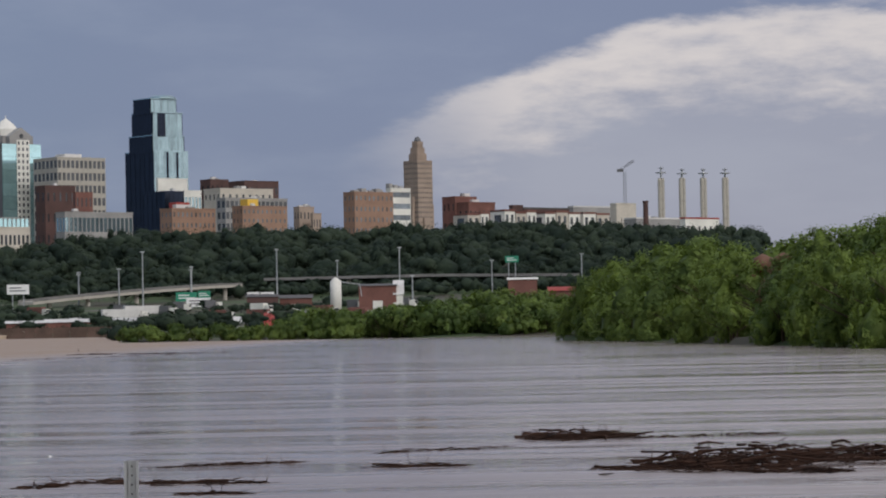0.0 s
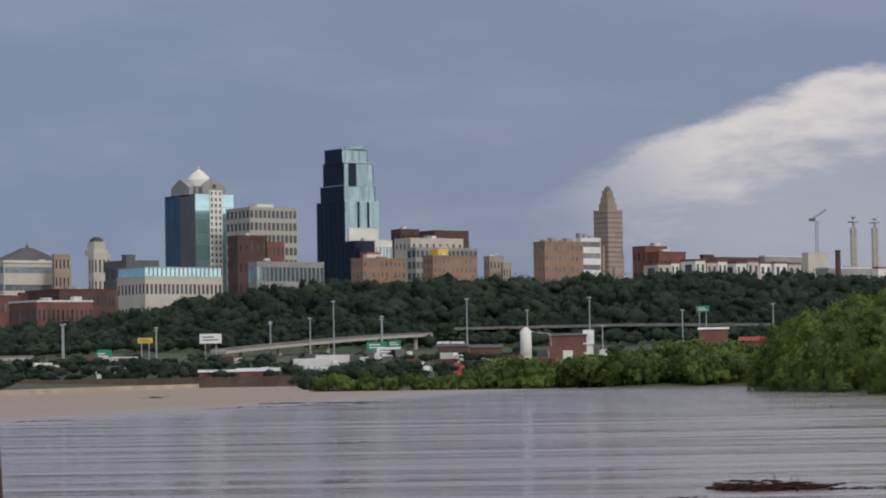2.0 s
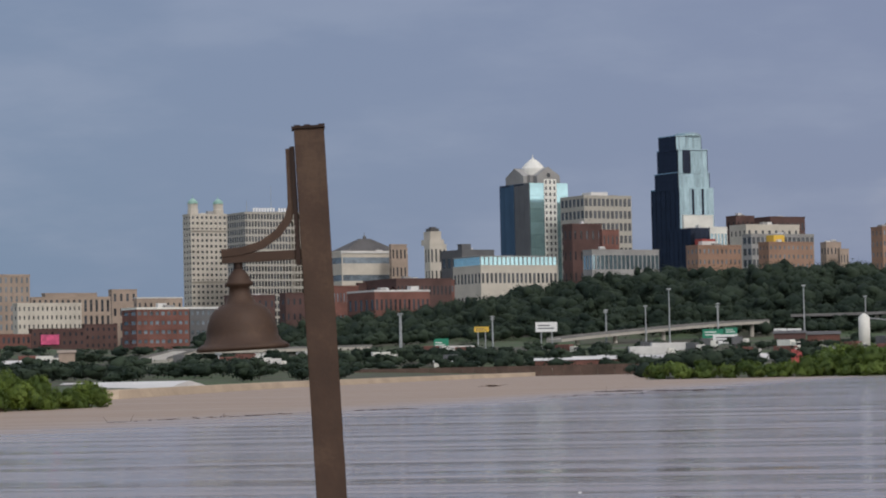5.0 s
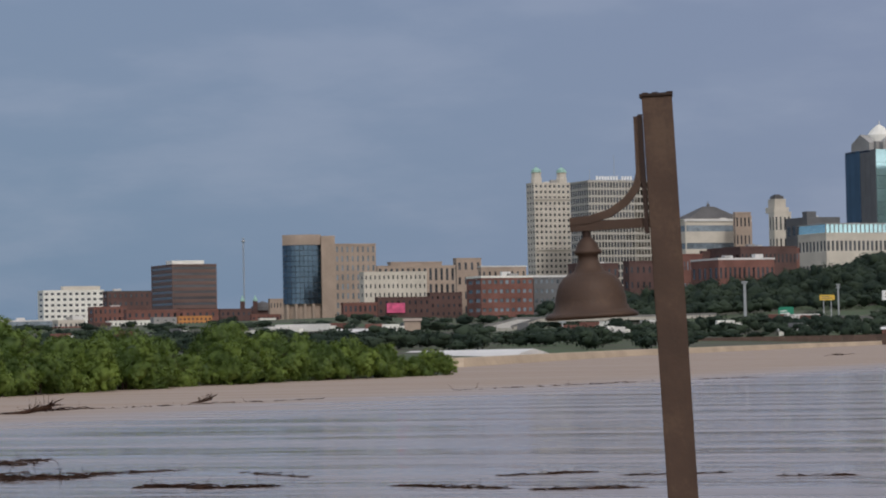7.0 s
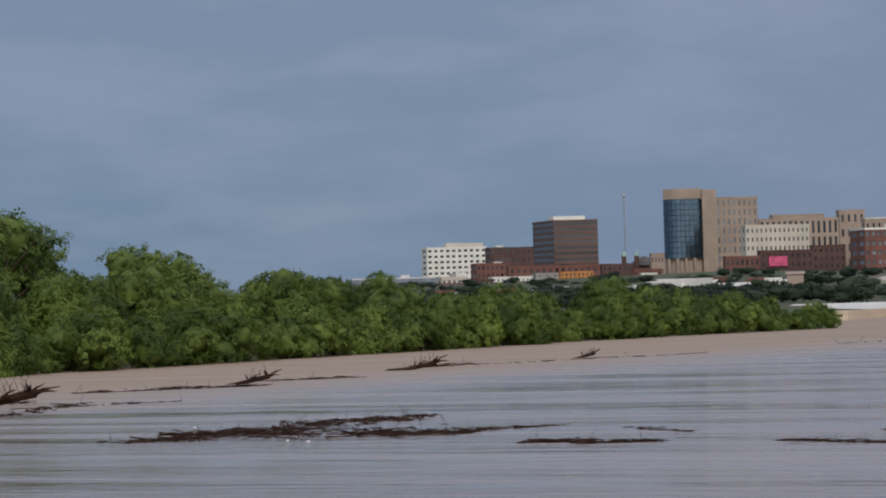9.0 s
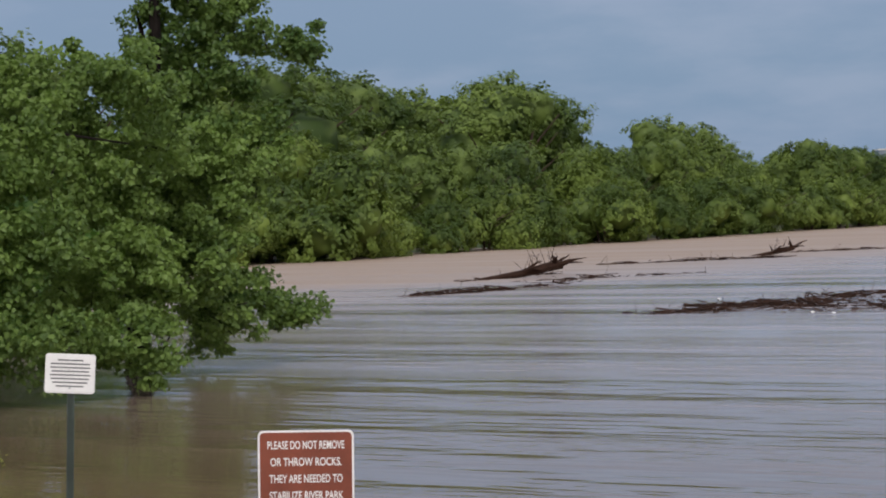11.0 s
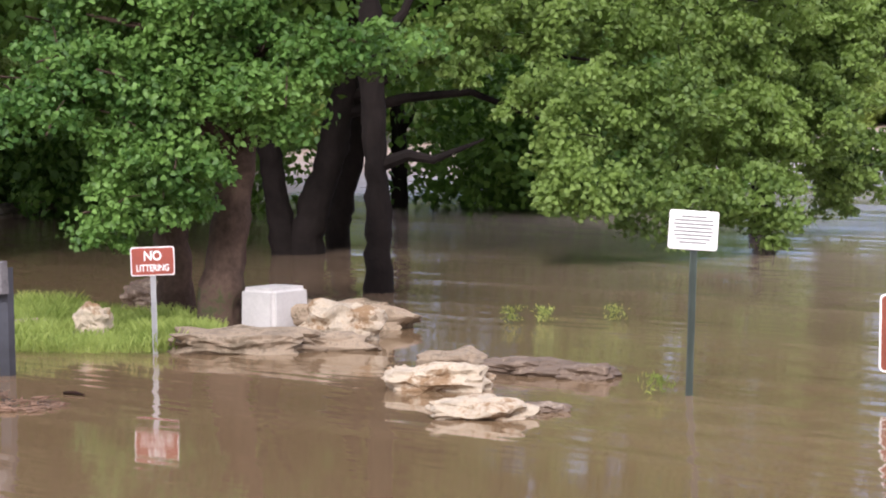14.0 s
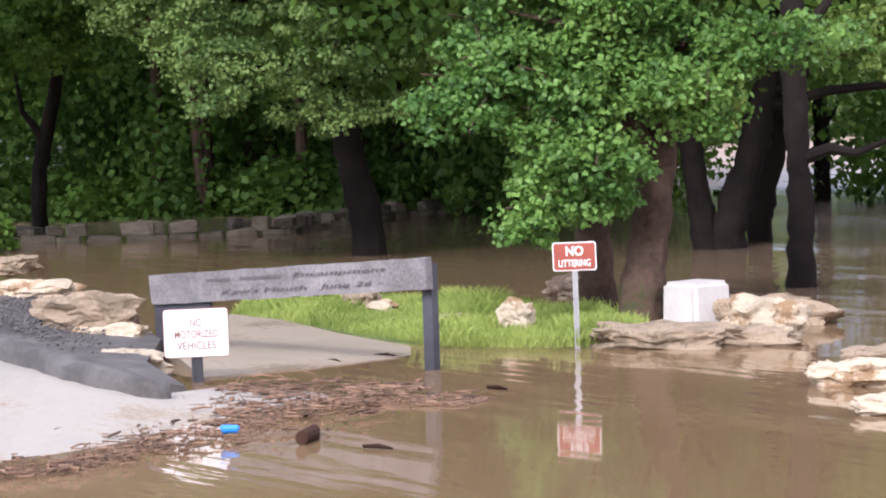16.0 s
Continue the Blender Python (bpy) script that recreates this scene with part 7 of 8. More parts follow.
def park_tree(label, stem, radii, limbs, blobs, material, clumps, per, size, seed):
    """A large park tree: tapered trunk, limbs, twigs and a crown of leafy sprays with gaps between them."""
    rng = np.random.default_rng(seed)
    foot = Vector((stem[0][0], stem[0][1], 0))
    owner = thing("tree", label, "tree", Matrix.Translation(foot))

    def local(p):
        return Vector(p) - foot
    bm = bmesh.new()
    pts = [local(p) for p in stem]
    pts[0].z = -0.8
    fine, rad = [], []
    for i in range(len(pts) - 1):
        for k in range(6):
            f = k / 6
            fine.append(pts[i].lerp(pts[i + 1], f) + Vector((rng.normal(), rng.normal(), 0)) * radii[i] * 0.05)
            rad.append((radii[i] * (1 - f) + radii[i + 1] * f) * (1 + 0.04 * rng.normal()))
    fine.append(pts[-1])
    rad.append(radii[-1])
    tube(bm, fine, rad, 44)
    for v in bm.verts:
        ridge = Vector((v.co.x * 22, v.co.y * 22, v.co.z * 2.2))
        v.co += Vector((noise.noise(v.co * 4), noise.noise(v.co * 4 + Vector((9, 0, 0))), 0)) * 0.035 + Vector((noise.noise(ridge), noise.noise(ridge + Vector((5, 3, 0))), 0)) * 0.022
    # only the mulberries keep plain bark; the rest carry shade in the colour
    bark = BARK if material is LEAF_NEAR else SHADEBARK
    part("trunk", bm, bark, owner, smooth=True)
    if not limbs:
        a, b = Vector(stem[-2]), Vector(stem[-1])
        limbs = [(a.lerp(b, f), a.lerp(b, f) + Vector((dx * 0.25, 0.1, 0.4)), a.lerp(b, f) + Vector((dx * 0.5, 0.2, 1.0))) for f, dx in ((0.1, 1), (0.45, -1))]
    for limb in limbs:
        bm = bmesh.new()
        q = [local(p) for p in limb]
        tube(bm, [q[0], q[0].lerp(q[1], 0.5) + Vector((0, 0, 0.08)), q[1], q[1].lerp(q[2], 0.5), q[2]], [0.09, 0.075, 0.055, 0.035, 0.012], 8)
        part("limb", bm, bark, owner)
    if not blobs:
        return owner
    bl = [(p[0] - foot.x, p[1] - foot.y, p[2], p[3], p[3], p[4]) for p in blobs]
    clumps = int(clumps * 1.35)
    centres, facing = shells(rng, bl, clumps, 0.75)
    centres[:, 2] = np.maximum(centres[:, 2], 0.15)
    allp, alln = [], []
    bm = bmesh.new()
    for c, f in zip(centres, facing):
        spray = 0.14 + 0.20 * rng.random()
        d = rng.normal(size=(per, 3))
        d /= np.linalg.norm(d, axis=1, keepdims=True)
        d[:, 2] = d[:, 2] * 0.62
        p = c + d * spray * (0.35 + 0.75 * rng.random((per, 1)))
        p[:, 2] -= 0.35 * ((p[:, 0] - c[0]) ** 2 + (p[:, 1] - c[1]) ** 2) / spray * 0.8
        allp.append(p)
        alln.append(d * 0.5 + rng.normal(size=(per, 3)) * 0.55 + np.array([0.1, -0.1, 0.6]))
        if rng.random() < 0.4:
            v = Vector(rng.normal(size=3)).normalized() * spray * 0.9
            tube(bm, [Vector(c) - v, Vector(c) + Vector((0, 0, 0.05)), Vector(c) + v * 0.8], [0.012, 0.008, 0.003], 4)
    allp = np.concatenate(allp)
    allp[:, 2] = np.maximum(allp[:, 2], 0.03 + 0.1 * rng.random(len(allp)))
    ob = new("crown", leaf_mesh("crown", allp, np.concatenate(alln), size * (0.6 + 0.6 * rng.random(len(allp))), material, 0.82, rng, True))
    ob.parent = owner
    tagged(part("twig_spray", bm, bark, owner), kind="stuff")
    return owner



# ---- the flooded park ----
patch('pavement', [(-16.88, 5.89, -0.02), (-17.66, 7.22, -0.03), (-18.15, 8.29, -0.02), (-18.95, 9.47, -0.02), (-19.26, 10.13, -0.02), (-17.86, 10.19, -0.03), (-18.50, 10.97, -0.03), (-20.07, 11.03, 0.02), (-20.71, 10.52, 0.06), (-20.30, 9.80, 0.10), (-20.52, 9.46, 0.17), (-21.20, 9.40, 0.21), (-21.90, 9.40, 0.25), (-22.65, 9.40, 0.28), (-25.60, 9.16, 0.42)], PAVING, 'pale worn concrete pavement sloping into the flood', 0.9)
patch('path', [(-21.85, 10.88, 0.02), (-21.90, 12.05, 0.01), (-22.12, 13.02, 0.01), (-22.50, 13.74, -0.02), (-24.29, 13.64, 0.05), (-25.87, 13.84, 0.08), (-26.77, 13.70, 0.10), (-25.76, 12.66, 0.12), (-23.61, 11.41, 0.10)], WETPAVING, 'damp concrete path under the beam barrier', 0.5)
patch('asphalt_verge', [(-20.65, 10.12, 0.10), (-21.71, 10.27, 0.22), (-23.74, 11.39, 0.20), (-27.88, 12.47, 0.35), (-29.50, 12.15, 0.42), (-30.93, 10.93, 0.50), (-26.64, 9.40, 0.48), (-23.48, 9.65, 0.32), (-22.07, 9.58, 0.27), (-21.17, 9.70, 0.20)], ASPHALT, 'dark broken asphalt verge behind the kerb', 0.9)
kerb([(-25.59, 9.08, 0.56), (-22.65, 9.31, 0.43), (-21.91, 9.31, 0.40), (-21.23, 9.32, 0.36), (-20.56, 9.37, 0.31), (-20.14, 9.48, 0.25), (-20.08, 9.70, 0.19)])
gravel([(-29.29, 11.39, 0.48), (-29.23, 12.04, 0.44), (-27.25, 12.19, 0.37), (-21.98, 10.40, 0.24), (-21.87, 9.76, 0.25), (-24.14, 9.93, 0.34), (-25.54, 9.92, 0.42)])
GRASS = [(-26.84, 13.70, 0.04), (-28.67, 14.83, 0.05), (-28.55, 15.74, 0.04), (-27.84, 16.41, 0.03), (-26.71, 17.02, 0.02), (-24.94, 16.91, 0.04), (-23.49, 16.63, 0.05), (-22.20, 15.99, 0.03), (-21.38, 15.13, 0.00), (-21.43, 14.45, -0.02), (-21.89, 13.99, -0.02), (-22.54, 13.70, -0.02), (-24.01, 13.81, 0.02), (-25.61, 13.84, 0.06)]
grass_bank(GRASS)
rock('brown layered boulder stacked on a pale slab', (-24.56, 11.04, 0.30), (1.03, 0.50, 0.33), 39, 1, STONE, 'rock')
rock('pale flat slab under a brown boulder', (-24.33, 11.13, 0.10), (0.85, 0.50, 0.24), 41, 2, PALESTONE, 'rock')
rock('long pale flat slab at the verge', (-27.75, 11.78, 0.30), (1.17, 0.70, 0.25), 37, 3, PALESTONE, 'rock')
rock('low pale slab beside the kerb', (-22.50, 10.47, 0.04), (0.68, 0.40, 0.21), 42, 4, PALESTONE, 'rock')
rock('grey stone block half in shade', (-33.42, 13.94, 0.25), (0.70, 0.60, 0.21), 34, 5, STONE, 'rock')
rock('long flat layered ledge at the water edge', (-21.08, 15.31, -0.05), (1.39, 0.70, 0.28), 41, 6, STONE, 'rock')
rock('white peaked limestone boulder', (-21.26, 16.70, -0.05), (0.79, 0.60, 0.42), 40, 7, PALESTONE, 'rock')
rock('low tan ledge in the flood', (-20.72, 15.87, -0.05), (1.13, 0.50, 0.22), 41, 8, STONE, 'rock')
rock('long grey stone slab behind the white box', (-22.1, 17.42, -0.03), (1.36, 0.45, 0.32), 38, 9, STONE, 'rock')
rock('tan upright stone in the grass', (-23.36, 15.17, 0.03), (0.35, 0.30, 0.29), 39, 10, PALESTONE, 'rock')
rock('flat white stone in the grass', (-24.27, 14.97, 0.03), (0.39, 0.30, 0.12), 39, 11, PALESTONE, 'rock')
rock('squared stone block at the grass edge', (-26.66, 15.27, 0.03), (0.38, 0.40, 0.23), 38, 12, STONE, 'rock')
rock('squared stone block at the grass edge', (-26.17, 15.26, 0.03), (0.31, 0.30, 0.14), 38, 13, PALESTONE, 'rock')
rock('pale limestone rock in the flood', (-17.28, 14.58, -0.04), (0.83, 0.50, 0.24), 35, 14, PALESTONE, 'rock')
rock('pale flat rock in the flood', (-15.63, 13.58, -0.05), (0.71, 0.50, 0.20), 36, 15, PALESTONE, 'rock')
rock('small pale rock in the flood', (-17.61, 14.41, -0.03), (0.19, 0.20, 0.21), 35, 16, PALESTONE, 'rock')
rock('brown weathered rock in the flood', (-18.25, 15.58, -0.04), (0.67, 0.50, 0.22), 34, 17, STONE, 'rock')
rock('dark brown weathered rock in the flood', (-17.59, 15.82, -0.04), (0.88, 0.50, 0.17), 34, 18, DARKSTONE, 'rock')
rock('dark brown weathered rock in the flood', (-16.94, 15.92, -0.04), (0.47, 0.40, 0.16), 34, 19, DARKSTONE, 'rock')
rock('dark wet rock in the flood', (-15.55, 14.15, -0.04), (0.36, 0.30, 0.10), 35, 20, DARKSTONE, 'rock')
rock('grey tree stump in the dark water', (-26.55, 17.98, -0.05), (0.45, 0.50, 0.30), 37, 21, DARKSTONE, 'rock')
concrete_box((-22.85, 16.59, 0.0), (-22.49, 16.88, 0.0), 0.52)
rocks_sign((-14.00, 16.83), 0.79, 0.76, 0.62, 39.8, -1.4, (-14.01, 16.84, 0.00))
rules_sign((-15.32, 15.58), 1.47, 0.39, 0.31, 44.5, -4.4, (-15.39, 15.51, -0.00))
litter_sign((-21.49, 14.63), 1.01, 0.41, 0.27, 55.8, 0.6, (-21.48, 14.64, 0.08))
vehicles_sign((-21.68, 10.74), 0.65, 0.57, 0.43, 63.6, 0.3, (-21.69, 10.73, 0.02))
beam_barrier((-24.00, 11.46, 0.65), (-20.87, 12.65, 0.87), 0.28, (-20.94, 12.66, 0.00), (-23.97, 11.40, 0.12))
lamp_post((-3.15, 13.13, 3.783), (-3.07, 13.15, 1.833))
channel_post((-1.66, 14.90, 1.88))
# driftwood on the river
raft('dark drifting mat of sticks and logs', (3.77, 47.63), (8.60, 49.66), 4.00, 300, 1, 0.060, 0.35)
raft('dark drifting mat of sticks and logs', (2.63, 48.06), (6.53, 45.22), 2.00, 200, 2, 0.035, 0.08)
raft('dark drifting mat of sticks and logs', (1.92, 59.81), (3.97, 60.59), 3.00, 120, 3, 0.060, 0.20)
raft('dark drifting mat of sticks and logs', (3.87, 59.48), (7.55, 60.69), 0.80, 40, 4, 0.030, 0.03)
raft('dark drifting mat of sticks and logs', (-1.35, 54.79), (1.38, 56.81), 0.90, 45, 5, 0.030, 0.04)
raft('dark drifting mat of sticks and logs', (-1.18, 49.66), (0.29, 49.50), 0.50, 40, 6, 0.040, 0.06)
raft('dark drifting mat of sticks and logs', (-6.91, 45.02), (-5.54, 47.10), 0.90, 50, 7, 0.040, 0.05)
raft('dark drifting mat of sticks and logs', (-5.42, 46.08), (-2.89, 45.39), 0.90, 80, 8, 0.035, 0.06)
raft('dark drifting mat of sticks and logs', (-5.21, 50.96), (-2.67, 52.02), 0.60, 60, 9, 0.035, 0.06)
raft('dark drifting mat of sticks and logs', (-4.13, 42.69), (-3.06, 42.64), 0.40, 30, 10, 0.035, 0.05)
raft('dark drifting mat of sticks and logs', (-30.95, 48.73), (-29.99, 60.79), 3.00, 260, 11, 0.045, 0.08)
raft('dark drifting mat of sticks and logs', (-32.10, 52.12), (-24.56, 51.59), 3.40, 260, 12, 0.040, 0.08)
raft('dark drifting mat of sticks and logs', (-25.95, 51.77), (-23.94, 55.15), 0.70, 50, 13, 0.035, 0.05)
raft('dark drifting mat of sticks and logs', (-21.73, 48.02), (-20.49, 48.65), 0.70, 50, 14, 0.040, 0.06)
raft('dark drifting mat of sticks and logs', (-16.74, 48.33), (-14.07, 47.20), 0.60, 50, 15, 0.030, 0.05)
raft('dark drifting mat of sticks and logs', (-15.78, 51.79), (-14.19, 53.28), 0.50, 40, 16, 0.030, 0.05)
raft('dark drifting mat of sticks and logs', (-13.65, 46.84), (-11.85, 47.55), 0.60, 50, 17, 0.030, 0.05)
raft('dark drifting mat of sticks and logs', (-11.86, 42.93), (-11.43, 43.24), 0.30, 20, 18, 0.030, 0.05)
raft('dark drifting mat of sticks and logs', (-20.39, 47.59), (-19.06, 48.36), 0.50, 45, 19, 0.035, 0.06)
raft('dark drifting mat of sticks and logs', (-21.95, 53.80), (-19.63, 51.60), 0.40, 30, 20, 0.030, 0.05)
raft('dark drifting mat of sticks and logs', (-13.24, 51.82), (-11.41, 52.64), 0.40, 30, 21, 0.030, 0.04)
raft('dark drifting mat of sticks and logs', (-10.03, 51.29), (-8.64, 51.37), 0.30, 25, 22, 0.030, 0.04)
raft('long thin line of drifting sticks', (-47.63, 146.41), (-40.68, 169.08), 0.80, 40, 23, 0.060, 0.05)
raft('long thin line of drifting sticks', (-39.69, 173.52), (-36.04, 179.34), 0.80, 14, 24, 0.060, 0.05)
raft('long thin line of drifting sticks', (-36.12, 227.40), (-20.19, 262.14), 1.50, 24, 25, 0.080, 0.06)
raft('long thin line of drifting sticks', (-36.24, 265.84), (-22.24, 260.85), 1.60, 40, 26, 0.090, 0.08)
raft('long thin line of drifting sticks', (-44.06, 62.77), (-47.86, 73.06), 1.00, 40, 27, 0.050, 0.06)
raft('long thin line of drifting sticks', (-54.18, 81.65), (-49.56, 87.14), 1.20, 90, 28, 0.050, 0.10)
raft('long thin line of drifting sticks', (-52.87, 92.97), (-50.35, 96.14), 0.80, 40, 29, 0.050, 0.08)
raft('long thin line of drifting sticks', (-54.19, 106.11), (-54.40, 114.80), 1.00, 60, 30, 0.060, 0.14)
raft('long thin line of drifting sticks', (-53.67, 113.56), (-48.37, 129.30), 0.80, 40, 31, 0.050, 0.05)
raft('long thin line of drifting sticks', (-44.39, 57.88), (-43.78, 61.75), 1.00, 80, 32, 0.050, 0.16)
raft('long thin line of drifting sticks', (-47.55, 66.94), (-44.18, 72.65), 0.90, 40, 33, 0.040, 0.05)
raft('long thin line of drifting sticks', (-49.93, 67.64), (-50.27, 73.26), 0.90, 40, 34, 0.050, 0.10)
raft('long thin line of drifting sticks', (-64.35, 364.56), (-63.93, 377.93), 2.00, 10, 35, 0.120, 0.30)
root_wad((-51.69, 89.61), 0.80, 1)
root_wad((-49.24, 69.91), 1.15, 2)
root_wad((-53.03, 106.24), 0.90, 3)
root_wad((-52.47, 123.32), 0.60, 4)
root_wad((-50.49, 72.56), 0.80, 6)
float_bottle((-53.18, 107.81))
float_bottle((-27.63, 49.42))
float_bottle((-33.46, 55.45))
float_bottle((-26.95, 49.06))
float_bottle((-8.02, 56.26))
raft('brown tide line of broken bark and sticks', (-17.35, 6.85), (-17.57, 8.16), 0.90, 260, 41, 0.026, 0.04, 0.03, 0.5)
raft('brown tide line of broken bark and sticks', (-17.74, 8.19), (-18.74, 9.85), 1.20, 330, 42, 0.026, 0.04, 0.03, 0.5)
raft('brown tide line of broken bark and sticks', (-19.05, 9.67), (-19.24, 10.99), 1.80, 380, 43, 0.027, 0.04, 0.04, 0.5)
raft('brown tide line of broken bark and sticks', (-20.67, 10.34), (-19.19, 11.60), 1.30, 340, 44, 0.027, 0.04, 0.06, 0.5)
raft('brown tide line of broken bark and sticks', (-19.50, 10.93), (-18.61, 11.77), 1.20, 220, 45, 0.024, 0.04, 0.01, 0.5)
raft('brown tide line of broken bark and sticks', (-20.14, 11.40), (-19.55, 11.82), 0.15, 30, 46, 0.028, 0.04, 0.04, 0.5)
blue_cup((-17.94, 9.13, 0.05))
cut_log((-17.34, 9.40, 0.02))
drift_stick((-22.21, 12.41), 592)
drift_stick((-22.28, 13.00), 682)
drift_stick((-18.73, 10.23), 548)
drift_stick((-16.76, 9.69), 668)
drift_stick((-19.21, 12.27), 880)
stone_wall([(-44.20, 18.02, 0.00), (-42.82, 20.25, 0.00), (-41.98, 22.47, 0.00), (-44.52, 26.29, 0.00), (-45.79, 30.32, 0.00)])
# park trees
park_tree('leaning mulberry with bright leaves and rugged brown trunk', [(-23.27, 16.63, -0.17), (-23.25, 16.65, 0.15), (-23.19, 16.74, 1.00), (-23.17, 16.94, 1.92), (-23.18, 17.09, 2.85), (-23.24, 17.34, 4.78)], [0.30, 0.24, 0.20, 0.17, 0.13, 0.08], [[(-23.21, 16.89, 1.69), (-23.21, 16.37, 2.18), (-23.46, 15.64, 2.43)], [(-23.15, 16.97, 2.16), (-23.23, 16.34, 2.99), (-23.64, 15.37, 3.24)], [(-23.12, 17.00, 2.62), (-22.58, 17.22, 2.95), (-21.97, 17.68, 2.92)], [(-23.23, 16.86, 1.58), (-23.38, 16.12, 1.72), (-23.38, 15.77, 1.62)], [(-23.08, 17.06, 3.32), (-22.47, 17.37, 3.86), (-21.82, 17.87, 3.59)]], [(-23.7, 14.9, 2.4, 0.5, 0.4), (-23.6, 15.5, 2.7, 0.6, 0.6), (-23.2, 15.7, 1.9, 0.6, 0.4), (-23.2, 15.5, 1.5, 0.4, 0.4), (-23.2, 16.2, 2.6, 0.7, 0.6), (-23.2, 15.3, 1.1, 0.3, 0.3), (-22.8, 15.9, 1.6, 0.4, 0.4), (-22.6, 16.6, 2.5, 0.6, 0.5), (-22.4, 17.1, 2.8, 0.6, 0.4), (-22.0, 17.7, 2.9, 0.6, 0.3), (-24.1, 15.3, 3.0, 0.5, 0.4), (-23.2, 16.5, 3.3, 0.8, 0.5), (-22.3, 16.8, 2.1, 0.3, 0.3), (-23.7, 15.8, 3.8, 0.9, 0.5), (-22.7, 17.2, 3.8, 0.9, 0.5)], LEAF_NEAR, 300, 100, 0.078, 81)
park_tree('broken old trunk with leafy shoots', [(-24.80, 17.24, -0.25), (-24.82, 17.21, 0.18), (-24.85, 17.16, 0.80), (-24.85, 17.16, 1.17), (-24.78, 17.08, 1.55)], [0.26, 0.21, 0.19, 0.15, 0.04], [], [(-24.7, 16.8, 1.3, 0.4, 0.3), (-24.6, 17.2, 1.4, 0.3, 0.3)], LEAF_NEAR, 30, 60, 0.10, 82)
park_tree('wide spreading maple drooping over the flood', [(-31.81, 24.28, -0.15), (-31.78, 24.32, 0.26), (-31.7, 24.43, 0.75), (-31.56, 24.6, 1.32), (-31.46, 24.73, 1.97), (-31.32, 24.91, 3.02), (-31.2, 25.2, 5.2)], [0.327, 0.262, 0.229, 0.213, 0.188, 0.147, 0.09], [[(-31.42, 24.80, 2.2), (-29.9, 25.9, 2.97), (-27.39, 26.34, 2.67)], [(-31.32, 24.91, 3.0), (-29.64, 26.86, 4.09), (-26.00, 27.71, 3.47)], [(-31.45, 24.75, 2.0), (-29.9, 25.9, 2.3), (-27.89, 26.4, 1.6)]], [(-28.5, 24.4, 3.0, 0.8, 0.6), (-28.2, 25.5, 3.4, 1.1, 0.7), (-27.6, 26.9, 3.4, 1.2, 0.8), (-27.6, 28.9, 3.2, 1.2, 0.9), (-27.9, 31.4, 3.2, 1.0, 0.9), (-27.1, 25.1, 2.1, 0.8, 0.7), (-27.1, 26.6, 2.1, 1.1, 0.9), (-27.3, 28.6, 1.7, 1.1, 0.9), (-27.9, 30.8, 1.7, 1.1, 0.9), (-28.5, 32.2, 0.8, 0.8, 0.5), (-28.9, 34.5, 0.8, 0.5, 0.3), (-26.6, 25.0, 1.1, 0.7, 0.6), (-26.2, 26.2, 0.9, 0.9, 0.6), (-26.5, 27.9, 0.7, 0.9, 0.6), (-28.2, 32.7, 3.2, 0.8, 0.8), (-27.9, 28.6, 4.3, 1.8, 0.7), (-29.3, 25.7, 4.4, 1.4, 0.7)], LEAF_MAPLE, 640, 92, 0.092, 83)
park_tree('upper crown of the spreading maple against the sky', [(-29.48, 31.31, 0.08), (-29.32, 31.45, 1.75), (-29.17, 31.60, 3.49), (-29.06, 31.69, 6.17)], [0.2, 0.16, 0.12, 0.08], [], [(-28.8, 31.9, 3.1, 0.9, 1.0), (-28.4, 32.3, 4.1, 1.0, 0.8), (-29.1, 32.3, 5.2, 1.0, 0.8), (-28.7, 32.7, 6.1, 0.8, 0.7), (-28.2, 33.1, 5.1, 0.6, 0.4), (-27.6, 33.6, 5.1, 0.4, 0.3), (-28.9, 31.9, 1.9, 1.0, 0.8), (-28.6, 32.8, 1.1, 0.8, 0.5), (-29.1, 32.4, 6.6, 1.0, 0.8), (-29.4, 32.0, 7.5, 1.2, 0.9)], LEAF_MAPLE, 330, 92, 0.092, 84)
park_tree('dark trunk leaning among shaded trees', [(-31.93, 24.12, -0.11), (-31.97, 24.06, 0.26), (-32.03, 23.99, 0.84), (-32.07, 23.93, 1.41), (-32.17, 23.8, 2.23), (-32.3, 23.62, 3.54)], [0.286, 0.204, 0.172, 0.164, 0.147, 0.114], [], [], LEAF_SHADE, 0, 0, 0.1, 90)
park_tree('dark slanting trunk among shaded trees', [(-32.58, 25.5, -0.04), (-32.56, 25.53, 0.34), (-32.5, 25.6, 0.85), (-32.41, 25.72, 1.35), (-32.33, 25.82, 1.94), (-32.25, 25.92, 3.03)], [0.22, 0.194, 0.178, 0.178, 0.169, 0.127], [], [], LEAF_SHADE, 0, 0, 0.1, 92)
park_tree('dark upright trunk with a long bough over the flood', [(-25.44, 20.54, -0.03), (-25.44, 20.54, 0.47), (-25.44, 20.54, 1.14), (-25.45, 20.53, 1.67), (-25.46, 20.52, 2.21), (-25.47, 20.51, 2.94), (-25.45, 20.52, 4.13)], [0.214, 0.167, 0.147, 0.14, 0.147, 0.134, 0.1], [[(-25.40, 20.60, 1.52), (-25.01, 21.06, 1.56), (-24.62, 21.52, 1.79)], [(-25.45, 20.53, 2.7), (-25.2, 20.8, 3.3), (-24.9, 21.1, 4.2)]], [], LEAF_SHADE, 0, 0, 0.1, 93)
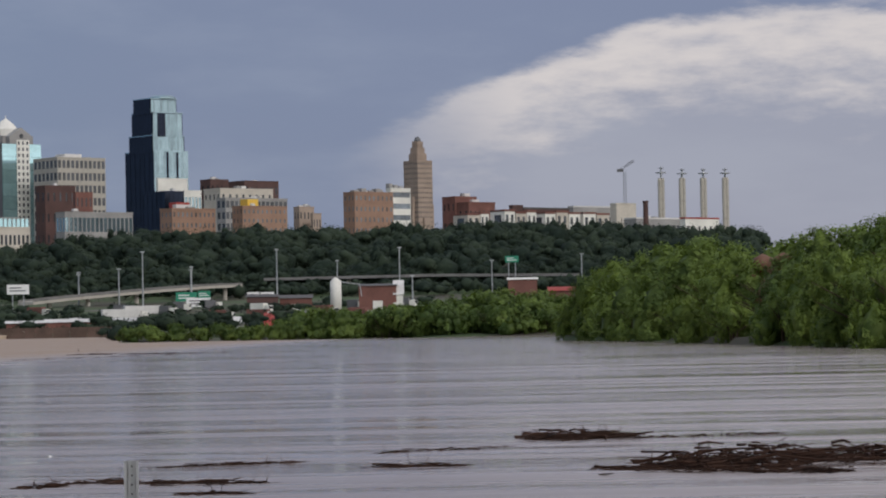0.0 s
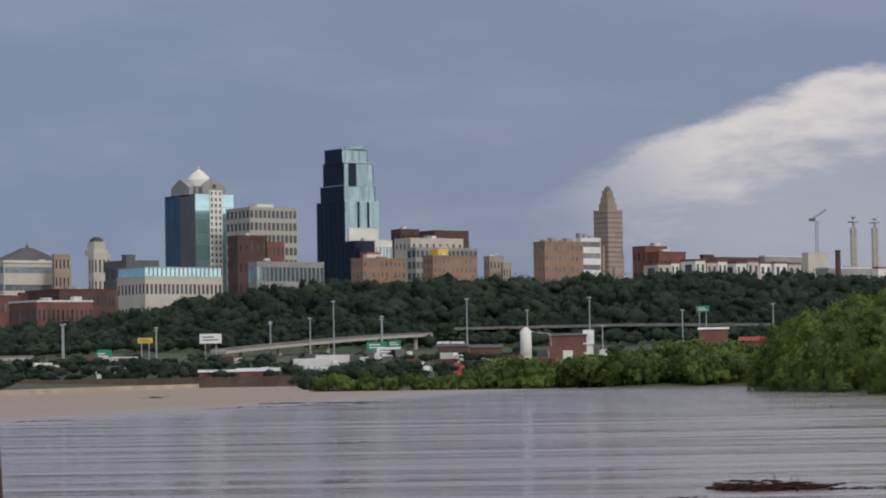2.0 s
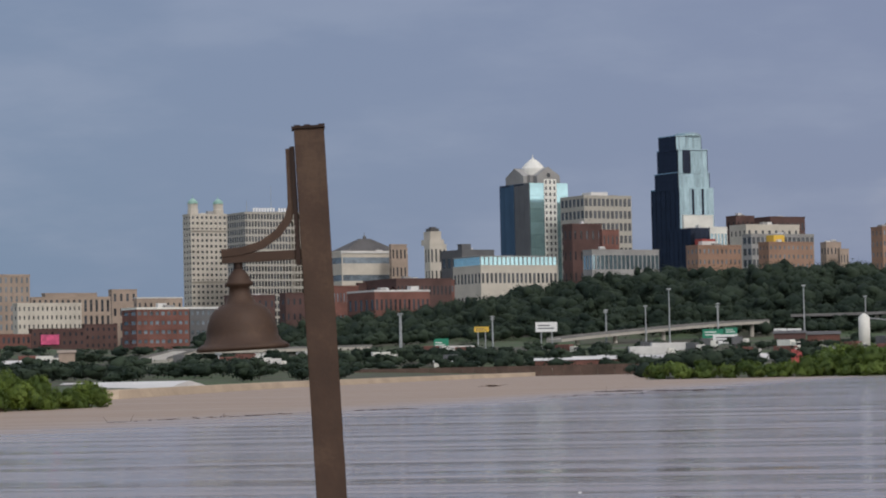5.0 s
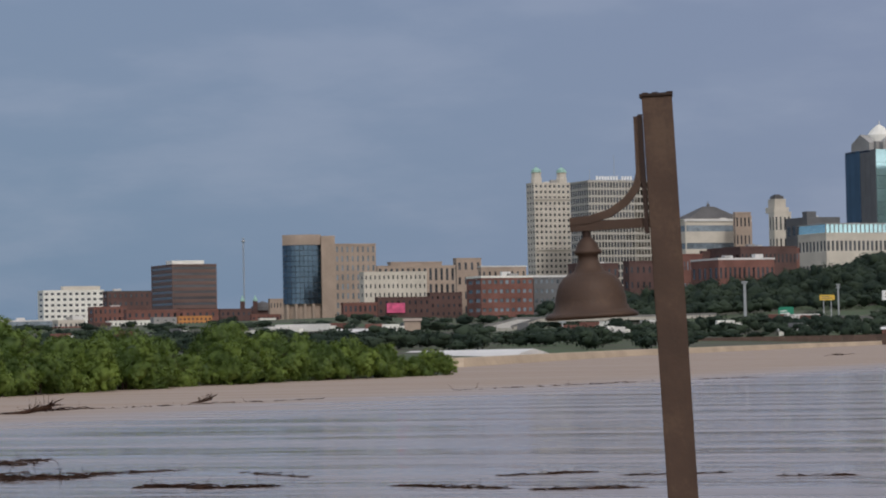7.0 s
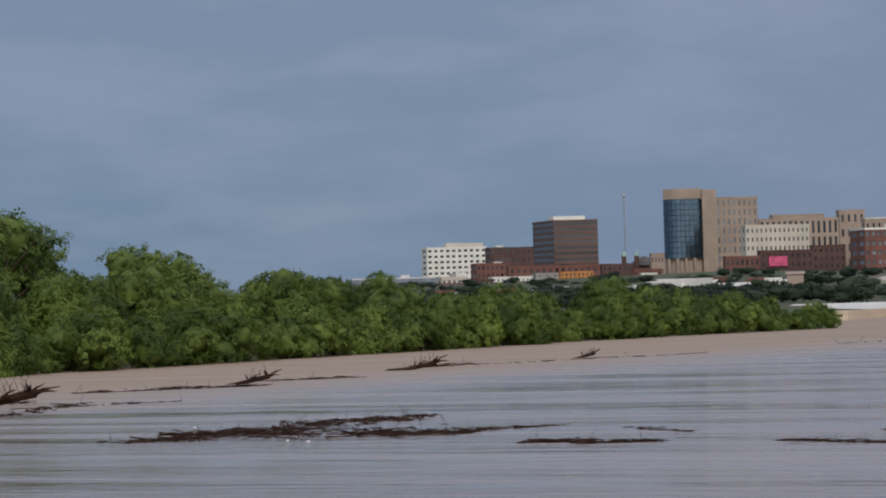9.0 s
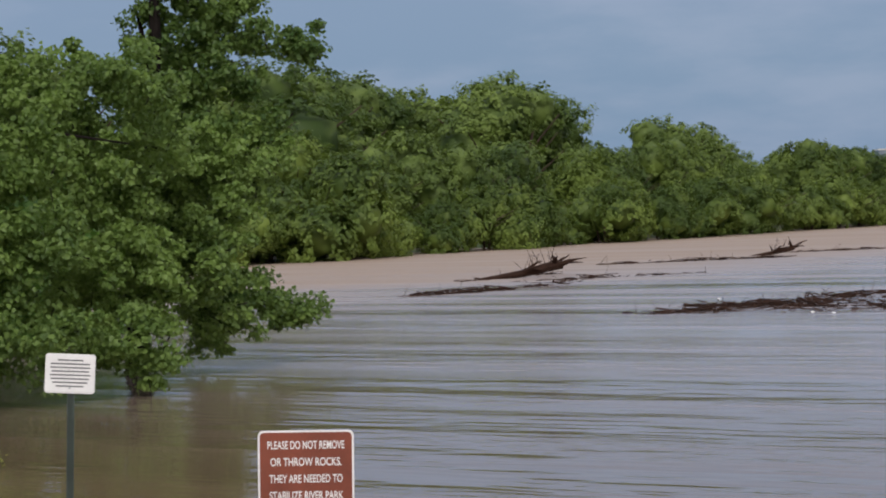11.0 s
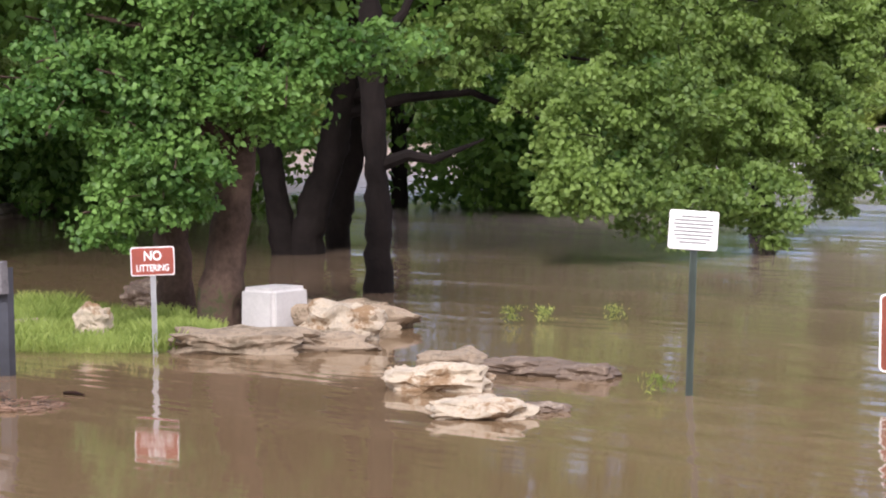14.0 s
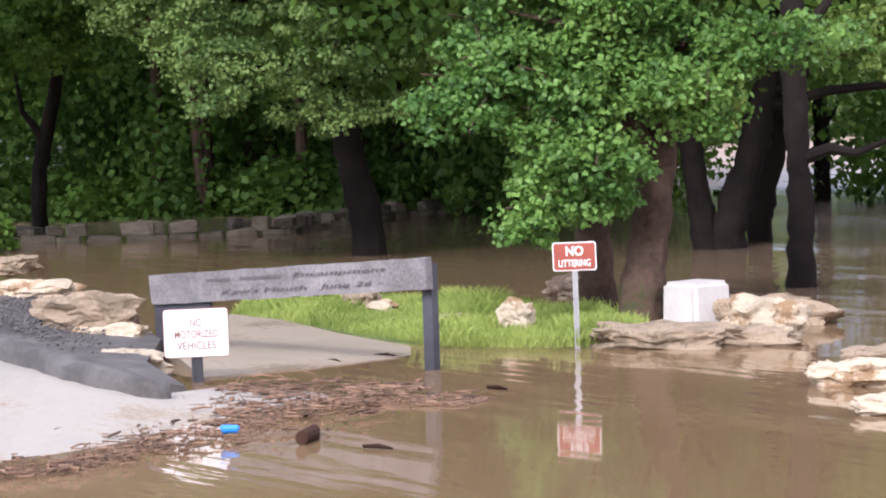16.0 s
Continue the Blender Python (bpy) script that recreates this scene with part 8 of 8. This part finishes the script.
park_tree('pale grey trunk far behind in the flood', [(-41.11, 33.74, -0.05), (-41.10, 33.75, 0.40), (-41.11, 33.74, 1.15), (-41.12, 33.73, 2.5)], [0.185, 0.165, 0.152, 0.13], [], [], LEAF_SHADE, 0, 0, 0.1, 94)
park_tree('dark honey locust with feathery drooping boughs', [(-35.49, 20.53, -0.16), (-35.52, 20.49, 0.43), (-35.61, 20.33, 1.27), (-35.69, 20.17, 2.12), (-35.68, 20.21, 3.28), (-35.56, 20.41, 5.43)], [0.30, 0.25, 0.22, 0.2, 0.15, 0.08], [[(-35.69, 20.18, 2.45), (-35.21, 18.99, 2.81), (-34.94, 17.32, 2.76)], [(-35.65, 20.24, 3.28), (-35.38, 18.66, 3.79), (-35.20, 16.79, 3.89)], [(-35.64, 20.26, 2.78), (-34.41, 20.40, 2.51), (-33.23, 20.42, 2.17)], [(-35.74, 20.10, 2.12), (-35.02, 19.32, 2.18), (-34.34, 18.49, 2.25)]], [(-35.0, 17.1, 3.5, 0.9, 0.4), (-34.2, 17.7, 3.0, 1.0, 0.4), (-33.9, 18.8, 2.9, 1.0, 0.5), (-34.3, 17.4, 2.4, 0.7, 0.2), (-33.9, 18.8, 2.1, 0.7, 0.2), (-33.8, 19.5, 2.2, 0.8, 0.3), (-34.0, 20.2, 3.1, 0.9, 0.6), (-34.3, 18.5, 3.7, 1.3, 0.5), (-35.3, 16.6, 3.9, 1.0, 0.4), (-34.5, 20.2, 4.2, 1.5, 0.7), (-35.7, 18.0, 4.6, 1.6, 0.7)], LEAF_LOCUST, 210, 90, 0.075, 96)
park_tree('slim trunks at the wood edge', [(-45.96, 19.69, -0.03), (-45.93, 19.77, 1.18), (-45.81, 20.04, 2.38), (-45.67, 20.36, 4.79)], [0.16, 0.14, 0.12, 0.08], [[(-45.88, 19.87, 1.58), (-46.03, 19.53, 2.20), (-46.09, 19.38, 3.21)]], [(-44.1, 19.0, 3.6, 1.4, 0.9), (-44.5, 17.9, 3.2, 1.4, 0.9), (-43.7, 19.9, 4.5, 1.5, 0.8), (-42.5, 17.6, 0.2, 0.5, 0.6), (-41.7, 16.8, 0.1, 0.6, 0.6)], LEAF_SHADE, 160, 64, 0.12, 97)

# dark wood behind the wall, and the wooded shore beyond the park
deep = scatter(21, 120, -70, -54.2, 56, 72, 4.5, 9.0, 2.2) + scatter(22, 90, -72, -54.6, 72, 100, 8, 14, 3.2) + scatter(23, 40, -70, -57, 54, 58, 1.2, 2.4, 1.2)
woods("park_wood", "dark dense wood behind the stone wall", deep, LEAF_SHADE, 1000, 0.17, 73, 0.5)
# the last scatter is raised crowns, added to shade what stands below
shade = scatter(24, 30, -57, -54.4, 49, 60, 3.0, 6.5, 1.8) + scatter(25, 34, -48.3, -44.5, 50, 62, 2.5, 6.0, 1.9) + [(x, y, z + 3.2, h, r) for x, y, z, h, r in scatter(26, 60, -62, -50.5, 40, 56, 3.0, 4.5, 2.4)]
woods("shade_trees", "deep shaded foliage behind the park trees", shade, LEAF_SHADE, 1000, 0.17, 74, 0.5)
# crowns above the view, added only to block skylight on wood and water
canopy = [(x, y, 5.2 + 1.5 * math.sin(x * 3 + y), h, r) for x, y, z, h, r in scatter(27, 105, -75, -51.5, 38, 64, 4.0, 6.0, 2.5)]
canopy += [(x, y, 6.8 + math.sin(x * 3 + y), h, r) for x, y, z, h, r in scatter(28, 46, -63, -50.5, 32, 41, 4.0, 6.0, 2.4)]
woods("high_canopy", "unseen canopy added to shade the park edge", canopy, LEAF_SHADE, 420, 0.34, 75, 0.5)


def wood_trunks():
    rng = np.random.default_rng(31)
    for k in range(26):
        x, y = polar(-70 + 16 * rng.random(), 54 + 14 * rng.random())
        sapling = thing("sapling", "thin dark trunk at the wood edge", "tree", pose(x, y, max(0.0, ground(x, y))), "wood edge trunks")
        bm = bmesh.new()
        h = 5 + 3 * rng.random()
        lx, ly = rng.normal() * 0.5, rng.normal() * 0.5
        tube(bm, [(0, 0, -0.5), (lx * 0.4, ly * 0.4, h * 0.5), (lx, ly, h)], [0.13, 0.10, 0.05], 8)
        part("trunk", bm, BARK, sapling)
        bm = bmesh.new()
        tube(bm, [(lx * 0.4, ly * 0.4, h * 0.5), (lx + rng.normal() * 0.6, ly + rng.normal() * 0.6, h * 0.9)], [0.06, 0.02], 6)
        part("limb", bm, BARK, sapling)


wood_trunks()


def flood_weed(pan, r, seed):
    """A tuft of weed standing out of the flood."""
    rng = np.random.default_rng(seed)
    x, y = polar(pan, r)
    n = 60
    p = rng.normal(size=(n, 3)) * np.array([0.06, 0.06, 0.0]) + np.array([0, 0, 0.02]) + np.array([0, 0, 0.16]) * rng.random((n, 1))
    ob = new("weed_tuft", leaf_mesh("weed_tuft", p, rng.normal(size=(n, 3)) * np.array([1, 1, 0.2]), 0.04 + 0.03 * rng.random(n), BLADES, 0.3, rng))
    ob.location = (x, y, 0)
    tagged(ob, "small green weed tuft standing in the flood", "weed", "flood weeds", kind="stuff")


flood_weed(-48.34, 28.36, 60)
flood_weed(-47.66, 28.39, 61)
flood_weed(-46.18, 28.31, 62)
flood_weed(-45.35, 21.96, 63)
